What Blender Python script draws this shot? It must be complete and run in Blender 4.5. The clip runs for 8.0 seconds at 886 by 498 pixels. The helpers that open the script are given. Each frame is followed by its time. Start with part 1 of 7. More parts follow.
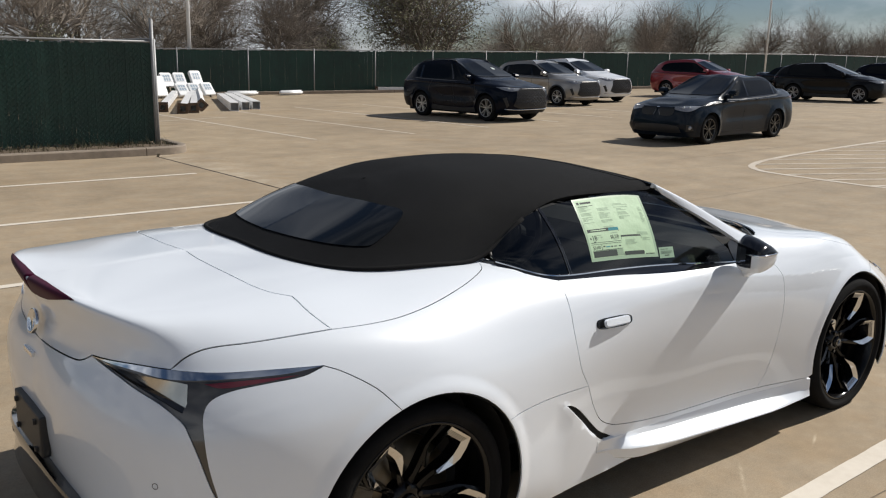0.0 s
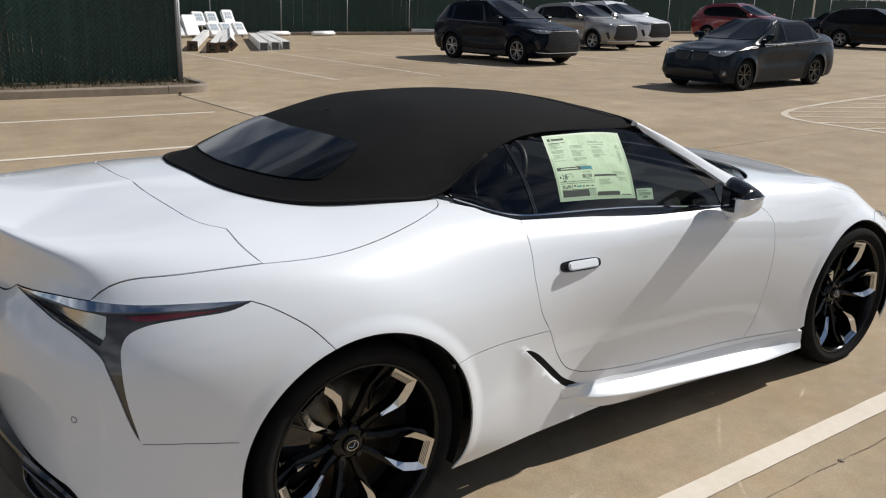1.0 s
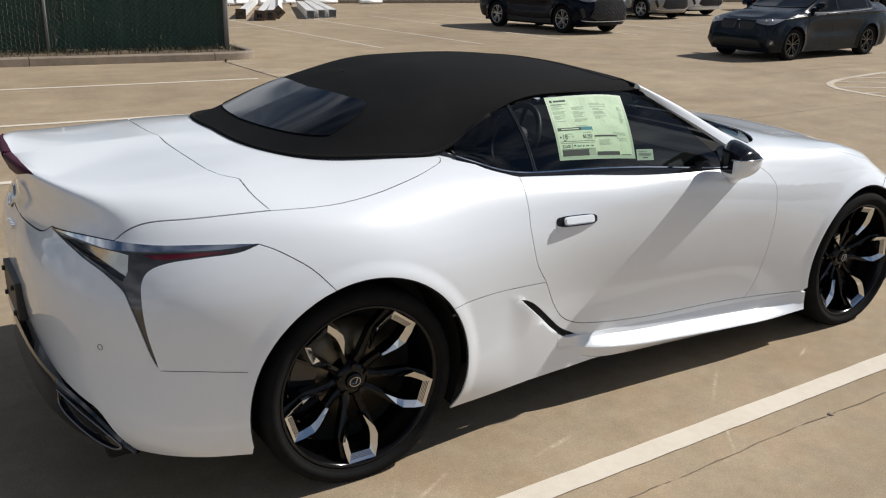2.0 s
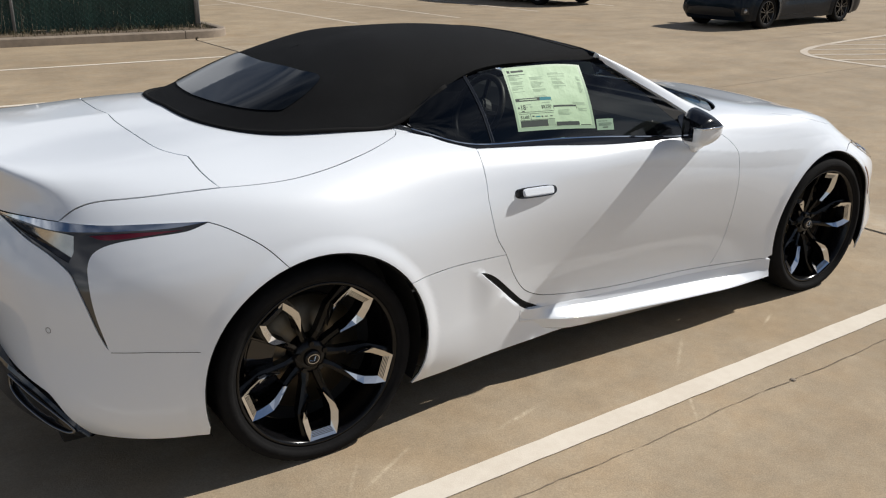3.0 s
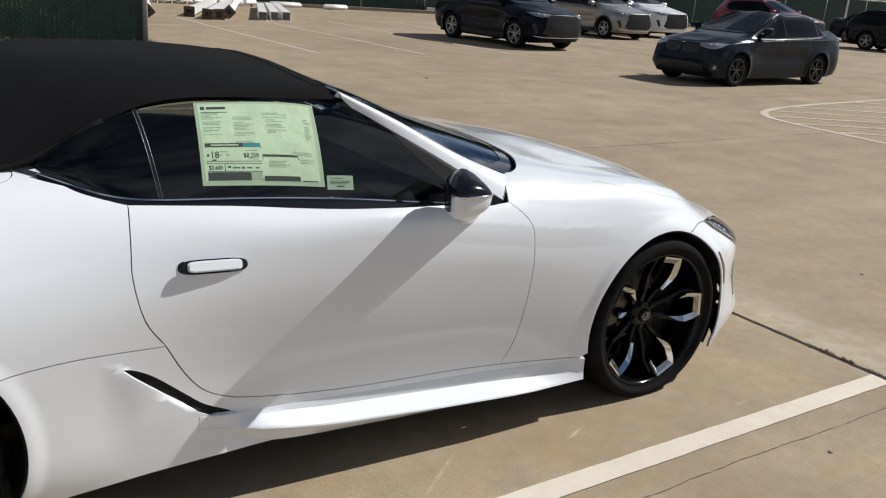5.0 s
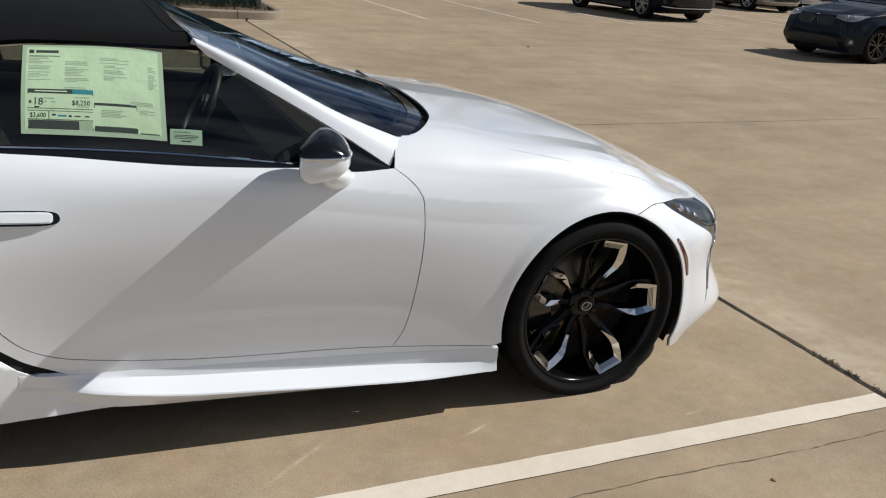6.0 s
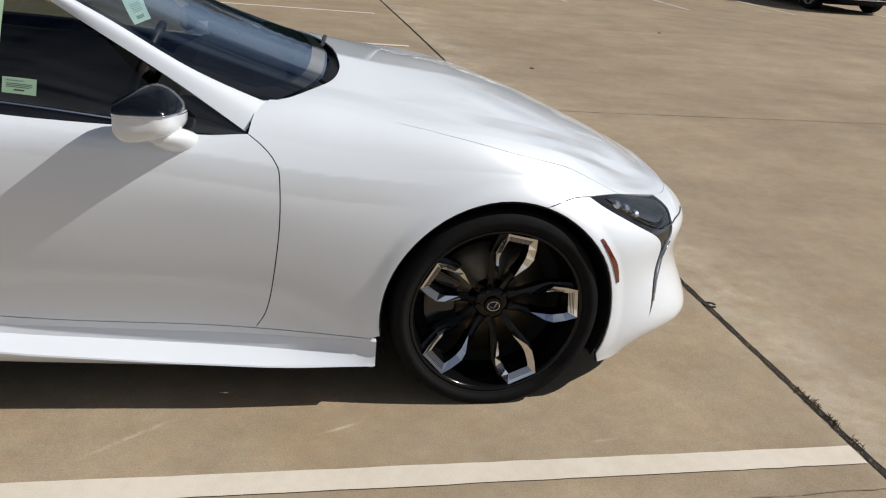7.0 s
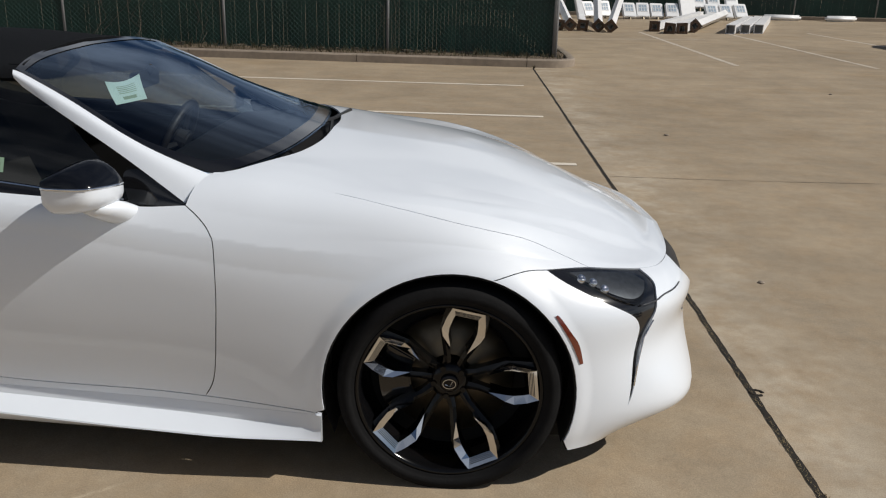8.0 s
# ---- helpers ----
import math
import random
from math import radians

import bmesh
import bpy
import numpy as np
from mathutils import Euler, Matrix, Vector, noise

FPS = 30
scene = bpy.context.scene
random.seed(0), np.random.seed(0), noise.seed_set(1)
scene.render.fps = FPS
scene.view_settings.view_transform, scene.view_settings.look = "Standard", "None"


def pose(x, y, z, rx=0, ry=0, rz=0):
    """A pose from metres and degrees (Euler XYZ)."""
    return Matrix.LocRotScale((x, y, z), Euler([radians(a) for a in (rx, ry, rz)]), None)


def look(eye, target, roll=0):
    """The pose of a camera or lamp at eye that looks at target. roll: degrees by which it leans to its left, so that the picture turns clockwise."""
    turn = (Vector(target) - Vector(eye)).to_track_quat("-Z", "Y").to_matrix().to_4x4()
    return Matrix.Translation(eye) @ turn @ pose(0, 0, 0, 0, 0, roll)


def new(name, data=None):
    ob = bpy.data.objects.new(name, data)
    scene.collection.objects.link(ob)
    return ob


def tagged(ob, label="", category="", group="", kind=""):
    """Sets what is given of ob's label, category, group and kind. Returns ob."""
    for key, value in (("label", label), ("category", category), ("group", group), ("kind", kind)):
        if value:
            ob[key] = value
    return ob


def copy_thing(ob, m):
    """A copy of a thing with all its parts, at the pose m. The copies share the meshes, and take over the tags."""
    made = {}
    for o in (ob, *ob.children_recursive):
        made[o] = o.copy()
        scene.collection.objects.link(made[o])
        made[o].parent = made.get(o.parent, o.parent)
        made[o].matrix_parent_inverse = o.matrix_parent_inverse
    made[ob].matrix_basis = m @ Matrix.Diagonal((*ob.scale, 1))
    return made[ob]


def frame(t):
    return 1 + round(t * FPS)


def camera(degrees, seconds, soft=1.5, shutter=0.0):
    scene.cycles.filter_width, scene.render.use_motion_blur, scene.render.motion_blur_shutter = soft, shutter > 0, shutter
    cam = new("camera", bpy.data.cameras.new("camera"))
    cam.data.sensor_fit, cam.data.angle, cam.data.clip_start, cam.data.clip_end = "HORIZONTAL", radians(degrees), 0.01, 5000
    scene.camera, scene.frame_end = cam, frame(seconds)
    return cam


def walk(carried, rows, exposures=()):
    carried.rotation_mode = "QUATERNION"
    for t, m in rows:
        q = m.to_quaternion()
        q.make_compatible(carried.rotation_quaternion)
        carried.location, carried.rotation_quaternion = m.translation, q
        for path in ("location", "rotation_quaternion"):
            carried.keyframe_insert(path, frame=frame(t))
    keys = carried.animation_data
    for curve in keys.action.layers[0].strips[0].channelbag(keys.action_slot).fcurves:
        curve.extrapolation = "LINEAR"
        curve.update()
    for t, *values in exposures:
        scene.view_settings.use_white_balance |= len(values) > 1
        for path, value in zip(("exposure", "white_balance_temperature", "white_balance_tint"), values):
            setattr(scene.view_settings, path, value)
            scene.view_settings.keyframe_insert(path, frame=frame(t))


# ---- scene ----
cam = camera(55.3, 8.0, soft=1.15)
PATH = [
    (0, (-1.533, -2.918, 1.781), (-0.308, -1.396, 1.354), 1.1),
    (0.5, (-1.333, -2.968, 1.747), (-0.153, -1.432, 1.25), -0.3),
    (1, (-1.229, -2.993, 1.723), (-0.088, -1.446, 1.171), 1.7),
    (1.5, (-1.212, -3.179, 1.722), (-0.157, -1.587, 1.129), 1.9),
    (3, (-1.117, -3.285, 1.707), (-0.054, -1.731, 1.033), 0.8),
    (3.5, (-0.914, -3.185, 1.672), (0.282, -1.717, 1.029), 2.0),
    (4, (-0.614, -3.079, 1.68), (0.597, -1.604, 1.082), 4.6),
    (5.5, (0.614, -3.296, 1.64), (1.566, -1.652, 1.015), 4.4),
    (6, (1.088, -3.367, 1.629), (1.875, -1.659, 0.95), 4.9),
    (6.5, (1.607, -3.357, 1.612), (2.292, -1.624, 0.885), 5.5),
    (7, (2.077, -3.384, 1.603), (2.504, -1.577, 0.859), 5.8),
    (7.5, (2.531, -3.393, 1.618), (2.703, -1.519, 0.94), 3.7),
    (8, (2.89, -3.349, 1.625), (2.849, -1.447, 1.007), 1.7),
]
walk(cam, [(t, look(eye, target, roll)) for t, eye, target, roll in PATH], exposures=((0, -0.02), (1.0, -0.03), (3.0, 0.0), (3.5, -0.03), (5.5, -0.06), (6.5, -0.10), (7, -0.15), (7.5, -0.36), (8, -0.36)))

# ---- sky, sun ----
world = bpy.data.worlds.new("sky")
scene.world = world
world.use_nodes = True
wn = world.node_tree.nodes
wl = world.node_tree.links
bg = wn["Background"]
sky = wn.new("ShaderNodeTexSky")
sky.sky_type = 'NISHITA'
sky.sun_disc = False
SUN_EL, SUN_AZ = 42.0, -10.5
sky.sun_elevation = radians(SUN_EL)
sky.sun_rotation = radians(90 - SUN_AZ)
sky.air_density, sky.dust_density, sky.ozone_density = 0.9, 0.4, 4.0
tc = wn.new("ShaderNodeTexCoord")
mp = wn.new("ShaderNodeMapping")
mp.inputs["Scale"].default_value = (1.5, 2.0, 4.2)
cl = wn.new("ShaderNodeTexNoise")
cl.inputs["Scale"].default_value, cl.inputs["Detail"].default_value = 2.3, 7.0
ramp = wn.new("ShaderNodeValToRGB")
ramp.color_ramp.elements[0].position, ramp.color_ramp.elements[1].position = 0.40, 0.66
mixc = wn.new("ShaderNodeMix")
mixc.data_type = 'RGBA'
mixc.inputs["B"].default_value = (18.5, 19.3, 20.6, 1)
wl.new(tc.outputs["Generated"], mp.inputs["Vector"])
wl.new(mp.outputs["Vector"], cl.inputs["Vector"])
wl.new(cl.outputs["Fac"], ramp.inputs["Fac"])
# the cloud banks stand low in the sky and thin out overhead
sz = wn.new("ShaderNodeSeparateXYZ")
thin = wn.new("ShaderNodeMapRange")
thin.interpolation_type = 'SMOOTHSTEP'
for key, val in (("From Min", .10), ("From Max", .8), ("To Min", 1.0), ("To Max", .2)):
    thin.inputs[key].default_value = val
cover = wn.new("ShaderNodeMath")
cover.operation = 'MULTIPLY'
wl.new(tc.outputs["Generated"], sz.inputs[0])
wl.new(sz.outputs["Z"], thin.inputs["Value"])
wl.new(ramp.outputs["Color"], cover.inputs[0])
wl.new(thin.outputs["Result"], cover.inputs[1])
wl.new(cover.outputs[0], mixc.inputs["Factor"])
wl.new(sky.outputs["Color"], mixc.inputs["A"])
wl.new(mixc.outputs["Result"], bg.inputs["Color"])
bg.inputs["Strength"].default_value = 0.0425
sun_data = bpy.data.lights.new("sun", 'SUN')
sun_data.energy, sun_data.angle, sun_data.color = 5.0, radians(0.53), (1.0, 0.955, 0.885)
sun = new("sun", sun_data)
_d = Vector((math.cos(radians(SUN_EL)) * math.cos(radians(SUN_AZ)), math.cos(radians(SUN_EL)) * math.sin(radians(SUN_AZ)), math.sin(radians(SUN_EL))))
sun.matrix_world = look(_d * 60, (0, 0, 0))


# ---- materials ----
def material(name, color, rough=0.5, metal=0.0, vary=0.0, scale=8.0, bump=0.0, bump_scale=60.0, coat=0.0, spec=0.5, rvary=0.0, random_tint=0.0, stretch=(1, 1, 1), second=None, cover=0.5, sheen=0.0):
    m = bpy.data.materials.new(name)
    m.use_nodes = True
    n, l = m.node_tree.nodes, m.node_tree.links
    b = n["Principled BSDF"]
    b.inputs["Roughness"].default_value, b.inputs["Metallic"].default_value = rough, metal
    b.inputs["Coat Weight"].default_value, b.inputs["Specular IOR Level"].default_value = coat, spec
    b.inputs["Coat Roughness"].default_value = 0.04
    b.inputs["Sheen Weight"].default_value = sheen
    b.inputs["Base Color"].default_value = (*color, 1)
    t = n.new("ShaderNodeTexCoord")
    mpn = n.new("ShaderNodeMapping")
    mpn.inputs["Scale"].default_value = stretch
    l.new(t.outputs["Object"], mpn.inputs["Vector"])
    if vary or second or rvary or random_tint:
        big = n.new("ShaderNodeTexNoise")
        big.inputs["Scale"].default_value, big.inputs["Detail"].default_value = scale * 0.12, 6
        fine = n.new("ShaderNodeTexNoise")
        fine.inputs["Scale"].default_value, fine.inputs["Detail"].default_value = scale, 8
        for k in (big, fine):
            l.new(mpn.outputs["Vector"], k.inputs["Vector"])
        add = n.new("ShaderNodeMath")
        add.operation = 'MULTIPLY_ADD'
        add.inputs[1].default_value = 0.55
        half = n.new("ShaderNodeMath")
        half.operation = 'MULTIPLY'
        half.inputs[1].default_value = 0.45
        l.new(fine.outputs["Fac"], half.inputs[0])
        l.new(big.outputs["Fac"], add.inputs[0])
        l.new(half.outputs[0], add.inputs[2])
        r = n.new("ShaderNodeValToRGB")
        r.color_ramp.elements[0].position, r.color_ramp.elements[1].position = cover - 0.18, cover + 0.18
        lo = second if second else tuple(c * (1 - vary) for c in color)
        hi = tuple(min(1, c * (1 + vary)) for c in color)
        r.color_ramp.elements[0].color, r.color_ramp.elements[1].color = (*lo, 1), (*hi, 1)
        l.new(add.outputs[0], r.inputs["Fac"])
        out = r.outputs["Color"]
        if random_tint:
            oi = n.new("ShaderNodeObjectInfo")
            hs = n.new("ShaderNodeHueSaturation")
            mr = n.new("ShaderNodeMapRange")
            mr.inputs["To Min"].default_value, mr.inputs["To Max"].default_value = 1 - random_tint, 1 + random_tint
            l.new(oi.outputs["Random"], mr.inputs["Value"])
            l.new(mr.outputs["Result"], hs.inputs["Value"])
            l.new(out, hs.inputs["Color"])
            out = hs.outputs["Color"]
        l.new(out, b.inputs["Base Color"])
        if rvary:
            mr2 = n.new("ShaderNodeMapRange")
            mr2.inputs["To Min"].default_value, mr2.inputs["To Max"].default_value = max(0, rough - rvary), min(1, rough + rvary)
            l.new(add.outputs[0], mr2.inputs["Value"])
            l.new(mr2.outputs["Result"], b.inputs["Roughness"])
    if bump:
        bn = n.new("ShaderNodeTexNoise")
        bn.inputs["Scale"].default_value, bn.inputs["Detail"].default_value = bump_scale, 5
        l.new(mpn.outputs["Vector"], bn.inputs["Vector"])
        bp = n.new("ShaderNodeBump")
        bp.inputs["Strength"].default_value, bp.inputs["Distance"].default_value = bump, 0.01
        l.new(bn.outputs["Fac"], bp.inputs["Height"])
        l.new(bp.outputs["Normal"], b.inputs["Normal"])
    return m


def glass(name, tint, sheen=(0.8, 0.8, 0.8), rough=0.02):
    """Tinted car glass: a dark clear pane with a sharp reflection."""
    m = bpy.data.materials.new(name)
    m.use_nodes = True
    n, l = m.node_tree.nodes, m.node_tree.links
    out = n["Material Output"]
    n.remove(n["Principled BSDF"])
    tr = n.new("ShaderNodeBsdfTransparent")
    tr.inputs["Color"].default_value = (*tint, 1)
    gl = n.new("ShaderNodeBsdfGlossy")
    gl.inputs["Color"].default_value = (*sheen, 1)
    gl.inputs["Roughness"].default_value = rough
    fr = n.new("ShaderNodeFresnel")
    fr.inputs["IOR"].default_value = 1.52
    mx = n.new("ShaderNodeMixShader")
    l.new(fr.outputs["Fac"], mx.inputs["Fac"])
    l.new(tr.outputs["BSDF"], mx.inputs[1])
    l.new(gl.outputs["BSDF"], mx.inputs[2])
    l.new(mx.outputs["Shader"], out.inputs["Surface"])
    return m


def concrete_lot():
    """Tan broom-finished concrete: slab patches, mottling, specks, drag marks, a pale bloom along the joint."""
    m = material("tan_concrete", (0.303, 0.243, 0.170), 0.86, spec=0.3)
    n, l = m.node_tree.nodes, m.node_tree.links
    b = n["Principled BSDF"]
    tx = n.new("ShaderNodeTexCoord")

    def layer(scale, detail, lo, hi, stretch=(1, 1, 1), rough=0.55):
        mp_ = n.new("ShaderNodeMapping")
        mp_.inputs["Scale"].default_value = stretch
        nz = n.new("ShaderNodeTexNoise")
        nz.inputs["Scale"].default_value, nz.inputs["Detail"].default_value, nz.inputs["Roughness"].default_value = scale, detail, rough
        mr = n.new("ShaderNodeMapRange")
        mr.inputs["From Min"].default_value, mr.inputs["From Max"].default_value = 0.3, 0.7
        mr.inputs["To Min"].default_value, mr.inputs["To Max"].default_value = lo, hi
        l.new(tx.outputs["Object"], mp_.inputs["Vector"])
        l.new(mp_.outputs["Vector"], nz.inputs["Vector"])
        l.new(nz.outputs["Fac"], mr.inputs["Value"])
        return mr.outputs["Result"], nz

    def times(a, c):
        q = n.new("ShaderNodeMath")
        q.operation = 'MULTIPLY'
        l.new(a, q.inputs[0])
        l.new(c, q.inputs[1])
        return q.outputs[0]
    big, _ = layer(0.22, 3, 0.88, 1.12)
    mid, _ = layer(1.6, 8, 0.87, 1.13)
    small, _ = layer(11, 8, 0.90, 1.10, rough=0.7)
    speck, fine = layer(170, 4, 0.86, 1.14)
    drag, _ = layer(1.1, 5, 0.94, 1.06, (0.35, 2.6, 1))
    v = times(times(times(big, mid), times(small, speck)), drag)
    # pale bloom on the far side of the expansion joint
    sx = n.new("ShaderNodeSeparateXYZ")
    l.new(tx.outputs["Object"], sx.inputs["Vector"])
    band = n.new("ShaderNodeValToRGB")
    e = band.color_ramp.elements
    e[0].position, e[1].position = 0.0, 1.0
    e[0].color, e[1].color = (0, 0, 0, 1), (0, 0, 0, 1)
    for p_, c_ in ((0.26, 0.0), (0.31, 0.35), (0.325, 0.9), (0.45, 0.75), (0.62, 0.35), (0.92, 0.0)):
        k_ = e.new(p_)
        k_.color = (c_, c_, c_, 1)
    mrx = n.new("ShaderNodeMapRange")
    mrx.inputs["From Min"].default_value, mrx.inputs["From Max"].default_value = 3.6, 5.2
    l.new(sx.outputs["X"], mrx.inputs["Value"])
    l.new(mrx.outputs["Result"], band.inputs["Fac"])
    blot, _ = layer(1.3, 7, -0.15, 1.25, (1, 1.5, 1), rough=0.65)
    bloom = times(band.outputs["Color"], blot)
    base = n.new("ShaderNodeMix")
    base.data_type = 'RGBA'
    base.clamp_factor = True
    base.inputs["A"].default_value = (0.322, 0.259, 0.182, 1)
    base.inputs["B"].default_value = (0.47, 0.405, 0.315, 1)
    l.new(bloom, base.inputs["Factor"])
    # rusty brown blotches
    rust, _ = layer(0.55, 7, -1.3, 0.75, rough=0.65)
    brown = n.new("ShaderNodeMix")
    brown.data_type = 'RGBA'
    brown.clamp_factor = True
    brown.inputs["B"].default_value = (0.285, 0.205, 0.118, 1)
    l.new(rust, brown.inputs["Factor"])
    l.new(base.outputs["Result"], brown.inputs["A"])
    # ochre mottling a hand across
    mott, _ = layer(4.2, 8, -0.45, 0.95, rough=0.7)
    ochre = n.new("ShaderNodeMix")
    ochre.data_type = 'RGBA'
    ochre.clamp_factor = True
    ochre.inputs["B"].default_value = (0.328, 0.247, 0.160, 1)
    l.new(mott, ochre.inputs["Factor"])
    l.new(brown.outputs["Result"], ochre.inputs["A"])
    tone = ochre.outputs["Result"]
    # pale rubbed streaks left by turning tyres
    worn, _ = layer(28, 5, 0.0, 0.85)
    for cx, cy, turn, length, width in ((.15, -1.115, 27, .36, .022), (.014, -1.11, 53, .22, .018), (1.69, -1.07, 38, .40, .024), (1.40, -1.38, 50, .42, .018), (3.22, -1.172, 7, .13, .02), (.75, -1.10, 12, .30, .03), (2.35, -1.05, 24, .22, .02)):
        mp_ = n.new("ShaderNodeMapping")
        mp_.vector_type = 'TEXTURE'
        mp_.inputs["Location"].default_value = (cx, cy, 0)
        mp_.inputs["Rotation"].default_value = (0, 0, radians(turn))
        mp_.inputs["Scale"].default_value = (length / 2, width / 2, 1)
        l.new(tx.outputs["Object"], mp_.inputs["Vector"])
        ln = n.new("ShaderNodeVectorMath")
        ln.operation = 'LENGTH'
        l.new(mp_.outputs["Vector"], ln.inputs[0])
        mr = n.new("ShaderNodeMapRange")
        mr.inputs["From Min"].default_value, mr.inputs["From Max"].default_value = 1.0, 0.2
        l.new(ln.outputs["Value"], mr.inputs["Value"])
        pale = n.new("ShaderNodeMix")
        pale.data_type = 'RGBA'
        pale.inputs["B"].default_value = (0.50, 0.42, 0.31, 1)
        l.new(times(mr.outputs["Result"], worn), pale.inputs["Factor"])
        l.new(tone, pale.inputs["A"])
        tone = pale.outputs["Result"]
    sc = n.new("ShaderNodeVectorMath")
    sc.operation = 'SCALE'
    l.new(tone, sc.inputs[0])
    l.new(v, sc.inputs["Scale"])
    l.new(sc.outputs["Vector"], b.inputs["Base Color"])
    bp = n.new("ShaderNodeBump")
    bp.inputs["Strength"].default_value, bp.inputs["Distance"].default_value = 0.35, 0.004
    l.new(fine.outputs["Fac"], bp.inputs["Height"])
    l.new(bp.outputs["Normal"], b.inputs["Normal"])
    return m


def lamp(name, color, strength):
    m = material(name, color, 0.25)
    b = m.node_tree.nodes["Principled BSDF"]
    b.inputs["Emission Color"].default_value = (*color, 1)
    b.inputs["Emission Strength"].default_value = strength
    return m


LIP_RED = material("smoked_lip_lens", (0.050, 0.006, 0.022), 0.42, spec=0.04, vary=0.15, scale=20)
LAMP_SILVER = material("lamp_silver", (0.58, 0.55, 0.50), 0.24, 1.0, vary=0.25, scale=25)
LAMP_GREY = material("lamp_bezel_grey", (0.06, 0.064, 0.075), 0.35, 0.3, vary=0.5, scale=60)
CAP_BLACK = material("mirror_cap_black", (0.005, 0.006, 0.009), 0.14, coat=0.0, spec=0.32, vary=0.1, scale=10)
WHITE = material("white_paint", (0.755, 0.80, 0.86), 0.34, vary=0.015, scale=3, coat=1.0, spec=0.5, rvary=0.05)
BLACK_GLOSS = material("gloss_black", (0.008, 0.008, 0.009), 0.08, vary=0.2, scale=20, coat=0.6)
BLACK_TRIM = material("black_plastic", (0.014, 0.014, 0.015), 0.5, vary=0.25, scale=40, bump=0.08, bump_scale=300)
DARK_LINER = material("dark_liner", (0.006, 0.006, 0.006), 0.9, vary=0.3, scale=20)
RUBBER = material("tyre_rubber", (0.012, 0.012, 0.0125), 0.9, vary=0.25, scale=18, spec=0.08, bump=0.15, bump_scale=120)
CHROME = material("chrome", (0.72, 0.73, 0.75), 0.07, 1.0, vary=0.03, scale=10, rvary=0.03)
SATIN_CHROME = material("dark_chrome", (0.16, 0.165, 0.175), 0.22, 1.0, vary=0.05, scale=12)
WHEEL_BLACK = material("wheel_black", (0.0035, 0.0035, 0.004), 0.16, vary=0.2, scale=20, spec=0.3)
GREY_METAL = material("brake_iron", (0.15, 0.125, 0.09), 0.42, 0.9, vary=0.2, scale=30)
SMOKE_GREY = material("smoked_lamp", (0.075, 0.072, 0.068), 0.16, 0.3, vary=0.2, scale=12, coat=0.8)
RED_LENS = material("red_lens", (0.085, 0.004, 0.010), 0.12, vary=0.2, scale=30, coat=1.0)
DARK_RED_LENS = material("smoked_red_lens", (0.05, 0.005, 0.018), 0.3, vary=0.2, scale=30, coat=0.15, spec=0.3)
AMBER_LENS = material("amber_lens", (0.13, 0.022, 0.008), 0.15, vary=0.2, scale=60, coat=1.0)
CANVAS = material("black_canvas", (0.0043, 0.0049, 0.0061), 0.85, vary=0.3, scale=9, bump=0.35, bump_scale=700, spec=0.14)
SEAT_LEATHER = material("dark_leather", (0.02, 0.018, 0.017), 0.5, vary=0.2, scale=30, bump=0.1, bump_scale=200)
CABIN = material("cabin_plastic", (0.012, 0.012, 0.013), 0.6, vary=0.2, scale=30)
SIDE_GLASS = glass("side_glass", (0.42, 0.46, 0.44), (1.0, 1.0, 1.0))
DARK_GLASS = glass("dark_glass", (0.10, 0.11, 0.115), (1.0, 1.0, 1.0))
# the windscreen's reflection colour has the blue of the sky put into it
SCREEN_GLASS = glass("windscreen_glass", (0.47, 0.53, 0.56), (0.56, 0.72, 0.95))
MIRROR_GLASS = material("mirror_glass", (0.75, 0.75, 0.75), 0.02, 1.0)
PAPER = material("green_tinted_paper", (0.49, 0.68, 0.45), 0.6, vary=0.06, scale=9, bump=0.35, bump_scale=16)
SLEEVE = material("cloudy_sleeve", (0.36, 0.50, 0.35), 0.35, vary=0.08, scale=12)
PAPER_PALE = material("pale_paper", (0.60, 0.80, 0.74), 0.7, vary=0.03, scale=20)
INK = material("ink_bars", (0.03, 0.045, 0.04), 0.7, vary=0.1, scale=90)
INK_SOFT = material("grey_ink_bars", (0.30, 0.42, 0.29), 0.7, vary=0.1, scale=90)
INK_TEAL = material("teal_ink", (0.02, 0.22, 0.26), 0.7, vary=0.1, scale=60)
CONCRETE = concrete_lot()
KERB_STONE = material("kerb_concrete", (0.255, 0.21, 0.165), 0.9, vary=0.25, scale=9, bump=0.4, bump_scale=60)
LINE_PAINT = material("worn_line_paint", (0.68, 0.62, 0.53), 0.75, second=(0.59, 0.52, 0.43), scale=26, cover=0.40, bump=0.15, bump_scale=200)
LINE_WORN = material("old_line_paint", (0.58, 0.52, 0.44), 0.8, second=(0.40, 0.32, 0.24), scale=14, cover=0.46)
JOINT = material("joint_filler", (0.010, 0.008, 0.006), 0.95, second=(0.036, 0.027, 0.016), scale=38, cover=0.35)
CRACK = material("hairline_crack", (0.215, 0.172, 0.122), 0.95, vary=0.4, scale=30)
SOIL = material("leafy_soil", (0.07, 0.05, 0.034), 0.95, second=(0.15, 0.11, 0.07), scale=30, cover=0.5, bump=0.8, bump_scale=50)
STRAW = material("straw", (0.30, 0.23, 0.12), 0.9, second=(0.10, 0.075, 0.04), scale=60)
DRY_GRASS = material("dry_grass", (0.12, 0.095, 0.05), 0.9, second=(0.045, 0.046, 0.024), scale=12)
GREEN_SLAT = material("green_slat", (0.003, 0.031, 0.022), 0.5, vary=0.35, scale=5, bump=0.1, bump_scale=40)
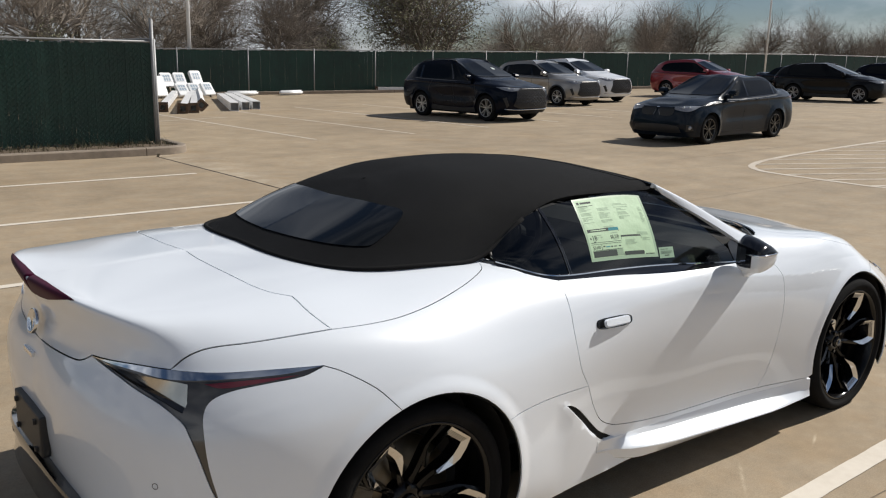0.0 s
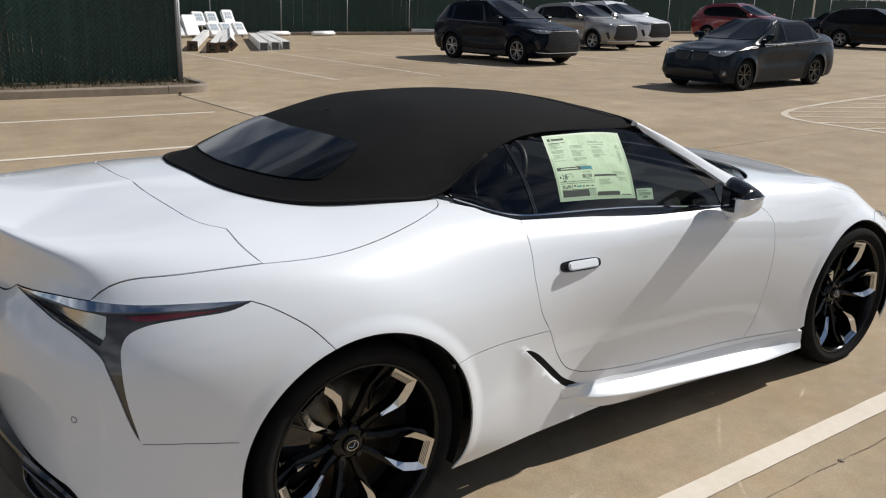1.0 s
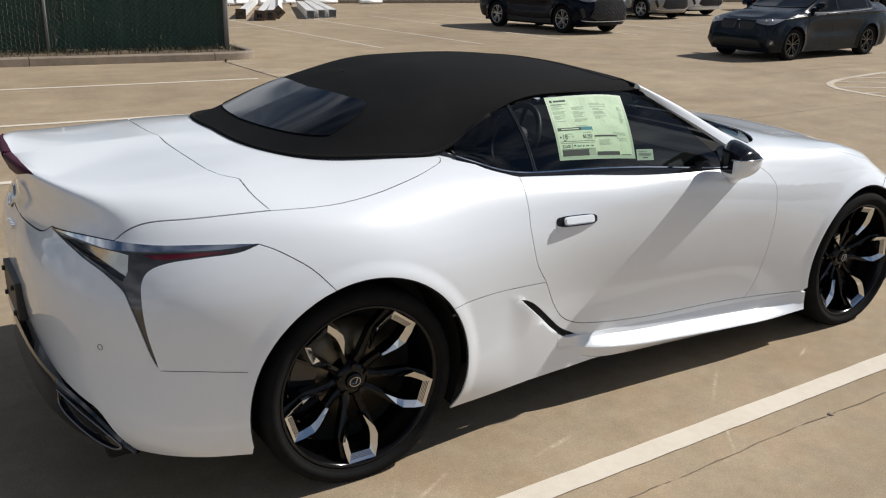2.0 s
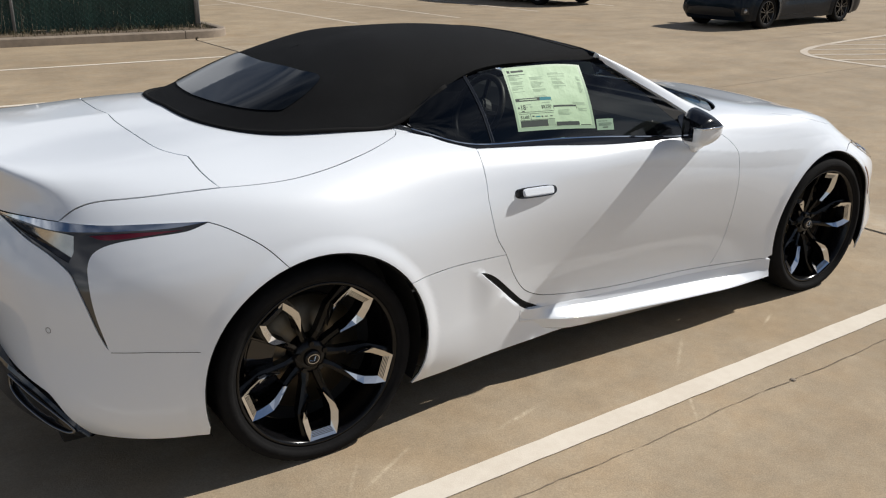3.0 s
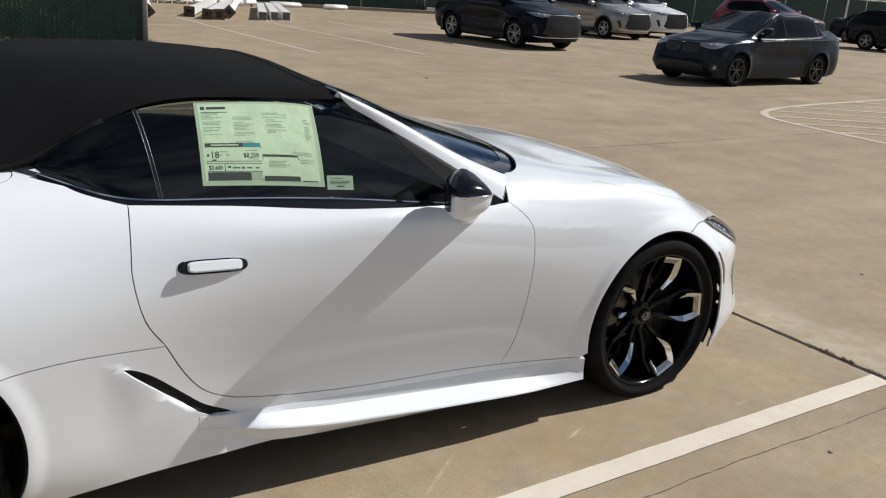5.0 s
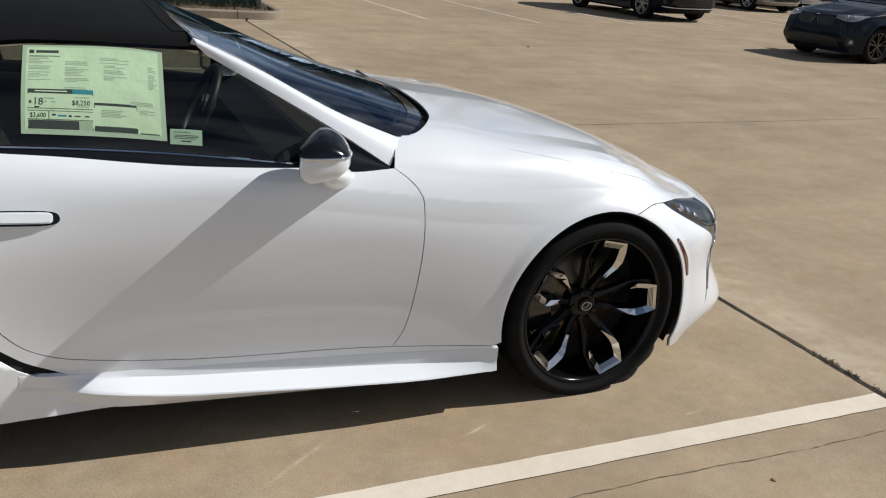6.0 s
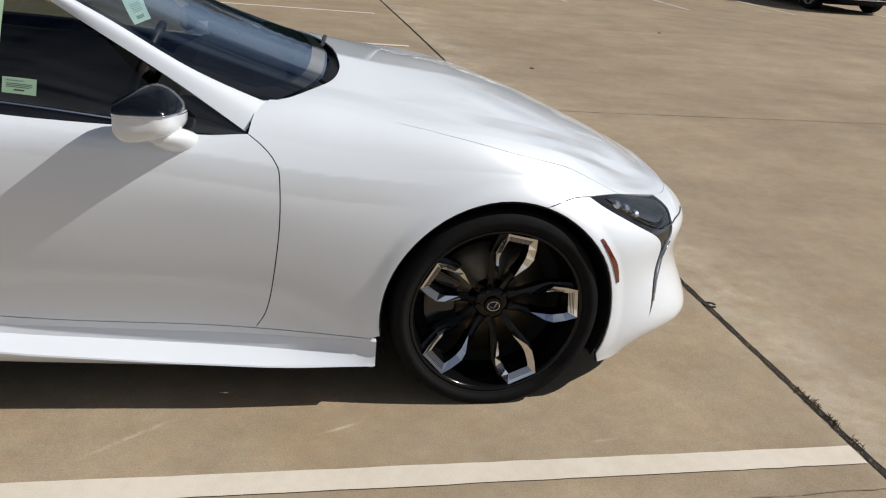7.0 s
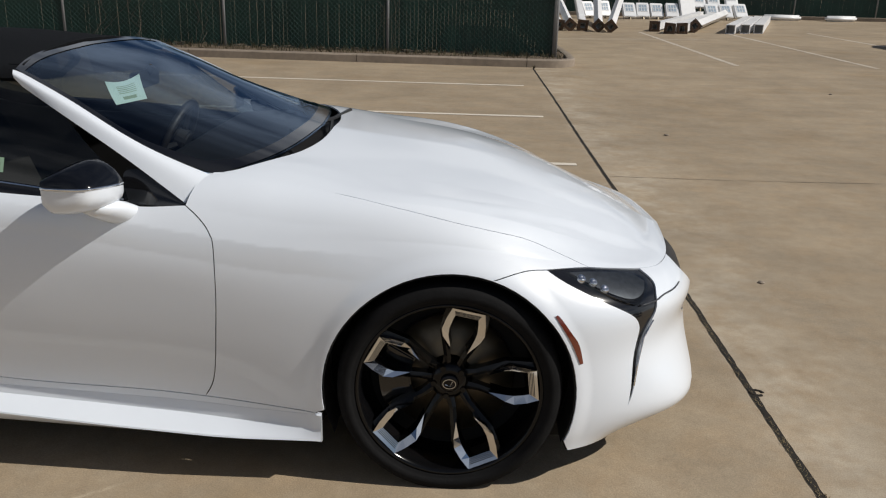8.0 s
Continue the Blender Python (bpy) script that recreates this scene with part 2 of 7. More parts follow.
GALV = material("galvanised_steel", (0.27, 0.275, 0.28), 0.55, 0.35, vary=0.15, scale=20)
WIRE = material("green_wire", (0.012, 0.055, 0.045), 0.4, 0.0, vary=0.2, scale=20)
BARK = material("grey_bark", (0.22, 0.19, 0.165), 0.95, vary=0.35, scale=9, random_tint=0.35)
TWIG = material("brown_twig", (0.25, 0.215, 0.18), 0.95, vary=0.3, scale=4, random_tint=0.3)
LEAF = material("olive_leaf", (0.29, 0.29, 0.17), 0.8, vary=0.5, scale=2, random_tint=0.4)
VINE = material("dry_vine", (0.085, 0.07, 0.055), 0.95, vary=0.3, scale=20)
POLE_WHITE = material("white_pole_paint", (0.72, 0.72, 0.72), 0.45, vary=0.12, scale=12)
PANEL_WHITE = material("white_enamel", (0.78, 0.79, 0.80), 0.4, vary=0.06, scale=8)
RUST = material("rusty_plate", (0.10, 0.065, 0.045), 0.85, vary=0.4, scale=25)


# ---- mesh helpers ----
def link_mesh(name, verts, faces, mat, parent=None, label="", normals=None, smooth=True):
    me = bpy.data.meshes.new(name)
    me.from_pydata([tuple(map(float, v)) for v in verts], [], [tuple(map(int, f)) for f in faces])
    me.materials.append(mat)
    me.polygons.foreach_set("use_smooth", [smooth] * len(me.polygons))
    if normals is not None:
        me.normals_split_custom_set_from_vertices([tuple(map(float, v)) for v in normals])
    me.update()
    ob = new(name, me)
    if parent is not None:
        ob.parent = parent
    if label:
        tagged(ob, label)
    return ob


def part(name, bm, mat, parent=None, label="", smooth=False, angle=None):
    """Links a bmesh as one mesh object under a thing or a part."""
    me = bpy.data.meshes.new(name)
    if smooth:
        for f in bm.faces:
            f.smooth = True
        if angle:
            for e in bm.edges:
                if len(e.link_faces) == 2 and e.calc_face_angle(0) > radians(angle):
                    e.smooth = False
    bm.to_mesh(me)
    bm.free()
    me.materials.append(mat)
    ob = new(name, me)
    if parent is not None:
        ob.parent = parent
    if label:
        tagged(ob, label)
    return ob


def thing(name, m, label, category, group="", kind=""):
    ob = new(name)
    ob.matrix_basis = m
    return tagged(ob, label, category, group, kind)


def box(bm, lo, hi, bevel=0.0, m=None):
    vs = [bm.verts.new((x, y, z)) for x in (lo[0], hi[0]) for y in (lo[1], hi[1]) for z in (lo[2], hi[2])]
    fs = [bm.faces.new([vs[i] for i in f]) for f in ((0, 1, 3, 2), (4, 6, 7, 5), (0, 4, 5, 1), (2, 3, 7, 6), (0, 2, 6, 4), (1, 5, 7, 3))]
    if bevel:
        r = bmesh.ops.bevel(bm, geom=list({e for f in fs for e in f.edges}), offset=bevel, segments=2, affect='EDGES', profile=0.6)
        vs = list({v for f in r["faces"] for v in f.verts} | {v for v in vs if v.is_valid})
    if m is not None:
        bmesh.ops.transform(bm, matrix=m, verts=[v for v in vs if v.is_valid])
    return bm


def tube(bm, pts, r, n=8, caps=True):
    """A round bar along points; r a radius or one for each point."""
    pts = [Vector(p) for p in pts]
    rs = r if isinstance(r, (list, tuple)) else [r] * len(pts)
    rings = []
    for i, p in enumerate(pts):
        d = (pts[min(i + 1, len(pts) - 1)] - pts[max(i - 1, 0)]).normalized()
        a = d.orthogonal().normalized() if i == 0 else (a - d * a.dot(d)).normalized()
        b = d.cross(a)
        rings.append([bm.verts.new(p + rs[i] * (math.cos(2 * math.pi * k / n) * a + math.sin(2 * math.pi * k / n) * b)) for k in range(n)])
    for u, v in zip(rings, rings[1:]):
        for k in range(n):
            bm.faces.new((u[k], u[(k + 1) % n], v[(k + 1) % n], v[k]))
    if caps:
        bm.faces.new(rings[0][::-1])
        bm.faces.new(rings[-1])
    return bm


def lathe(bm, prof, n=64, axis_y=True):
    """Turns a profile of (radius, y) about the y axis."""
    rings = [[bm.verts.new((r * math.cos(2 * math.pi * k / n), y, r * math.sin(2 * math.pi * k / n))) for k in range(n)] for r, y in prof]
    for u, v in zip(rings, rings[1:]):
        for k in range(n):
            bm.faces.new((u[k], v[k], v[(k + 1) % n], u[(k + 1) % n]))
    return bm


def slab(bm, poly, lo, hi, axes=(0, 2, 1), chamfer=0.0):
    """A prism from a polygon in the plane of axes[0], axes[1], from lo to hi along axes[2]."""
    def put(p, h):
        c = [0, 0, 0]
        c[axes[0]], c[axes[1]], c[axes[2]] = p[0], p[1], h
        return bm.verts.new(c)
    a = [put(p, lo) for p in poly]
    b = [put(p, hi) for p in poly]
    fs = [bm.faces.new(a), bm.faces.new(b[::-1])]
    for i in range(len(poly)):
        j = (i + 1) % len(poly)
        fs.append(bm.faces.new((a[i], b[i], b[j], a[j])))
    bmesh.ops.recalc_face_normals(bm, faces=fs)
    if chamfer:
        bmesh.ops.bevel(bm, geom=list({e for f in fs[:2] for e in f.edges}), offset=chamfer, segments=2, affect='EDGES')
    return bm
def spline_matrix(n, t):
    """Weights of n knots at parameters t for a natural cubic spline."""
    A = np.eye(n) * 4.0
    A[0, 0] = A[-1, -1] = 2.0
    B = np.zeros((n, n))
    for i in range(n):
        if i > 0:
            A[i, i - 1] = 1.0
        if i < n - 1:
            A[i, i + 1] = 1.0
        B[i, min(i + 1, n - 1)] += 3.0
        B[i, max(i - 1, 0)] -= 3.0
    D = np.linalg.solve(A, B)
    t = np.clip(np.asarray(t, float), 0, n - 1)
    i = np.minimum(t.astype(int), n - 2)
    f = t - i
    W = np.zeros((len(t), n))
    r = np.arange(len(t))
    W[r, i] += 2 * f**3 - 3 * f**2 + 1
    W[r, i + 1] += 3 * f**2 - 2 * f**3
    W += (f**3 - 2 * f**2 + f)[:, None] * D[i] + (f**3 - f**2)[:, None] * D[i + 1]
    return W


class Skin:
    """A smooth half body through lengthwise feature lines; x along the car, w out from its middle, z up."""

    def __init__(self, lines, form=None):
        self.form = form                           # creases and flares laid over the smooth lines
        self.net = np.array(lines, float)          # rows k, stations s
        self.nk, self.ns = self.net.shape[:2]
        gs = np.linspace(0, self.ns - 1, 16 * (self.ns - 1) + 1)
        gv = np.linspace(0, self.nk - 1, 16 * (self.nk - 1) + 1)
        self.gs, self.gv = np.meshgrid(gs, gv, indexing="ij")
        self.grid = self.at(np.stack([self.gs.ravel(), self.gv.ravel()], 1)).reshape(*self.gs.shape, 3)

    def at(self, sv):
        sv = np.asarray(sv, float)
        P = np.einsum("ps,pk,ksc->pc", spline_matrix(self.ns, sv[:, 0]), spline_matrix(self.nk, sv[:, 1]), self.net)
        return self.form(P, sv) if self.form else P

    def normal(self, sv, h=0.01):
        sv = np.asarray(sv, float)
        a = self.at(sv + (h, 0)) - self.at(sv - (h, 0))
        b = self.at(sv + (0, h)) - self.at(sv - (0, h))
        n = np.cross(b, a)
        return n / np.maximum(np.linalg.norm(n, axis=1), 1e-9)[:, None]

    def find(self, pts, axes, s=(0, 99), v=(0, 99)):
        """The (s, v) of points known by two of their coordinates."""
        out = []
        ok = (self.gs >= s[0]) & (self.gs <= s[1]) & (self.gv >= v[0]) & (self.gv <= v[1])
        G, S, V = self.grid[ok][:, axes], self.gs[ok], self.gv[ok]
        for p in pts:
            i = np.argmin(((G - p) ** 2).sum(1))
            q = np.array([S[i], V[i]])
            for _ in range(6):
                h = 1e-3
                f = self.at([q, q + (h, 0), q + (0, h)])[:, axes]
                J = np.stack([(f[1] - f[0]) / h, (f[2] - f[0]) / h], 1)
                step = np.linalg.lstsq(J, np.asarray(p) - f[0], rcond=1e-3)[0]
                q = np.clip(q + np.clip(step, -0.3, 0.3), (max(0, s[0]), max(0, v[0])), (min(self.ns - 1, s[1]), min(self.nk - 1, v[1])))
            out.append(q)
        return np.array(out)


from mathutils.geometry import delaunay_2d_cdt


def inside(p, poly):
    x, y = p[:, 0][:, None], p[:, 1][:, None]
    x0, y0 = poly[:, 0][None], poly[:, 1][None]
    x1, y1 = np.roll(poly[:, 0], -1)[None], np.roll(poly[:, 1], -1)[None]
    cross = ((y0 > y) != (y1 > y)) & (x < (x1 - x0) * (y - y0) / np.where(y1 == y0, 1e-12, y1 - y0) + x0)
    return cross.sum(1) % 2 == 1


def edge_distance(p, poly):
    a, b = poly, np.roll(poly, -1, 0)
    d = b - a
    t = np.clip(((p[:, None] - a) * d).sum(2) / np.maximum((d * d).sum(1), 1e-12), 0, 1)
    return np.sqrt(((p[:, None] - a - t[..., None] * d) ** 2).sum(2)).min(1)


def smooth_curve(pts, n=4):
    """A Catmull-Rom curve through points."""
    p = [np.asarray(q, float) for q in pts]
    p = [2 * p[0] - p[1], *p, 2 * p[-1] - p[-2]]
    out = []
    for i in range(1, len(p) - 2):
        a, b, c, d = p[i - 1:i + 3]
        for k in range(n):
            t = k / n
            out.append(0.5 * (2 * b + (c - a) * t + (2 * a - 5 * b + 4 * c - d) * t * t + (3 * b - a - 3 * c + d) * t**3))
    out.append(p[-2])
    return np.array(out)


def chain(*curves):
    """Joins curves end to end into a loop without doubled points."""
    out = []
    for c in curves:
        for q in c:
            if not out or np.hypot(*(np.asarray(q) - out[-1])) > 1e-4:
                out.append(np.asarray(q, float))
    if np.hypot(*(out[0] - out[-1])) < 1e-4:
        out.pop()
    return np.array(out)


def ramp(a, b, t):
    """0 before a, 1 after b, smooth between; a may lie above b."""
    q = np.clip((t - a) / (b - a), 0, 1)
    return q * q * (3 - 2 * q)


def sheet(skin, loop, holes=(), gap=0.002, depth=0.014, off=0.0, ds=0.085, dv=0.14, dense=0.03):
    """A piece of a skin inside a loop of (s, v): vertices, faces, normals, with edges turned in by depth. Right half: y is minus w."""
    loops = []
    for lp in (loop, *holes):
        lp = np.asarray(lp, float)
        out = []
        p3 = skin.at(lp)
        for i in range(len(lp)):
            j = (i + 1) % len(lp)
            k = max(1, int(np.linalg.norm(p3[j] - p3[i]) / dense))
            out += [lp[i] + (lp[j] - lp[i]) * q / k for q in range(k)]
        lp = np.array(out)
        area = 0.5 * np.sum(lp[:, 0] * np.roll(lp[:, 1], -1) - np.roll(lp[:, 0], -1) * lp[:, 1])
        if (area > 0) != (len(loops) == 0):
            lp = lp[::-1]
        if gap:
            h = 1e-3
            P = skin.at(lp)
            A = (skin.at(lp + (h, 0)) - skin.at(lp - (h, 0))) / (2 * h)
            B = (skin.at(lp + (0, h)) - skin.at(lp - (0, h))) / (2 * h)
            N = np.cross(A, B)
            N /= np.maximum(np.linalg.norm(N, axis=1), 1e-9)[:, None]
            T = np.roll(P, -1, 0) - np.roll(P, 1, 0)
            T /= np.maximum(np.linalg.norm(T, axis=1), 1e-9)[:, None]
            I = np.cross(N, T) * (gap(P)[:, None] if callable(gap) else gap)
            for i in range(len(lp)):
                if P[i, 1] < 0.002:
                    continue
                st = np.linalg.lstsq(np.stack([A[i], B[i]], 1), I[i], rcond=1e-4)[0]
                lp[i] = lp[i] + np.clip(st, -0.05, 0.05)
        lp = np.clip(lp, 0, (skin.ns - 1, skin.nk - 1))
        loops.append(lp)
    K = np.array([0.38, 0.2])
    lo, hi = loops[0].min(0), loops[0].max(0)
    gx, gy = np.meshgrid(np.arange(lo[0], hi[0], ds), np.arange(lo[1], hi[1], dv))
    g = np.stack([gx.ravel() + 0.5 * ds * (np.round(gy.ravel() / dv) % 2), gy.ravel()], 1)
    keep = inside(g, loops[0]) & (edge_distance(g * K, loops[0] * K) > 0.010)
    for hl in loops[1:]:
        keep &= ~inside(g, hl) & (edge_distance(g * K, hl * K) > 0.010)
    pts, edges = [], []
    for lp in loops:
        b = len(pts)
        pts += list(lp)
        edges += [(b + i, b + (i + 1) % len(lp)) for i in range(len(lp))]
    pts += list(g[keep])
    pts = np.array(pts)
    r = delaunay_2d_cdt([Vector(p * K) for p in pts], edges, [], 0, 1e-6)
    sv = np.array([tuple(p) for p in r[0]]) / K
    tri = np.array([f for f in r[2] if len(f) == 3])
    c = sv[tri].mean(1)
    ok = inside(c, loops[0])
    for hl in loops[1:]:
        ok &= ~inside(c, hl)
    tri = tri[ok]
    N = skin.normal(sv)
    P = skin.at(sv)
    mid = P[:, 1] < 1e-3
    N[mid, 1] = 0
    N /= np.maximum(np.linalg.norm(N, axis=1), 1e-9)[:, None]
    if np.median((N * (P - (1.4, 0, 0.55))).sum(1)) < 0:
        N = -N
    P = P + off * N
    faces = [tuple(t) for t in tri]
    V, NN = list(P), list(N)
    if depth:
        use = {}
        for t in tri:
            for a, b in ((t[0], t[1]), (t[1], t[2]), (t[2], t[0])):
                use.setdefault((min(a, b), max(a, b)), []).append((a, b))
        top, low = {}, {}
        for k, es in use.items():
            if len(es) == 1:
                a, b = es[0]
                if P[a, 1] < 2e-3 and P[b, 1] < 2e-3:
                    continue
                e = P[b] - P[a]
                fn = np.cross(e, N[a])
                fn = fn / max(np.linalg.norm(fn), 1e-9)
                base = len(V)
                V += [P[a], P[b], P[b] - depth * N[b], P[a] - depth * N[a]]
                NN += [fn] * 4
                faces.append((base + 1, base, base + 3, base + 2))
    V, NN = np.array(V) * (1, -1, 1), np.array(NN) * (1, -1, 1)
    out = []
    for f in faces:
        a, b, c2 = V[f[0]], V[f[1]], V[f[2]]
        out.append(f if np.dot(np.cross(b - a, c2 - a), NN[f[0]]) > 0 else f[::-1])
    return V, out, NN


def mirrored(sh):
    V, F, N = sh
    return V * (1, -1, 1), [f[::-1] for f in F], N * (1, -1, 1)


def both(sh):
    a, b = sh, mirrored(sh)
    return np.concatenate([a[0], b[0]]), a[1] + [tuple(i + len(a[0]) for i in f) for f in b[1]], np.concatenate([a[2], b[2]])


def plate(name, sh, mat, parent, label=""):
    return link_mesh(name, sh[0], sh[1], mat, parent, label, sh[2])
# feature lines of the coupe: rear middle, round the side, to the front middle
X_BOT = [(-.86,0,.30),(-.84,.45,.28),(-.735,.77,.262),(-.42,.905,.215),(0,.90,.19),(.40,.915,.175),(.95,.875,.18),(1.5,.86,.165),(2.05,.88,.158),(2.5,.925,.155),(2.87,.93,.155),(3.25,.925,.161),(3.475,.745,.168),(3.665,.49,.195),(3.77,0,.21)]
X_LOW = [(-.90,0,.42),(-.885,.45,.40),(-.78,.79,.37),(-.43,.94,.34),(0,.96,.33),(.40,.955,.30),(.95,.872,.29),(1.5,.850,.275),(2.05,.872,.268),(2.5,.935,.265),(2.87,.95,.27),(3.22,.94,.28),(3.553,.812,.276),(3.750,.545,.262),(3.82,0,.255)]
X_MID = [(-.930,0,.58),(-.912,.42,.57),(-.775,.77,.56),(-.43,.945,.55),(0,.98,.53),(.40,.965,.50),(.95,.89,.48),(1.5,.889,.47),(2.05,.908,.47),(2.5,.940,.48),(2.87,.957,.49),(3.22,.935,.48),(3.507,.787,.46),(3.70,.478,.45),(3.815,0,.45)]
X_WST = [(-.918,0,.80),(-.910,.40,.79),(-.775,.75,.76),(-.43,.93,.76),(0,.98,.74),(.40,.96,.70),(.95,.915,.68),(1.5,.915,.67),(2.05,.928,.67),(2.5,.938,.66),(2.87,.948,.67),(3.2,.925,.64),(3.503,.787,.605),(3.716,.472,.585),(3.80,0,.58)]
X_SHO = [(-.880,0,.93),(-.850,.40,.925),(-.72,.70,.925),(-.40,.865,.925),(0,.93,.90),(.40,.91,.87),(.95,.905,.84),(1.5,.912,.83),(2.05,.915,.82),(2.5,.905,.82),(2.87,.89,.815),(3.18,.83,.76),(3.468,.68,.70),(3.642,.437,.683),(3.70,0,.68)]
X_UPP = [(-.905,0,1.054),(-.860,.39,1.057),(-.675,.655,1.022),(-.34,.77,1.02),(0,.80,1.01),(.42,.76,1.03),(.95,.80,.985),(1.5,.82,.965),(2.07,.79,.995),(2.5,.79,.955),(2.87,.75,.90),(3.17,.66,.825),(3.41,.50,.748),(3.575,.34,.712),(3.64,0,.705)]
X_DCK = [(-.880,0,1.079),(-.822,.32,1.082),(-.60,.525,1.070),(-.28,.50,1.09),(0,.48,1.10),(.42,.45,1.11),(.95,.45,1.05),(1.5,.45,1.02),(2.12,.45,1.035),(2.5,.44,1.0),(2.87,.42,.95),(3.17,.36,.88),(3.38,.28,.803),(3.535,.19,.748),(3.59,0,.730)]
X_MDL = [(-.80,0,1.085),(-.70,0,1.09),(-.50,0,1.10),(-.25,0,1.11),(0,0,1.12),(.42,0,1.13),(.95,0,1.07),(1.5,0,1.04),(2.14,0,1.05),(2.5,0,1.015),(2.87,0,.965),(3.17,0,.893),(3.37,0,.825),(3.51,0,.767),(3.555,0,.745)]
ARCHES = ((0, .362, .411), (2.87, .354, .404))


def body_form(P, sv):
    """Creases, flares and hollows of the painted body."""
    x, w, z = P.T
    s, v = np.asarray(sv, float).T
    # crease that falls from the window line to the front wheel
    line = np.interp(x, [1.0, 1.4, 1.7, 2.02, 2.28, 2.6], [.955, .935, .90, .858, .822, .80])
    out = .007 * np.clip(1 - np.abs(z - line) / .075, 0, 1) * ramp(1.15, 1.6, x) * ramp(2.75, 2.35, x)
    # haunch standing proud below the slit behind the door
    line = np.interp(x, [.56, .67, .71, .765, .85, .91, .98, 1.04], [.625, .560, .526, .479, .390, .360, .327, .314])
    below = line - z
    out = out + .012 * ramp(-.010, .010, below) * ramp(.36, .0, below) * ramp(.60, .74, x) * ramp(1.15, .95, x)
    # flanges round the wheels
    for cx, cz, r in ARCHES:
        d = np.hypot(x - cx, z - cz) - r
        out = out + .008 * ramp(.058, .006, d) * ramp(.14, .24, z)
    Q = P.copy()
    Q[:, 1] += out * ramp(.58, .74, w)
    # raised middle of the hood
    line = np.interp(x, [2.5, 2.77, 2.95, 3.14, 3.29, 3.42, 3.52], [.80, .775, .735, .635, .535, .48, .45])
    Q[:, 2] += .009 * (ramp(line + .03, line - .06, w) - .5) * ramp(2.45, 2.9, x) * ramp(3.60, 3.45, x) * ramp(4.2, 4.6, v)
    # crest of the fender over the front wheel
    lift = .55 * np.clip(1 - np.abs(v - 4.9) / .75, 0, 1) + .45 * np.exp(-((v - 4.9) / .45) ** 2)
    Q[:, 2] += .032 * lift * ramp(2.30, 2.85, x) * ramp(3.46, 3.02, x)
    Q[:, 1] += .012 * lift * ramp(2.30, 2.85, x) * ramp(3.30, 3.06, x)
    # sharp tail edge of the trunk lid
    line = np.interp(s, [0, .97, 1.38, 1.73, 2.0, 2.19], [5.25, 5.18, 5.12, 4.99, 4.79, 4.6])
    k = ramp(0, 1, 1 - np.abs(v - line) / .7) * ramp(2.35, 1.6, s)
    Q[:, 0] -= .012 * k
    Q[:, 1] += .008 * k * ramp(0, .3, w)
    Q[:, 2] += .006 * k
    return Q


BODY = Skin([X_BOT,X_LOW,X_MID,X_WST,X_SHO,X_UPP,X_DCK,X_MDL], body_form)


def arc(which, a0, a1, n, s):
    """Part of a wheel arch, as places on the body skin."""
    cx, cz, r = ARCHES[which]
    return BODY.find([(cx + r * math.cos(t), cz + r * math.sin(t)) for t in np.linspace(radians(a0), radians(a1), n)], (0, 2), s, (0, 3.75))
TOP = Skin([
    [(-.17,0,1.112),(-.155,.33,1.106),(.0,.555,1.09),(.28,.632,1.083),(.5,.64,1.095),(.79,.605,1.236),(1.1,.612,1.272),(1.47,.65,1.268)],
    [(-.10,0,1.135),(-.07,.31,1.135),(.08,.50,1.14),(.33,.575,1.165),(.53,.585,1.19),(.79,.575,1.262),(1.1,.575,1.295),(1.45,.60,1.30)],
    [(.06,0,1.195),(.09,.27,1.196),(.20,.42,1.219),(.40,.48,1.255),(.57,.48,1.288),(.80,.45,1.324),(1.1,.44,1.333),(1.42,.45,1.319)],
    [(.28,0,1.276),(.30,.16,1.283),(.36,.23,1.298),(.48,.25,1.330),(.62,.25,1.354),(.82,.23,1.362),(1.1,.23,1.361),(1.40,.22,1.338)],
    [(.38,0,1.312),(.40,0,1.318),(.44,0,1.326),(.54,0,1.347),(.66,0,1.363),(.84,0,1.369),(1.1,0,1.368),(1.39,0,1.344)]])
SIDE_WIN = Skin([
    [(.47,.640,1.080),(.60,.715,1.030),(.75,.765,.985),(1.03,.785,.970),(1.4,.805,.948),(1.75,.825,.922),(2.05,.845,.915)],
    [(.48,.640,1.088),(.60,.690,1.095),(.77,.705,1.115),(1.06,.720,1.125),(1.42,.745,1.108),(1.74,.790,1.015),(2.05,.843,.921)],
    [(.49,.635,1.096),(.60,.625,1.165),(.79,.603,1.240),(1.1,.610,1.276),(1.44,.645,1.266),(1.73,.742,1.110),(2.05,.838,.928)]])
SCREEN = Skin([
    [(1.445,.640,1.296),(1.655,.698,1.198),(1.868,.749,1.088),(2.11,.762,1.000)],
    [(1.405,.400,1.326),(1.65,.430,1.245),(1.91,.465,1.142),(2.27,.510,1.028)],
    [(1.385,0,1.338),(1.64,0,1.258),(1.93,0,1.155),(2.33,0,1.040)]])
PILLAR = Skin([
    [(1.44,.640,1.300),(1.655,.696,1.203),(1.868,.747,1.094),(2.095,.766,1.004)],
    [(1.450,.668,1.288),(1.650,.721,1.194),(1.852,.770,1.088),(2.07,.812,.980)],
    [(1.455,.668,1.262),(1.64,.732,1.163),(1.83,.788,1.058),(2.035,.845,.930)]])

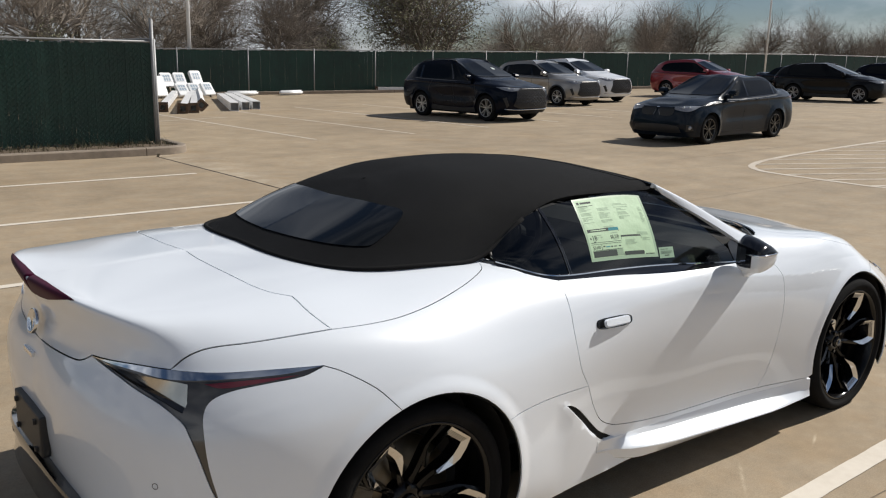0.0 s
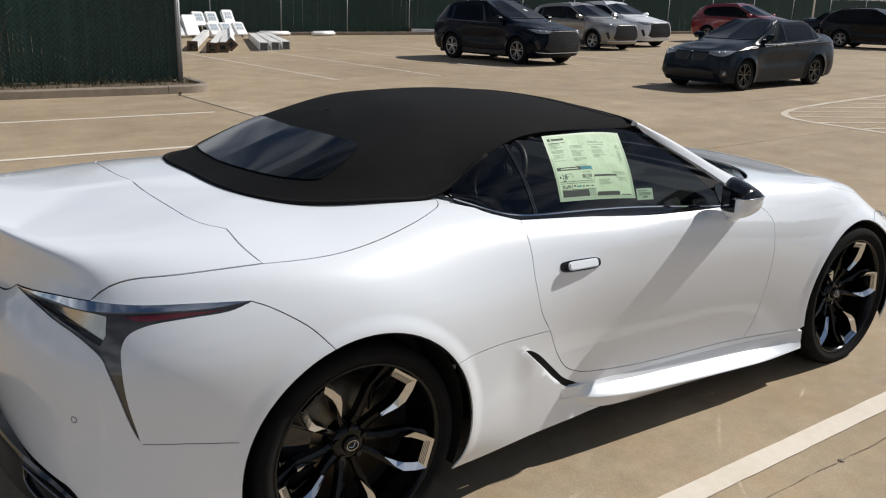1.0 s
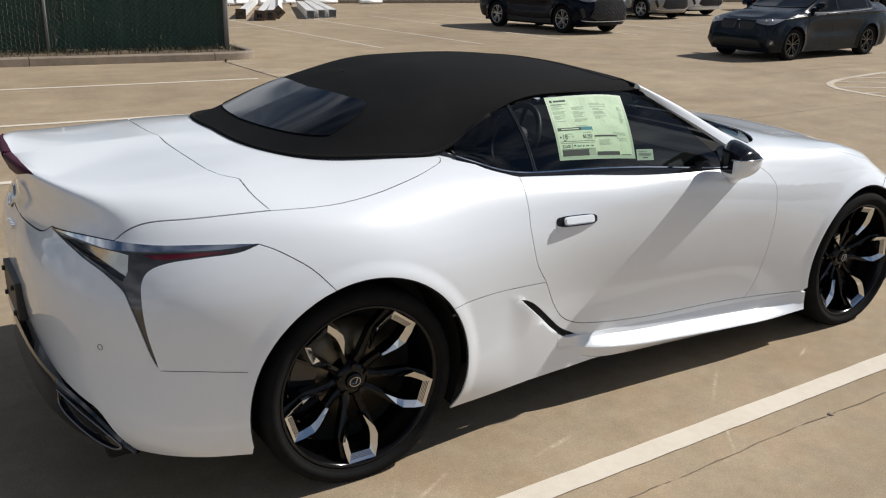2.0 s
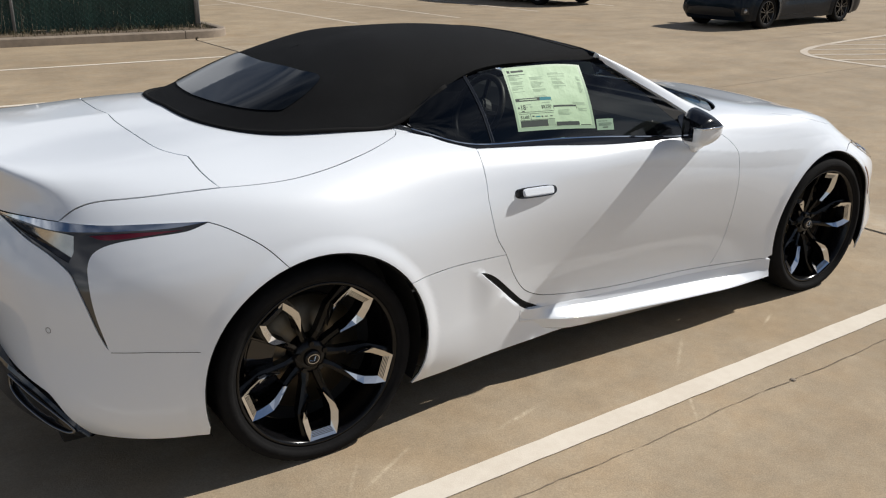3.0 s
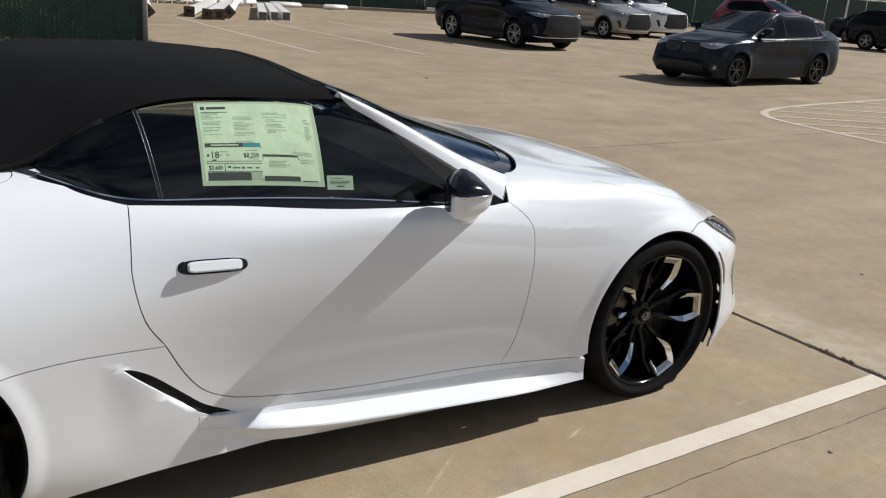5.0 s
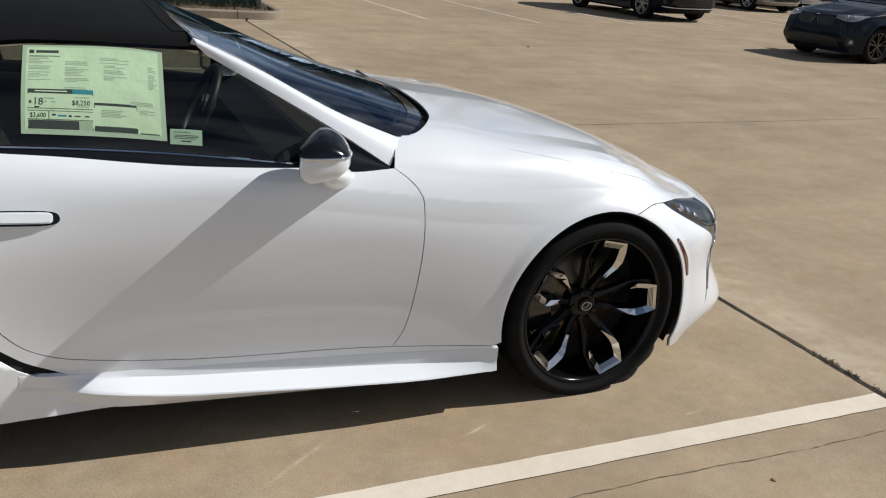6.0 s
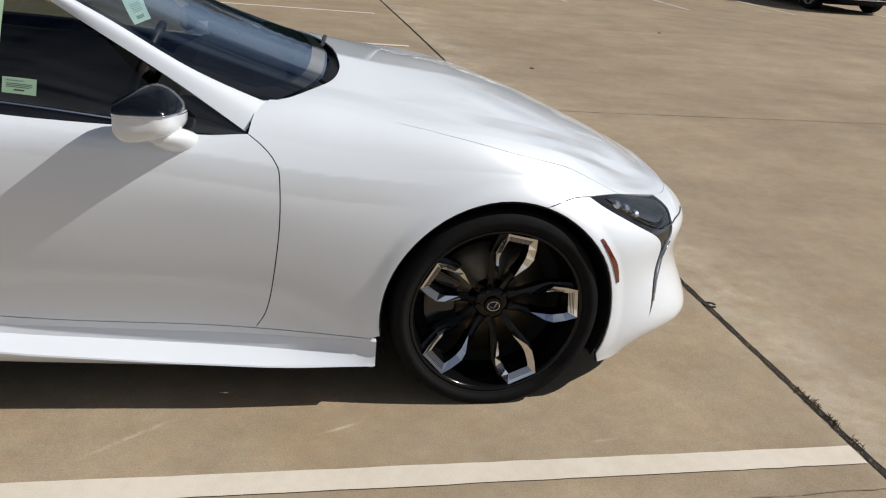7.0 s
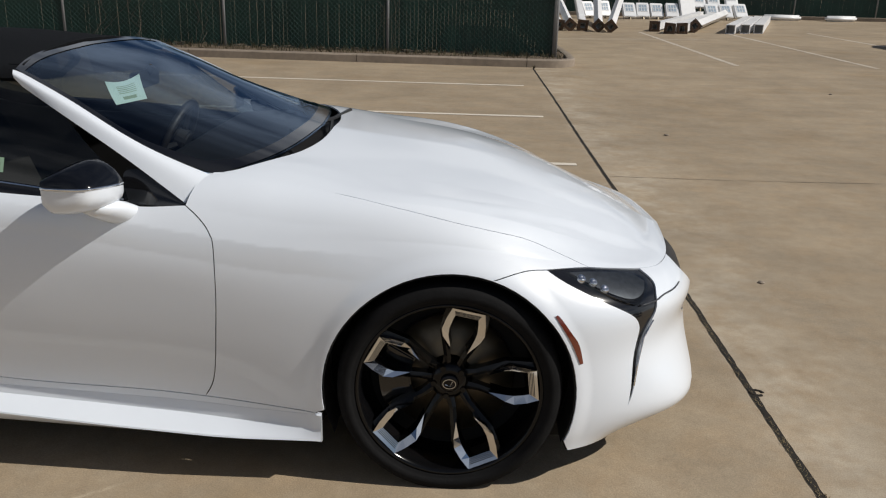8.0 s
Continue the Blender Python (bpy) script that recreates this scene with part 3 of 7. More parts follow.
door_rear = smooth_curve([(5.60,4.92),(5.59,4.62),(5.585,4.25),(5.585,3.75),(5.63,3.04),(5.73,2.57),(5.83,2.08),(5.95,1.70),(6.11,1.48),(6.28,1.37)])
door_bottom = smooth_curve([(6.28,1.37),(6.5,1.28),(6.83,1.2),(7.2,1.16),(7.65,1.14),(8.04,1.10)])
door_front = smooth_curve([(8.04,1.10),(8.11,1.47),(8.15,2.05),(8.18,2.99),(8.175,3.94),(8.14,4.21),(8.07,4.40),(7.97,4.58)])
belt = smooth_curve([(7.97,4.58),(7.72,4.56),(7.53,4.66),(7.25,4.74),(6.94,4.84),(6.5,4.95),(6.15,4.99),(5.60,4.92)])
belt_rear = smooth_curve([(5.60,4.92),(5.52,4.97),(5.37,5.10),(5.25,5.34),(5.16,5.60),(5.07,5.48)])
lid_side = smooth_curve([(2.0,4.03),(2.14,4.33),(2.32,4.53),(2.65,4.61),(3.25,4.77)])
deck_side = smooth_curve([(3.25,4.77),(3.75,4.83),(4.05,4.87),(4.42,4.93),(4.76,5.05),(5.0,5.23),(5.07,5.36),(5.07,5.48)])
lid_front = np.concatenate([smooth_curve([(3.25,4.77),(3.09,5.2),(3.0,5.58)]), smooth_curve([(3.0,5.58),(2.83,5.75),(2.7,5.98),(2.6,6.3),(2.48,6.75),(2.45,7)])])
lamp_top = smooth_curve([(1.05,3.95),(1.6,4.05),(2.0,4.03)])
lamp_top_b = smooth_curve([(2.0,4.03),(2.38,3.97),(2.72,3.96),(3.17,3.95)])
lamp_under = smooth_curve([(3.17,3.95),(3.02,3.80),(2.75,3.735),(2.52,3.67),(2.37,3.55),(2.315,3.35),(2.325,3.0),(2.35,2.5),(2.40,2.03)])
lamp_inner = smooth_curve([(2.40,2.03),(2.345,2.3),(2.285,2.72),(2.22,3.05),(2.15,3.25),(1.95,3.48),(1.68,3.65),(1.43,3.79),(1.05,3.95)])
lid_low = smooth_curve([(0,3.47),(.31,3.52),(.79,3.66),(.93,3.76),(1.05,3.95)])
bumper_low = smooth_curve([(0,1.45),(.46,1.42),(1.0,1.36),(1.6,1.28),(1.85,1.12),(2.0,.5),(2.05,0)])
arch_rr = np.concatenate([[(3.06, 0)], arc(0, 196, 107, 18, (2.9, 4.4))])
arch_rt = arc(0, 107, 36, 16, (3.4, 5.1))
arch_rf = np.concatenate([arc(0, 36, -20, 14, (4.6, 5.2)), [(4.93, 0)]])
arch_fl = np.array([(8.90, 0), (8.865, .6), (8.855, 1.02)])
arch_ft = np.concatenate([[(8.855, 1.02)], arc(1, 190, 72.5, 22, (8.6, 10.7))])
arch_ff = np.concatenate([arc(1, 72.5, -22, 18, (9.9, 11.5)), [(11.04, 0)]])
quarter_seam = smooth_curve([tuple(arch_rf[0]),(5.09,2.56),(5.34,2.6),(5.73,2.57)])
fender_cut = smooth_curve([(3.17,3.95),(3.31,3.80),(3.54,3.44),tuple(arch_rt[0])])
fender_low = smooth_curve([(8.04,1.10),(8.45,1.06),(8.855,1.02)])
nose_cut = smooth_curve([tuple(arch_ff[0]),(10.55,3.67),(10.75,3.83),(10.94,3.91)])
head_top = smooth_curve([(10.94,3.91),(11.2,4.03),(11.43,4.12)])
head_top_b = smooth_curve([(11.43,4.12),(11.8,4.14),(12.14,4.11)])
head_front = smooth_curve([(12.14,4.11),(12.22,3.71),(12.17,3.37),(12.12,2.95),(12.00,2.45),(11.84,1.75),(11.68,1.16)])
head_back = smooth_curve([(11.68,1.16),(11.79,1.75),(11.90,2.35),(11.90,2.70),(11.78,3.0),(11.46,3.34),(11.12,3.68),(10.94,3.91)])
hood_side = smooth_curve([(8.22,5.16),(8.6,5.08),(9.05,4.99),(9.48,4.81),(9.98,4.65),(10.4,4.6),(10.77,4.57),(11.1,4.4),(11.43,4.12)])
hood_nose = smooth_curve([(12.14,4.11),(12.5,4.08),(12.97,4.13),(13.5,4.15),(14,4.15)])
cowl_arc = smooth_curve([(8.11,5.16),(8.20,5.27),(8.34,5.6),(8.48,6.0),(8.57,6.5),(8.58,7)])
grille_edge = smooth_curve([(13.0,4.13),(12.98,3.5),(13.3,2.5),(13.1,1.6),(12.7,.7),(12.75,.35),(14,.3)])
slit_low = smooth_curve([(6.15,1.145),(6.02,1.20),(5.90,1.40),(5.79,1.66),(5.68,1.92),(5.57,2.17),(5.505,2.33)])
slit = chain(smooth_curve([(5.505,2.33),(5.58,2.26),(5.68,2.09),(5.84,1.71),(5.94,1.47),(6.05,1.29),(6.15,1.145)]), slit_low)
R = lambda c: np.asarray(c)[::-1]

car = thing("convertible_car", pose(0, 0, 0), "white two-door convertible with closed black canvas roof parked on concrete", "car")


UNDER = []


def skin_part(loop, holes=(), gap=0.0017):
    """A painted panel; a dark sheet added behind it gives the gaps their shade."""
    UNDER.append(sheet(BODY, loop, holes, gap=-0.004, depth=0, off=-0.009))
    return sheet(BODY, loop, holes, gap=gap, depth=0.006, ds=.04, dv=.05)


def pair(name, sh, mat, label=""):
    """The same panel on both sides of the car."""
    return plate(name, sh, mat, car, label), plate(name, mirrored(sh), mat, car, label)


doors = pair("door", skin_part(chain(door_rear, door_bottom, door_front, belt)), WHITE)
pair("quarter_panel", skin_part(chain(R(quarter_seam), R(arch_rt), R(fender_cut), R(lamp_top_b), lid_side, deck_side, R(belt_rear), door_rear[:21])), WHITE)
pair("side_skirt", skin_part(chain(quarter_seam, door_rear[20:], door_bottom, fender_low, R(arch_fl), [(8.5,0),(8,0),(7.5,0),(7,0),(6.5,0),(6,0),(5.5,0)], R(arch_rf)), [slit]), WHITE)
pair("air_slit", sheet(BODY, slit, gap=-0.004, off=-0.012, depth=0.0), DARK_LINER, "black slit behind the door")
for sgn in (-1, 1):
    bm = bmesh.new()
    lip = BODY.at([q for q in slit_low if q[0] < 5.91])
    tube(bm, [(q[0] - .001, sgn * (q[1] - .0045), q[2] - .001) for q in lip], [.0015] + [.0036] * (len(lip) - 2) + [.0015], 8)
    part("slit_lip", bm, WHITE, car, "rounded white lip under the slit", smooth=True)
pair("front_fender", skin_part(chain(fender_low, arch_ft, nose_cut, head_top, R(hood_side), [(8.0,5.15)], R(door_front)), gap=lambda P: np.where((P[:, 0] > 2.13) & (P[:, 0] < 2.50) & (P[:, 2] > .93), -.0006, .0017)), WHITE)
plate("hood", both(skin_part(chain(hood_side, head_top_b, hood_nose, [(14,5),(14,6),(14,7)], [(13,7),(12,7),(11,7),(10,7),(9,7)], R(cowl_arc)), gap=.0004)), WHITE, car)
plate("front_bumper", both(skin_part(chain(R(arch_ff), nose_cut, R(head_back), R(head_front), [(12.5,4.08),(12.97,4.13)], grille_edge, [(14,0)], [(13,0),(12.5,0),(12,0),(11.5,0)]))), WHITE, car)
plate("rear_bumper", both(skin_part(chain(lid_low, R(lamp_inner), R(lamp_under), fender_cut, R(arch_rr), [(2.6,0)], R(bumper_low), [(0,1.7),(0,2),(0,2.5),(0,3)]))), WHITE, car)
plate("trunk_lid", both(skin_part(chain(lid_low, lamp_top, lid_side, lid_front, [(2,7),(1.5,7),(1,7),(.5,7),(0,7)], [(0,6),(0,5.2),(0,4.6),(0,4)]), gap=.0034)), WHITE, car)
plate("tonneau_panel", both(skin_part(chain(deck_side, smooth_curve([(5.07,5.48),(4.95,5.75),(4.6,5.9),(4.2,6.1),(3.85,6.5),(3.8,7)]), [(3.2,7)], R(lid_front)))), WHITE, car)
# all the dark sheets that stand in for shade between panels, as one mesh
uv, uf = [], []
for sh_ in UNDER:
    for q_ in (sh_, mirrored(sh_)):
        uf += [tuple(i + sum(map(len, uv)) for i in f) for f in q_[1]]
        uv.append(q_[0])
link_mesh("inner_shell", np.concatenate(uv), uf, DARK_LINER, car, "dark structure behind the panel gaps")
pocket_up = smooth_curve([(1.14, 3.915), (1.6, 3.885), (2.0, 3.83), (2.16, 3.78)], 5)
pocket_low = smooth_curve([(2.16, 3.78), (2.185, 3.55), (2.15, 3.36)], 4)
pocket_in = smooth_curve([(2.15, 3.36), (1.93, 3.54), (1.66, 3.70), (1.40, 3.82), (1.14, 3.915)], 5)
tail = pair("tail_lamp", sheet(BODY, chain(lamp_top, lamp_top_b, lamp_under, lamp_inner), [chain(pocket_up, pocket_low, pocket_in)], gap=0.0, off=-0.006, depth=0.02), SMOKE_GREY, "smoked tail lamp with a downward fin")
head = pair("headlamp", sheet(BODY, chain(head_top, head_top_b, head_front, head_back), gap=0.0, off=-0.005, depth=0.02), BLACK_GLOSS, "dark headlamp with a black downward fin")
plate("grille", both(sheet(BODY, chain(grille_edge, [(14,1),(14,2),(14,3),(14,4.15)], [(13.5,4.15)]), gap=0.0, off=-0.03, depth=0.0)), BLACK_TRIM, car, "black mesh grille")
plate("rear_diffuser", both(sheet(BODY, chain(bumper_low, [(1.5,0),(1,0),(.5,0),(0,0)]), gap=-0.003, off=-0.02, depth=0.0)), BLACK_GLOSS, car, "gloss black diffuser")

# roof, glass, pillars
plate("soft_top", both(sheet(TOP, [(0,0),(1,0),(2,0),(3,0),(4,0),(5,0),(6,0),(7,0),(7,1),(7,2),(7,3),(7,4),(6,4),(5,4),(4,4),(3,4),(2,4),(1,4),(0,4),(0,3),(0,2),(0,1)],
      gap=0, depth=0.02, ds=.06, dv=.08)), CANVAS, car, "black canvas folding roof")
rw = chain([(0,2.74),(.3,2.74),(.9,2.71),(1.49,2.60),(2.0,2.41)], smooth_curve([(2.0,2.41),(2.22,2.28),(2.325,2.12),(2.28,1.9)]), [(2.19,1.63)], smooth_curve([(2.05,1.27),(1.98,1.16),(1.8,1.17)]), smooth_curve([(1.8,1.17),(1.05,1.30),(.39,1.30),(0,1.28)]))
plate("rear_window", both(sheet(TOP, rw, gap=0, off=0.004, depth=0.006, ds=.06, dv=.08)), material("dark_rear_glass", (0.004, 0.005, 0.006), 0.04, spec=0.4), car, "dark glass rear window")
glass_front = chain([(2.365,.12),(3,.12),(4,.12),(5,.12),(5.35,.12)], smooth_curve([(5.35,.12),(5.3,1.0),(4.6,1.9),(4,1.92)]), [(3,1.92),(2.07,1.92)])
glass_rear = chain([(2.33,.12),(1.6,.12),(1,.12),(.5,.3),(.3,1)], smooth_curve([(.3,1),(.5,1.75),(1,1.92),(2.02,1.92)]))
for g_loop, g_name, g_mat in ((glass_front, "door_window", SIDE_GLASS), (glass_rear, "quarter_window", DARK_GLASS)):
    for ob in pair(g_name, sheet(SIDE_WIN, g_loop, gap=0, depth=0.003, ds=.12, dv=.2), g_mat):
        ob.visible_shadow = False
pair("window_divider", sheet(SIDE_WIN, [(2.37,.05),(2.29,.5),(2.215,1),(2.14,1.5),(2.07,1.95),(2.02,1.95),(2.09,1.5),(2.165,1),(2.25,.5),(2.325,.05)], gap=0, off=.003, depth=.006), BLACK_GLOSS, "black strip between the side panes")
for sgn in (-1, 1):
    for d_ in (.0, .042):
        bm = bmesh.new()
        tube(bm, [(q[0], sgn * (q[1] + .0035), q[2]) for q in SIDE_WIN.at([(2.328 - .305 * t / 1.9 + d_, .05 + t) for t in np.linspace(.05, 1.87, 14)])], .0011, 5)
        part("divider_edge", bm, SATIN_CHROME, car, "thin bright edge of the divider")
pair("mirror_sail", sheet(SIDE_WIN, chain([(5.34,.1),(6,.0),(6,2),(5.5,1.98)], smooth_curve([(5.5,1.98),(5.34,1.5),(5.30,1.0),(5.34,.1)])), gap=0, off=.003, depth=.004), BLACK_GLOSS, "black corner panel below the pillar")
pair("belt_trim", sheet(SIDE_WIN, [(0,0),(1,0),(2,0),(3,0),(4,0),(5,0),(6,0),(6,.1),(5,.17),(4,.17),(3,.17),(2,.17),(1,.25),(0,.6)], gap=0, off=.006, depth=.02, dv=.05), BLACK_GLOSS, "black belt moulding below the window")
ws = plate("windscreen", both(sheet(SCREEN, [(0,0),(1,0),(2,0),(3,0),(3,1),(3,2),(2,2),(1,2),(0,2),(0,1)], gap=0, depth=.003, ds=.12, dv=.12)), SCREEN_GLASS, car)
ws.visible_shadow = False
pair("windscreen_pillar", sheet(PILLAR, [(0,.3),(.12,0),(1,0),(2,0),(3,0),(3,1),(3,2),(2,2),(1,2),(.15,2),(.0,1.6),(-.0,1)], gap=0, depth=.02, ds=.1, dv=.15), WHITE, "white pillar beside the windscreen")
plate("windscreen_header", both(sheet(TOP, [(6.85,1.2),(7,1.2),(7,2),(7,3),(7,4),(6.85,4),(6.85,3),(6.85,2)], gap=0, off=.002, depth=.02)), CANVAS, car)
for fr_ in ([(0,.02),(1,.02),(2,.02),(2.98,.02),(2.98,1),(2.98,2),(2.86,2),(2.86,1.2),(2.84,.5),(2.7,.22),(2,.13),(1,.13),(0,.13)], [(0,.02),(0,1),(0,2),(.16,2),(.14,1),(.12,.1)]):
    plate("screen_frit", both(sheet(SCREEN, fr_, gap=0, off=.0025, depth=0, ds=.1, dv=.08)), BLACK_GLOSS, car, "black border of the windscreen")
COWL = Skin([[(2.03,.750,1.000),(2.13,.745,.998),(2.24,.735,1.001)], [(2.14,.60,.985),(2.25,.61,.978),(2.345,.60,1.000)], [(2.20,.3,.99),(2.31,.3,.978),(2.40,.3,1.006)], [(2.22,0,.99),(2.33,0,.980),(2.42,0,1.012)]])
plate("cowl_panel", both(sheet(COWL, [(0,0),(1,0),(2,0),(2,1),(2,2),(2,3),(1,3),(0,3),(0,2),(0,1)], gap=0, depth=.03)), BLACK_TRIM, car, "black cowl below the windscreen")

# tail lamp details, badge, sensors, exhaust
pair("chrome_blade", sheet(BODY, chain(lamp_top, lamp_top_b, smooth_curve([(3.17,3.95),(2.9,3.86),(2.5,3.85),(2.0,3.86),(1.6,3.95),(1.05,3.95)])), gap=0, off=.004, depth=.012, ds=.06, dv=.05), CHROME, "chrome strip over the tail lamp")
# a sunken bright reflector that faces the ground, with a black ledge below it
for sgn in (-1, 1):
    n_ = 14
    up_ = BODY.at([tuple(q) for q in np.stack([np.interp(np.linspace(0, 1, n_), np.linspace(0, 1, len(pocket_up)), pocket_up[:, c]) for c in (0, 1)], 1)])
    low_ = BODY.at([tuple(q) for q in np.stack([np.interp(np.linspace(0, 1, n_), np.linspace(0, 1, len(pocket_in)), pocket_in[::-1][:, c]) for c in (0, 1)], 1)])
    deep = [(q[0] + .020 * t, q[1] - .009 * t, q[2] + .006 * t) for q, t in zip(low_, np.clip(np.linspace(0, 2.2, n_), 0, 1))]
    for nm, mt, lb, A_, B_ in (("lamp_reflector", LAMP_SILVER, "bright reflector in the lamp", [(q[0] + .004, q[1] - .002, q[2]) for q in up_], deep), ("lamp_ledge", BLACK_GLOSS, "black ledge of the lamp", deep, [(q[0] + .004, q[1] - .002, q[2]) for q in low_])):
        bm = bmesh.new()
        rows_ = [[bm.verts.new((q[0], sgn * q[1], q[2])) for q in e_] for e_ in (A_, B_)]
        for k in range(n_ - 1):
            bm.faces.new((rows_[0][k], rows_[0][k + 1], rows_[1][k + 1], rows_[1][k]))
        bmesh.ops.remove_doubles(bm, verts=bm.verts, dist=1e-5)
        part(nm, bm, mt, tail[0 if sgn < 0 else 1], lb, smooth=True)
pair("red_reflector", sheet(BODY, chain(smooth_curve([(2.3,3.79),(2.6,3.81),(3.0,3.82)]), smooth_curve([(3.0,3.82),(2.75,3.755),(2.45,3.71),(2.3,3.79)])), gap=0, off=.002, depth=.006, ds=.06, dv=.05), RED_LENS, "red side reflector")
plate("brake_lamp", both(sheet(BODY, chain([(0,5.78),(.35,5.70),(.65,5.52),(.95,5.30)], [(.70,5.04),(.42,4.82),(.2,4.75),(0,4.74)]), gap=0, off=.006, depth=.012, ds=.05, dv=.06)), LIP_RED, car, "dark red high brake lamp on the trunk edge")
pair("side_marker", sheet(BODY, chain(smooth_curve([(10.955,2.95),(11.0,2.96),(11.10,2.62),(11.17,2.37),(11.21,2.0)]), smooth_curve([(11.178,1.99),(11.135,2.2),(11.073,2.5),(10.962,2.95)])), gap=0, off=.003, depth=.006, ds=.05, dv=.08), AMBER_LENS, "amber side marker behind the wheel arch")
pair("bumper_seam", sheet(BODY, [(2.42,2.0),(2.71,1.98),(3.04,1.91),(3.04,1.905),(2.71,1.974),(2.42,1.994)], gap=0, off=.0012, depth=.001), DARK_LINER)
pair("lamp_bezel", sheet(BODY, chain(smooth_curve([(11.18,3.93),(11.5,4.02),(11.92,4.02),(12.09,3.76)]), smooth_curve([(12.09,3.76),(11.98,3.46),(11.80,3.36),(11.5,3.58),(11.18,3.93)])), gap=0, off=-.001, depth=.003, ds=.06, dv=.08), LAMP_GREY, "grey lamp bezel")
pair("head_lens", sheet(BODY, chain(smooth_curve([(11.15,3.93),(11.5,4.03),(11.95,4.03),(12.12,3.75)]), smooth_curve([(12.12,3.75),(12.0,3.35),(11.85,3.2),(11.5,3.5),(11.15,3.93)])), gap=0, off=.003, depth=.01, ds=.06, dv=.08), glass("lamp_glass", (0.75, 0.78, 0.8)), "clear headlamp lens")
for sgn in (0, 1):
    for s_, v_ in ((11.30, 3.81), (11.42, 3.74), (11.53, 3.60)):
        p = BODY.at([(s_, v_)])[0]
        nn = BODY.normal([(s_, v_)])[0]
        bm = bmesh.new()
        lathe(bm, [(0.001, .003), (.010, .007), (.014, .003), (.017, -.004), (.017, -.014)], 20)
        ob = part("projector", bm, CHROME, head[sgn], "chrome lamp projector", smooth=True)
        q = Vector((nn[0], (-nn[1] if sgn == 0 else nn[1]), nn[2]))
        if q.y * (-1 if sgn == 0 else 1) < 0:
            q = -q
        ob.matrix_basis = Matrix.Translation((p[0], -p[1] if sgn == 0 else p[1], p[2])) @ q.to_track_quat("Y", "Z").to_matrix().to_4x4()
    bm = bmesh.new()
    tube(bm, [(a[0], (-1 if sgn == 0 else 1) * (a[1] + .004), a[2]) for a in BODY.at([(12.10, 2.75), (11.99, 2.35), (11.89, 1.9), (11.77, 1.5)])], .003, 6)
    part("fin_chrome", bm, CHROME, head[sgn], "thin chrome edge", smooth=True)
    bm = bmesh.new()
    tube(bm, [(a[0], (-1 if sgn == 0 else 1) * (a[1] + .002), a[2]) for a in BODY.at(smooth_curve([(11.92, 3.18), (12.15, 3.24), (12.30, 3.33), (12.52, 3.36), (12.70, 3.42)]))], .003, 6)
    part("lamp_rim", bm, LAMP_GREY, head[sgn], "grey rim curving round the lamp's end", smooth=True)


def on_body(s_, v_, sgn=-1, up=0.0):
    """A pose on the body skin, its y axis outward."""
    p, nn = BODY.at([(s_, v_)])[0], BODY.normal([(s_, v_)])[0]
    if nn[1] < 0 and s_ > 1.5:
        nn = -nn
    if s_ <= 1.5 and nn[0] > 0:
        nn = -nn
    q = Vector((nn[0], sgn * nn[1], nn[2]))
    return Matrix.Translation(Vector((p[0], sgn * p[1], p[2])) + q * up) @ q.to_track_quat("Y", "Z").to_matrix().to_4x4()


for sgn in (-1, 1):
    for s_, v_ in ((1.92, 2.27),):
        bm = bmesh.new()
        lathe(bm, [(.0078, .0010), (.0088, .0014), (.0096, .0008)], 24)
        part("parking_sensor", bm, BLACK_TRIM, car, "round parking sensor ring", smooth=True).matrix_basis = on_body(s_, v_, sgn)
# plain oval badge on the trunk lid
bm = bmesh.new()
lathe(bm, [(.001, .004), (.040, .004), (.044, .009), (.050, .008), (.052, .0)], 40)
badge = part("badge", bm, CHROME, car, "plain chrome oval badge", smooth=True)
badge.matrix_basis = Matrix.Translation((-.904, .02, .925)) @ pose(0, 0, 0, 0, 0, 90) @ pose(0, 0, 0, 15, 0, 0) @ Matrix.Diagonal((1.05, 1, .82, 1))
bm = bmesh.new()
for k in range(5):
    box(bm, (-.926, .00 + .022 * k, .806), (-.908, .015 + .022 * k, .823), .002)
part("model_lettering_bars", bm, CHROME, car, "plain chrome bars where the model name is")
bm = bmesh.new()
box(bm, (-.955, -.165, .515), (-.925, .165, .655), .008)
for yy in (-.12, .12):
    for zz in (.535, .63):
        lathe_m = Matrix.Translation((-.957, yy, zz))
        box(bm, (-.008, -.008, -.008), (.006, .008, .008), .002, lathe_m)
part("plate_holder", bm, BLACK_TRIM, car, "black empty plate holder")
# black lower valance with the exhaust frames in it
path = smooth_curve([(-.955, 0, .478, .30), (-.945, .30, .468, .295), (-.912, .50, .445, .285), (-.850, .66, .400, .27), (-.775, .765, .31, .255), (-.735, .79, .265, .25)], 5)
path = np.concatenate([path[::-1] * (1, -1, 1, 1), path[1:]])
bm = bmesh.new()
rings = []
for x, y, zt, zb in path:
    d_ = Vector((x - .6, y * .9, 0)).normalized()
    rings.append([bm.verts.new((x + d_.x * o, y + d_.y * o, z)) for o, z in ((-.10, zt + .006), (-.006, zt), (.0, zt - .012), (-.012, zt * .6 + zb * .4), (-.004, zb + .02), (-.012, zb), (-.15, zb + .01))])
for u, v in zip(rings, rings[1:]):
    for k in range(6):
        bm.faces.new((u[k], u[k + 1], v[k + 1], v[k]))
bmesh.ops.recalc_face_normals(bm, faces=bm.faces)
part("rear_valance", bm, BLACK_GLOSS, car, "gloss black rear valance", smooth=True, angle=40)
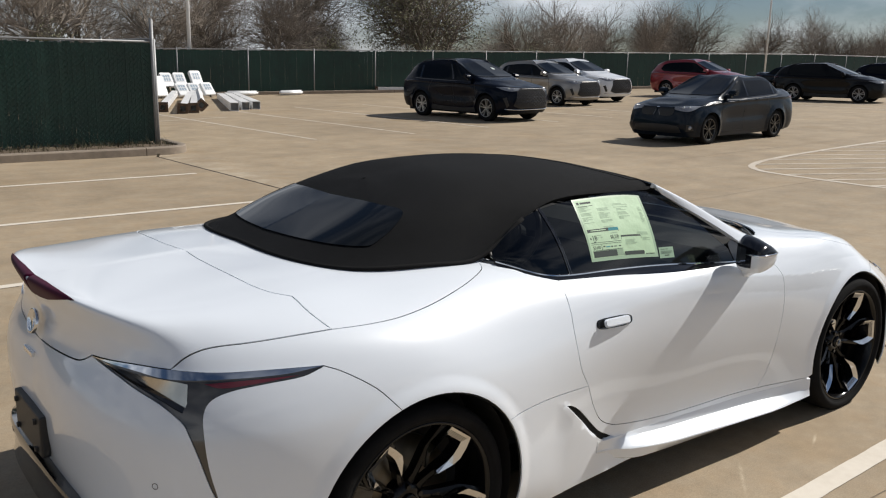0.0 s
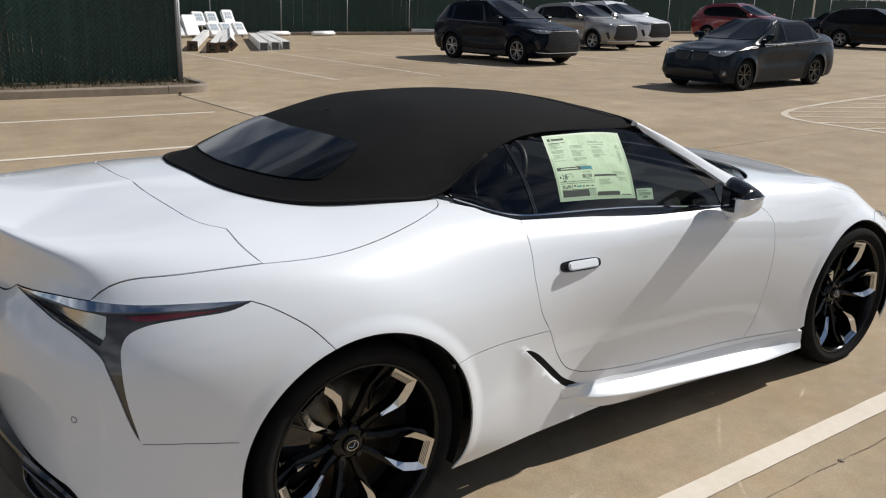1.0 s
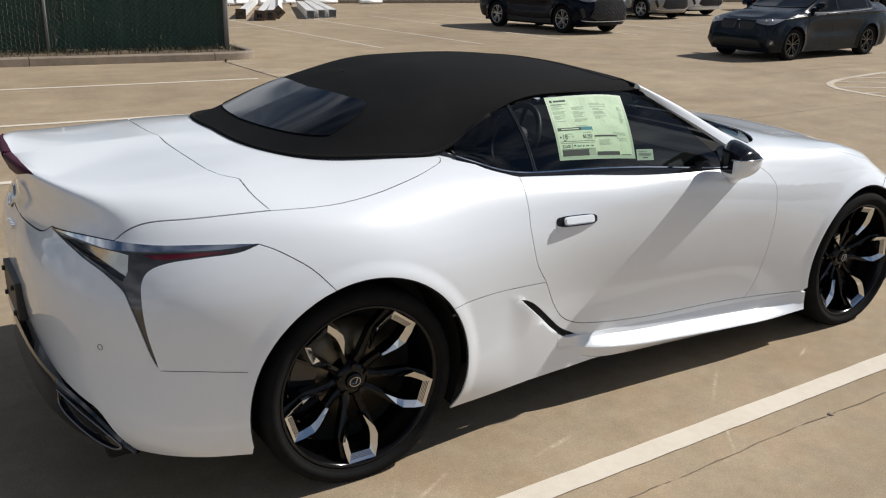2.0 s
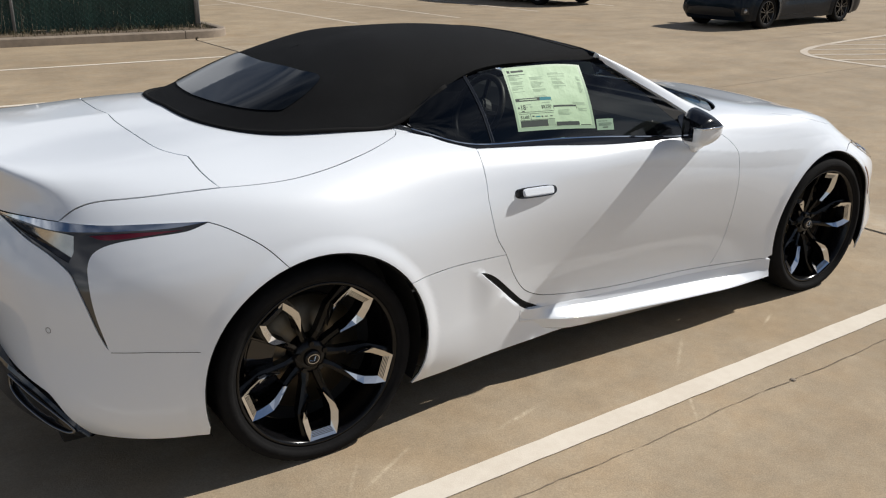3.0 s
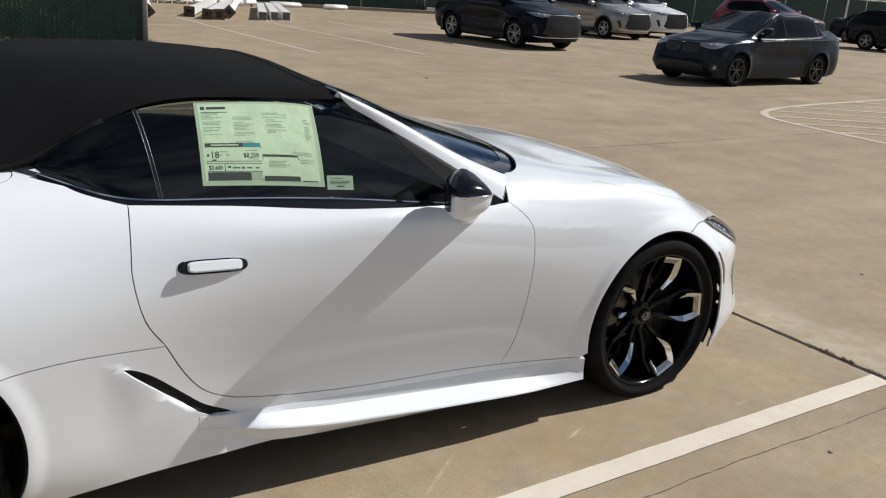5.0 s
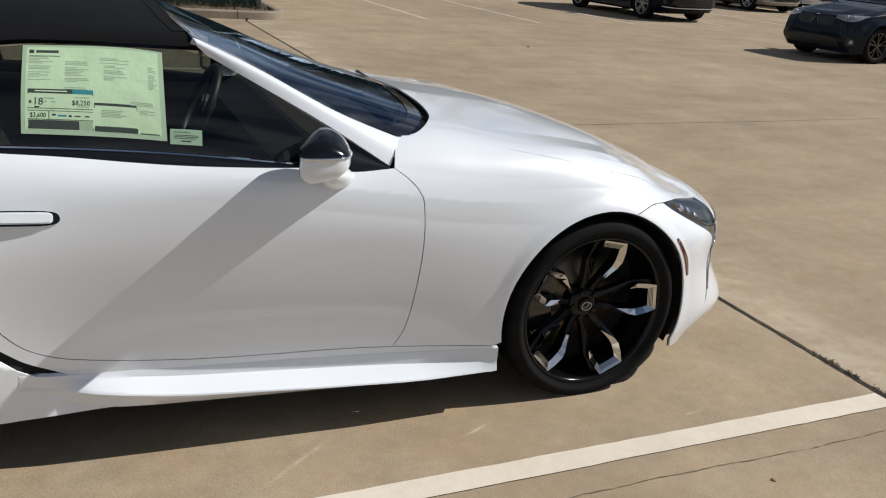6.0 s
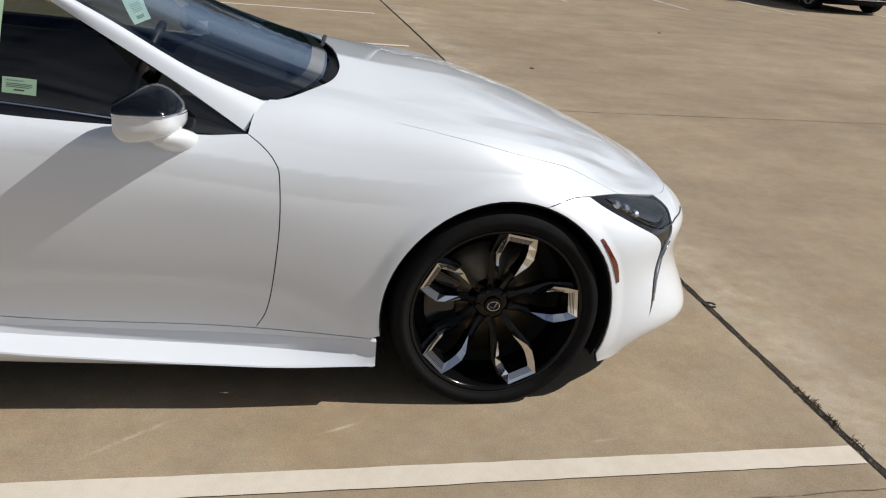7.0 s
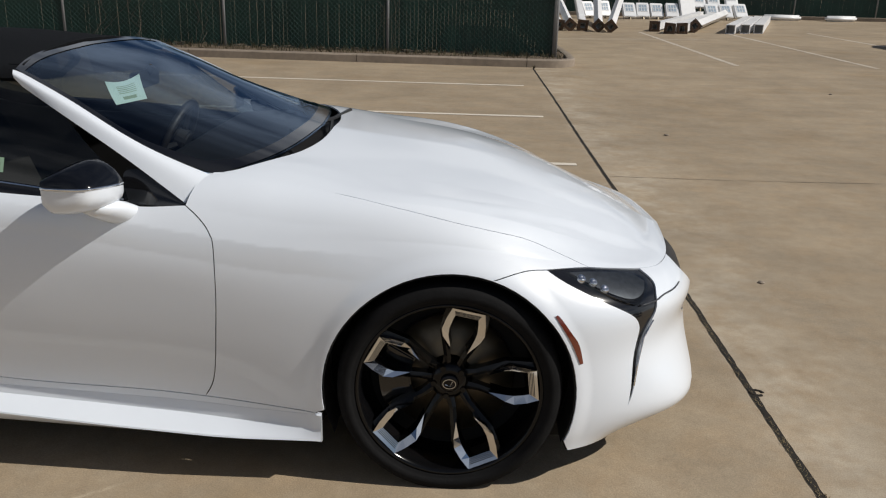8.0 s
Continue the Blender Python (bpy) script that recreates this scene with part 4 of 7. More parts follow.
for sgn in (-1, 1):
    bm = bmesh.new()
    ring = [(-.905, .52, .400), (-.868, .63, .375), (-.815, .722, .330), (-.775, .765, .283), (-.79, .750, .268), (-.835, .690, .285), (-.885, .58, .320), (-.905, .52, .355), (-.905, .52, .400)]
    tube(bm, [(x + .004, sgn * (y + .002), z) for x, y, z in smooth_curve(ring, 4)], .0055, 8, False)
    part("exhaust_trim", bm, SATIN_CHROME, car, "chrome frame of the exhaust outlet", smooth=True)

# door handles
for door, sgn in zip(doors, (-1, 1)):
    bm = bmesh.new()
    prof = [(.104 * math.copysign(abs(math.cos(a)) ** .45, math.cos(a)), .0225 * math.copysign(abs(math.sin(a)) ** .7, math.sin(a))) for a in np.linspace(0, 2 * math.pi, 41)[:-1]]
    slab(bm, prof, -.004, .0050, (0, 2, 1), .002)
    rec = part("handle_recess", bm, BLACK_GLOSS, door, "black recess behind the handle")
    m = on_body(5.98, 3.92, sgn, -.002)
    base = Matrix.Translation(m.translation)
    tilt = Matrix.Rotation(radians(2.2), 4, 'Y')
    yaw = Matrix.Diagonal((1, sgn, 1, 1))
    rec.matrix_basis = base @ tilt @ yaw @ Matrix.Rotation(radians(18), 4, 'X')
    bm = bmesh.new()
    prof2 = [(.002 + .084 * math.copysign(abs(math.cos(a)) ** .25, math.cos(a)), .0165 * math.copysign(abs(math.sin(a)) ** .5, math.sin(a))) for a in np.linspace(0, 2 * math.pi, 41)[:-1]]
    slab(bm, prof2, -.002, .011, (0, 2, 1), .004)
    # swung out on its front end
    for v in bm.verts:
        v.co.y += .020 * (.088 - v.co.x) / .165
    hd = part("door_handle", bm, WHITE, door, "white door handle swung out at its rear end", smooth=True, angle=50)
    hd.matrix_basis = rec.matrix_basis.copy()

# sill blades under the doors
for sgn in (-1, 1):
    xs = np.linspace(.90, 2.462, 40)
    zt = np.interp(xs, [.90, .965, 1.1, 1.3, 1.8, 2.2, 2.47], [.338, .322, .304, .288, .266, .257, .262])
    zb = np.interp(xs, [.90, .965, 1.15, 1.3, 1.8, 2.2, 2.47], [.25, .225, .185, .178, .166, .158, .155])
    wi = BODY.at(BODY.find([(x, z - .012) for x, z in zip(xs, zt)], (0, 2), (5, 9.2), (.2, 2)))[:, 1]
    wo = np.interp(xs, [.965, 1.06, 1.2, 1.4, 1.8, 2.1, 2.47], [.878, .895, .912, .920, .934, .947, .944])
    wo = wi + .001 + np.maximum(wo - wi, 0) * ramp(.90, 1.12, xs)
    dr = np.interp(xs, [1.0, 1.4, 2.0, 2.47], [.008, .030, .042, .050])
    bm = bmesh.new()
    rings = []
    for x, w_, o_, a, b, d_ in zip(xs, wi, wo, zt, zb, dr):
        out = o_ - w_
        sec = [(w_ - .012, a + .004), (w_ + .0015, a - .001), (w_ + .08 * out + .0015, a - d_), (w_ + .22 * out, a - d_ - .005), (w_ + .82 * out, a - d_ - .029), (o_ - .002, a - d_ - .034), (o_, a - d_ - .039), (o_ - .016, b + .010), (o_ - .034, b), (w_ - .03, b)]
        rings.append([bm.verts.new((x, sgn * q[0], q[1])) for q in sec])
    for u, v in zip(rings, rings[1:]):
        for k in range(9):
            bm.faces.new((u[k], u[k + 1], v[k + 1], v[k]))
    bm.faces.new(rings[0])
    bm.faces.new(rings[-1])
    bmesh.ops.recalc_face_normals(bm, faces=bm.faces)
    part("sill_blade", bm, WHITE, car, "white sill ledge", smooth=True, angle=38)

# underbody and wheel housings
bm = bmesh.new()
box(bm, (.42, -.80, .16), (2.45, .80, .24), .02)
box(bm, (-.80, -.70, .20), (.42, .70, .30), .02)
box(bm, (2.45, -.66, .16), (3.60, .66, .26), .02)
part("underbody", bm, DARK_LINER, car, "dark underside")
for cx, cz, r0 in ((0, .362, .418), (2.87, .354, .408)):
    for sgn in (-1, 1):
        bm = bmesh.new()
        a_ = np.linspace(radians(-25), radians(205), 28)
        rows_ = [[bm.verts.new((cx + r0 * math.cos(t), sgn * yy, cz + r0 * math.sin(t))) for t in a_] for yy in (.905, .60)]
        for k in range(27):
            bm.faces.new((rows_[0][k], rows_[0][k + 1], rows_[1][k + 1], rows_[1][k]))
        bm.faces.new(rows_[1])
        part("wheel_housing", bm, DARK_LINER, car, "dark wheel housing", smooth=False)
        for lo_, hi_ in ((-42, 12), (168, 222)):
            low_, wide_ = (.125, r0 + .17) if cx > 1 and lo_ < 0 else (.165, r0 + .11)
            bm = bmesh.new()
            a_ = np.linspace(radians(lo_), radians(hi_), 10)
            rows_ = [[bm.verts.new((cx + q * math.cos(t), sgn * .76, max(low_, cz + q * math.sin(t)))) for t in a_] for q in (r0 - .006, wide_)]
            for k in range(9):
                bm.faces.new((rows_[0][k], rows_[0][k + 1], rows_[1][k + 1], rows_[1][k]))
            part("arch_liner", bm, DARK_LINER, car, smooth=False)


# wheels of the convertible
def sport_wheel(parent, m, phase):
    """A dished wheel: five twin-armed spokes slope from the rim down to a sunken hub."""
    wheel = new("wheel")
    wheel.parent = parent
    wheel.matrix_basis = m
    tagged(wheel, "black wheel with five chrome-edged spokes")
    dish = lambda r: .012 - .060 * max(0, (.285 - r) / .235) ** 1.15
    bm = bmesh.new()
    lathe(bm, [(.294, .010), (.302, .020), (.308, .025), (.313, .0255), (.316, .030), (.324, .035), (.338, .0345), (.342, .032), (.346, .031), (.354, .024), (.361, .008), (.3645, -.02), (.3645, -.20), (.356, -.225), (.338, -.24), (.31, -.235), (.285, -.22)], 80)
    part("tyre", bm, RUBBER, wheel, smooth=True, angle=60)
    bm = bmesh.new()
    lathe(bm, [(.303, .012), (.3015, .021), (.296, .023), (.289, .017), (.284, .002), (.278, -.03), (.268, -.12), (.274, -.20)], 80)
    part("rim", bm, WHEEL_BLACK, wheel, "gloss black rim", smooth=True, angle=50)
    bm = bmesh.new()
    lathe(bm, [(.001, -.038), (.026, -.038), (.030, -.041), (.032, -.052)], 32)
    cap = part("hub_cap", bm, WHEEL_BLACK, wheel, smooth=True, angle=40)
    bm = bmesh.new()
    tube(bm, [(.021 * math.cos(a), -.0365, .0165 * math.sin(a)) for a in np.linspace(0, 2 * math.pi, 25)], .0016, 5, False)
    tube(bm, [(-.010, -.0365, .010), (-.002, -.0365, -.008), (.014, -.0365, -.002)], .0016, 5)
    part("hub_emblem", bm, CHROME, cap, "plain chrome oval emblem")
    bm = bmesh.new()
    lathe(bm, [(.030, -.050), (.042, -.050), (.056, -.056), (.066, -.070), (.074, -.10)], 40)
    part("hub", bm, WHEEL_BLACK, wheel, smooth=True, angle=40)
    out = [(-.030, .126), (-.060, .176), (-.069, .204), (-.063, .245), (-.052, .284), (.052, .284), (.063, .245), (.069, .204), (.060, .176), (.030, .126)]
    inn = [(-.026, .132), (-.043, .180), (-.045, .206), (-.041, .238), (-.037, .256), (.037, .256), (.041, .238), (.045, .206), (.043, .180), (.026, .132)]
    for k in range(5):
        a0 = radians(phase + 72 * k)
        rot = Matrix.Rotation(-(a0), 4, 'Y')
        # twin black arms from the hub round the opening
        bm = bmesh.new()
        for sg in (-1, 1):
            path = [(sg * .020, .045), (sg * .027, .090), (sg * .044, .140), (sg * .061, .190), (sg * .060, .235), (sg * .052, .292)]
            wid = [.015, .012, .012, .013, .013, .016]
            rows_ = []
            for (px, pz), wd in zip(path, wid):
                yy = dish(math.hypot(px, pz)) - .015
                rows_.append([bm.verts.new((px - wd, yy - .006, pz)), bm.verts.new((px, yy, pz)), bm.verts.new((px + wd, yy - .006, pz)), bm.verts.new((px + wd * .8, yy - .042, pz)), bm.verts.new((px - wd * .8, yy - .042, pz))])
            for u, v in zip(rows_, rows_[1:]):
                for q in range(5):
                    bm.faces.new((u[q], u[(q + 1) % 5], v[(q + 1) % 5], v[q]))
            bm.faces.new(rows_[0])
            bm.faces.new(rows_[-1])
        bmesh.ops.recalc_face_normals(bm, faces=bm.faces)
        part("spoke", bm, WHEEL_BLACK, wheel).matrix_basis = rot
        # chrome shield round the opening, its faces falling inward
        bm = bmesh.new()
        vo = [bm.verts.new((x, dish(math.hypot(x, z)) + .006, z)) for x, z in out]
        vi = [bm.verts.new((x, dish(math.hypot(x, z)) - .006, z)) for x, z in inn]
        vb = [bm.verts.new((x, dish(math.hypot(x, z)) - .022, z)) for x, z in out]
        for a, b in ((vo, vi), (vb, vo)):
            for q in range(len(out) - 1):
                bm.faces.new((a[q], a[q + 1], b[q + 1], b[q]))
        bmesh.ops.recalc_face_normals(bm, faces=bm.faces)
        part("spoke_insert", bm, CHROME, wheel, "chrome spoke insert").matrix_basis = rot
        bm = bmesh.new()
        vi = [bm.verts.new((x, dish(math.hypot(x, z)) - .007, z)) for x, z in inn]
        vd = [bm.verts.new((x * .86, dish(math.hypot(x, z)) - .050, z - .010 * (z > .23))) for x, z in inn]
        for q in range(len(inn) - 1):
            bm.faces.new((vi[q], vi[q + 1], vd[q + 1], vd[q]))
        part("spoke_pocket", bm, WHEEL_BLACK, wheel).matrix_basis = rot
        for j in range(4):
            bm = bmesh.new()
            f_ = .10 + .16 * j
            z_, y_, hx_ = .256 + .028 * f_, dish(.256) - .006 + .017 * f_, .0365 + .010 * f_
            box(bm, (-hx_, y_ - .002, z_ - .001), (hx_, y_ + .0016, z_ + .001), .0)
            part("insert_groove", bm, BLACK_TRIM, wheel).matrix_basis = rot
        bm = bmesh.new()
        tube(bm, [(0, -.047, 0), (0, -.075, 0)], .010, 6)
        ob = part("wheel_nut", bm, WHEEL_BLACK, wheel)
        ob.matrix_basis = Matrix.Rotation(-(a0 + radians(36)), 4, 'Y') @ Matrix.Translation((0, 0, .052))
    bm = bmesh.new()
    lathe(bm, [(.078, -.100), (.10, -.104), (.115, -.112), (.212, -.112), (.212, -.140), (.07, -.140)], 56)
    part("brake_disc", bm, GREY_METAL, wheel, "grey brake disc", smooth=True, angle=30)
    bm = bmesh.new()
    arc_ = np.linspace(radians(-35), radians(30), 10)
    poly = [(.235 * math.cos(t), .235 * math.sin(t)) for t in arc_] + [(.13 * math.cos(t), .13 * math.sin(t)) for t in arc_[::-1]]
    slab(bm, poly, -.125, -.078, (0, 2, 1), .006)
    part("brake_caliper", bm, BLACK_GLOSS, wheel, "black brake caliper")
    bm = bmesh.new()
    lathe(bm, [(.268, -.13), (.02, -.17)], 40)
    part("wheel_backing", bm, DARK_LINER, wheel)
    return wheel


sport_wheel(car, pose(0, -.905, .356, 0, 0, 180), -36)
sport_wheel(car, pose(2.87, -.902, .356, 0, 0, 180), 11)
sport_wheel(car, pose(0, .905, .356), 15)
sport_wheel(car, pose(2.87, .902, .356), 40)


bm = bmesh.new()
box(bm, (.44, -.81, .19), (2.44, .81, .29), .01)
box(bm, (.60, -.845, .168), (2.44, .845, .195), .008)
box(bm, (1.45, -.856, .198), (2.44, .856, .24), .0)
part("underbody", bm, DARK_LINER, car)
# hem round the foot of the canvas
hem = TOP.at([(q, .03) for q in np.linspace(0, 4.75, 48)])
bm = bmesh.new()
tube(bm, [(p[0] - .004, -p[1] - .003, p[2] + .002) for p in hem[::-1]] + [(p[0] - .004, p[1] + .003, p[2] + .002) for p in hem[1:]], .009, 8)
part("roof_hem", bm, RUBBER, car, "black rubber hem of the canvas roof", smooth=True)


# black moulding with a bright strip along the foot of the side windows
for sgn in (-1, 1):
    for nm, mt, sec, s0 in (("belt_moulding", BLACK_GLOSS, ((-.004, .008), (.010, .006), (.018, -.004), (.029, -.025), (.025, -.034), (-.012, -.035)), .35), ("belt_strip", CHROME, ((.006, .0125), (.012, .0115), (.0135, .0075), (.011, .0055)), .35)):
        bm = bmesh.new()
        rings = [[bm.verts.new((p[0], sgn * (p[1] + o), p[2] + h_)) for o, h_ in sec] for p in SIDE_WIN.at([(q, .10) for q in np.linspace(s0, 5.30, 40)])]
        for u, v in zip(rings, rings[1:]):
            for k in range(len(sec) - 1):
                bm.faces.new((u[k], u[k + 1], v[k + 1], v[k]))
        bmesh.ops.recalc_face_normals(bm, faces=bm.faces)
        part(nm, bm, mt, car, "black window moulding" if nm == "belt_moulding" else "chrome strip below the window", smooth=True, angle=40)


# door mirrors
def door_mirror(sgn):
    mir = new("door_mirror")
    mir.parent = car
    mir.matrix_basis = Matrix.Diagonal((1, -sgn, 1, 1))
    tagged(mir, "two-tone door mirror, black cap over white shell")
    # sections outward: y, centre x, seam height, half length, cap height, shell depth
    secs = [(-.892, 1.812, 1.002, .036, .048, .050), (-.900, 1.809, 1.002, .062, .066, .070), (-.912, 1.803, 1.003, .072, .073, .080), (-.938, 1.793, 1.005, .077, .070, .085), (-.972, 1.782, 1.008, .079, .062, .086),
            (-1.005, 1.771, 1.011, .078, .051, .084), (-1.032, 1.762, 1.013, .074, .040, .078), (-1.048, 1.757, 1.014, .066, .027, .068), (-1.056, 1.754, 1.014, .045, .010, .044)]
    us = [0, .03, .08, .14, .22, .32, .43, .54, .65, .75, .84, .91, .96, .99, 1]
    high = lambda u: .55 + .45 * math.sin(u / .4 * math.pi / 2) if u < .4 else math.cos((u - .4) / .6 * math.pi / 2) ** .62
    low = lambda u: .66 + .34 * math.sin(u / .2 * math.pi / 2) if u < .2 else math.cos((u - .2) / .8 * math.pi / 2) ** .28

    def shell(name, mat, label, sign, rise_):
        bm = bmesh.new()
        rings = []
        for y, cx, cz, hx, hu, hd_ in secs:
            h_ = hu if sign > 0 else -hd_
            rings.append([bm.verts.new((cx - hx, y, cz))] + [bm.verts.new((cx - hx + 2 * hx * u, y, cz + h_ * max(0, rise_(u)))) for u in us])
        for u, v in zip(rings, rings[1:]):
            for k in range(len(us)):
                bm.faces.new((u[k], u[k + 1], v[k + 1], v[k]))
        bm.faces.new(rings[0])
        bm.faces.new(rings[-1])
        bmesh.ops.recalc_face_normals(bm, faces=bm.faces)
        return part(name, bm, mat, mir, label, smooth=True, angle=50)
    shell("mirror_cap", CAP_BLACK, "gloss black upper cap", 1, high)
    shell("mirror_shell", WHITE, "white lower shell", -1, low)
    bm = bmesh.new()
    tube(bm, [(cx + hx - .001, y, cz) for y, cx, cz, hx, _, _ in secs[1:]] + [(secs[-1][1], secs[-1][0] - .002, secs[-1][2])] + [(cx - hx + .002, y, cz) for y, cx, cz, hx, _, _ in secs[:3:-1]], .0045, 6)
    part("mirror_chrome", bm, CHROME, mir, "chrome strip between cap and shell", smooth=True)
    bm = bmesh.new()
    rows_ = [[bm.verts.new((cx - hx - .0008, y, cz + q)) for y, cx, cz, hx, hu, hd_ in secs[:-3] for q in (e * (.56 * hu if e > 0 else .68 * hd_),)] for e in (-1, 1)]
    for k in range(len(rows_[0]) - 1):
        bm.faces.new((rows_[0][k], rows_[0][k + 1], rows_[1][k + 1], rows_[1][k]))
    part("mirror_bezel", bm, CAP_BLACK, mir, "black rim round the mirror glass")
    bm = bmesh.new()
    rows_ = [[bm.verts.new((cx - hx - .0018, y, cz + q)) for y, cx, cz, hx, hu, hd_ in secs[2:-4] for q in (e * (.40 * hu if e > 0 else .50 * hd_),)] for e in (-1, 1)]
    for k in range(len(rows_[0]) - 1):
        bm.faces.new((rows_[0][k], rows_[0][k + 1], rows_[1][k + 1], rows_[1][k]))
    part("mirror_pane", bm, MIRROR_GLASS, mir, "silver mirror glass")
    bm = bmesh.new()
    ft = [(-.985, 1.800, .938, .030, .014), (-.955, 1.815, .930, .046, .026), (-.925, 1.832, .920, .052, .036), (-.895, 1.850, .906, .052, .038), (-.868, 1.868, .893, .048, .034), (-.845, 1.880, .882, .046, .028)]
    rings = []
    for y, cx, cz, hx, hz in ft:
        rings.append([bm.verts.new((cx + hx * math.cos(a), y + .3 * hz * math.cos(a), cz + hz * math.sin(a))) for a in np.linspace(0, 2 * math.pi, 17)[:-1]])
    for u, v in zip(rings, rings[1:]):
        for k in range(16):
            bm.faces.new((u[k], u[(k + 1) % 16], v[(k + 1) % 16], v[k]))
    bm.faces.new(rings[0])
    bm.faces.new(rings[-1])
    bmesh.ops.recalc_face_normals(bm, faces=bm.faces)
    part("mirror_foot", bm, WHITE, mir, "white mirror foot", smooth=True, angle=60)


door_mirror(-1)
door_mirror(1)

# cabin
bm = bmesh.new()
box(bm, (.35, -.74, .30), (2.2, .74, .36), .02)
box(bm, (.20, -.70, .36), (.42, .70, .98), .04)
part("cabin_floor", bm, CABIN, car)
bm = bmesh.new()
slab(bm, [(1.62, .62), (1.70, .90), (1.82, .965), (2.05, .985), (2.25, .97), (2.25, .5), (1.8, .5)], -.74, .74, (0, 2, 1), .02)
part("dashboard", bm, CABIN, car, "dark dashboard")
bm = bmesh.new()
slab(bm, [(.9, .40), (.9, .66), (1.5, .68), (1.75, .78), (1.75, .40)], -.13, .13, (0, 2, 1), .02)
part("centre_console", bm, CABIN, car)
for sgn in (-1, 1):
    bm = bmesh.new()
    slab(bm, [(.50, .40), (.50, 1.00), (.78, .955), (1.4, .93), (2.0, .90), (2.0, .40)], sgn * .745, sgn * .765, (0, 2, 1), .004)
    part("door_lining", bm, CABIN, car)
for yy in (-.37, .37):
    seat = new("seat")
    seat.parent = car
    seat.matrix_basis = pose(0, yy, 0)
    tagged(seat, "dark leather bucket seat")
    bm = bmesh.new()
    slab(bm, [(.84, .42), (.86, .56), (1.05, .58), (1.36, .62), (1.40, .55), (1.34, .42)], -.25, .25, (0, 2, 1), .05)
    part("seat_cushion", bm, SEAT_LEATHER, seat, smooth=True, angle=40)
    bm = bmesh.new()
    slab(bm, [(.90, .55), (.80, .80), (.66, 1.04), (.60, 1.06), (.60, .98), (.72, .70), (.76, .52)], -.24, .24, (0, 2, 1), .05)
    part("seat_back", bm, SEAT_LEATHER, seat, smooth=True, angle=40)
    bm = bmesh.new()
    slab(bm, [(.66, 1.04), (.64, 1.18), (.60, 1.20), (.56, 1.18), (.58, 1.03)], -.13, .13, (0, 2, 1), .03)
    part("headrest", bm, SEAT_LEATHER, seat, smooth=True, angle=40)
steer = new("steering_wheel")
steer.parent = car
steer.matrix_basis = Matrix.Translation((1.60, .37, .88)) @ pose(0, 0, 0, 0, -66, 0)
tagged(steer, "dark leather steering wheel")
bm = bmesh.new()
tube(bm, [(.185 * math.cos(a), .185 * math.sin(a), 0) for a in np.linspace(0, 2 * math.pi, 41)], .017, 10, False)
part("steering_rim", bm, SEAT_LEATHER, steer, smooth=True)
bm = bmesh.new()
slab(bm, [(.07 * math.cos(a), .06 * math.sin(a)) for a in np.linspace(0, 2 * math.pi, 21)[:-1]], -.05, .01, (0, 1, 2), .01)
for a in (0, 180, 270):
    tube(bm, [(0, 0, -.02), (.18 * math.cos(radians(a)), .18 * math.sin(radians(a)), 0)], .014, 6)
part("steering_hub", bm, CABIN, steer)
bm = bmesh.new()
box(bm, (1.60, -.12, 1.165), (1.64, .12, 1.235), .018)
tube(bm, [(1.63, 0, 1.22), (1.655, 0, 1.25)], .014, 8)
part("rear_view_mirror", bm, BLACK_TRIM, car)
for y0, y1, xx in ((-.62, -.05, 2.22), (-.02, .55, 2.30)):
    bm = bmesh.new()
    tube(bm, [(xx - .10, y0, 1.015), (xx + .03, (y0 + y1) / 2, 1.024), (xx + .06, y1, 1.018)], .009, 6)
    tube(bm, [(xx + .02, (y0 + y1) / 2, 1.02), (2.34, y0 + .1, .995)], .008, 6)
    part("wiper", bm, BLACK_TRIM, car, "black wiper at the windscreen foot")


# ---- the parking lot ----
def rise(x):
    """The lot climbs gently towards the far cars."""
    d = min(x, 55) - 5.0
    return 0.016 * (d + math.sqrt(d * d + 4)) / 2 - (0.0 if x < 55 else 0.0)


gx = sorted({*np.round(np.arange(-12, 60, 0.75), 3), -600, -250, -110, -50, -25, 75, 120, 220, 420, 800})
gy = sorted({*np.round(np.arange(-12, 60, 3.0), 3), -600, -250, -110, -50, -25, 75, 120, 220, 420, 800})
gv = [(x, y, rise(x)) for x in gx for y in gy]
gf = [(i * len(gy) + j, (i + 1) * len(gy) + j, (i + 1) * len(gy) + j + 1, i * len(gy) + j + 1) for i in range(len(gx) - 1) for j in range(len(gy) - 1)]
ground = link_mesh("ground", gv, gf, CONCRETE)
tagged(ground, "sunlit tan concrete of a parking lot with faint stains", "ground", kind="structure")


def ribbon(name, pts, width, mat, label, up=0.004, ragged=0.0, step=0.08, seed=1, category="marking"):
    """A strip lying on the ground along points, its edges a little uneven."""
    rnd = random.Random(seed)
    P = [Vector((p[0], p[1])) for p in pts]
    dense = []
    for a, b in zip(P, P[1:]):
        k = max(1, int((b - a).length / step))
        dense += [a + (b - a) * q / k for q in range(k)]
    dense.append(P[-1])
    vs, fs = [], []
    for i, p in enumerate(dense):
        d = (dense[min(i + 1, len(dense) - 1)] - dense[max(i - 1, 0)]).normalized()
        nrm = Vector((-d.y, d.x))
        w0, w1 = width / 2 + rnd.uniform(-ragged, ragged), width / 2 + rnd.uniform(-ragged, ragged)
        for q in (p + nrm * w0, p - nrm * w1):
            vs.append((q.x, q.y, rise(q.x) + up))
        if i:
            fs.append((2 * i - 2, 2 * i - 1, 2 * i + 1, 2 * i))
    ob = link_mesh(name, vs, fs, mat, smooth=False)
    return tagged(ob, label, category, "painted stall lines" if "line" in name else "", "structure")


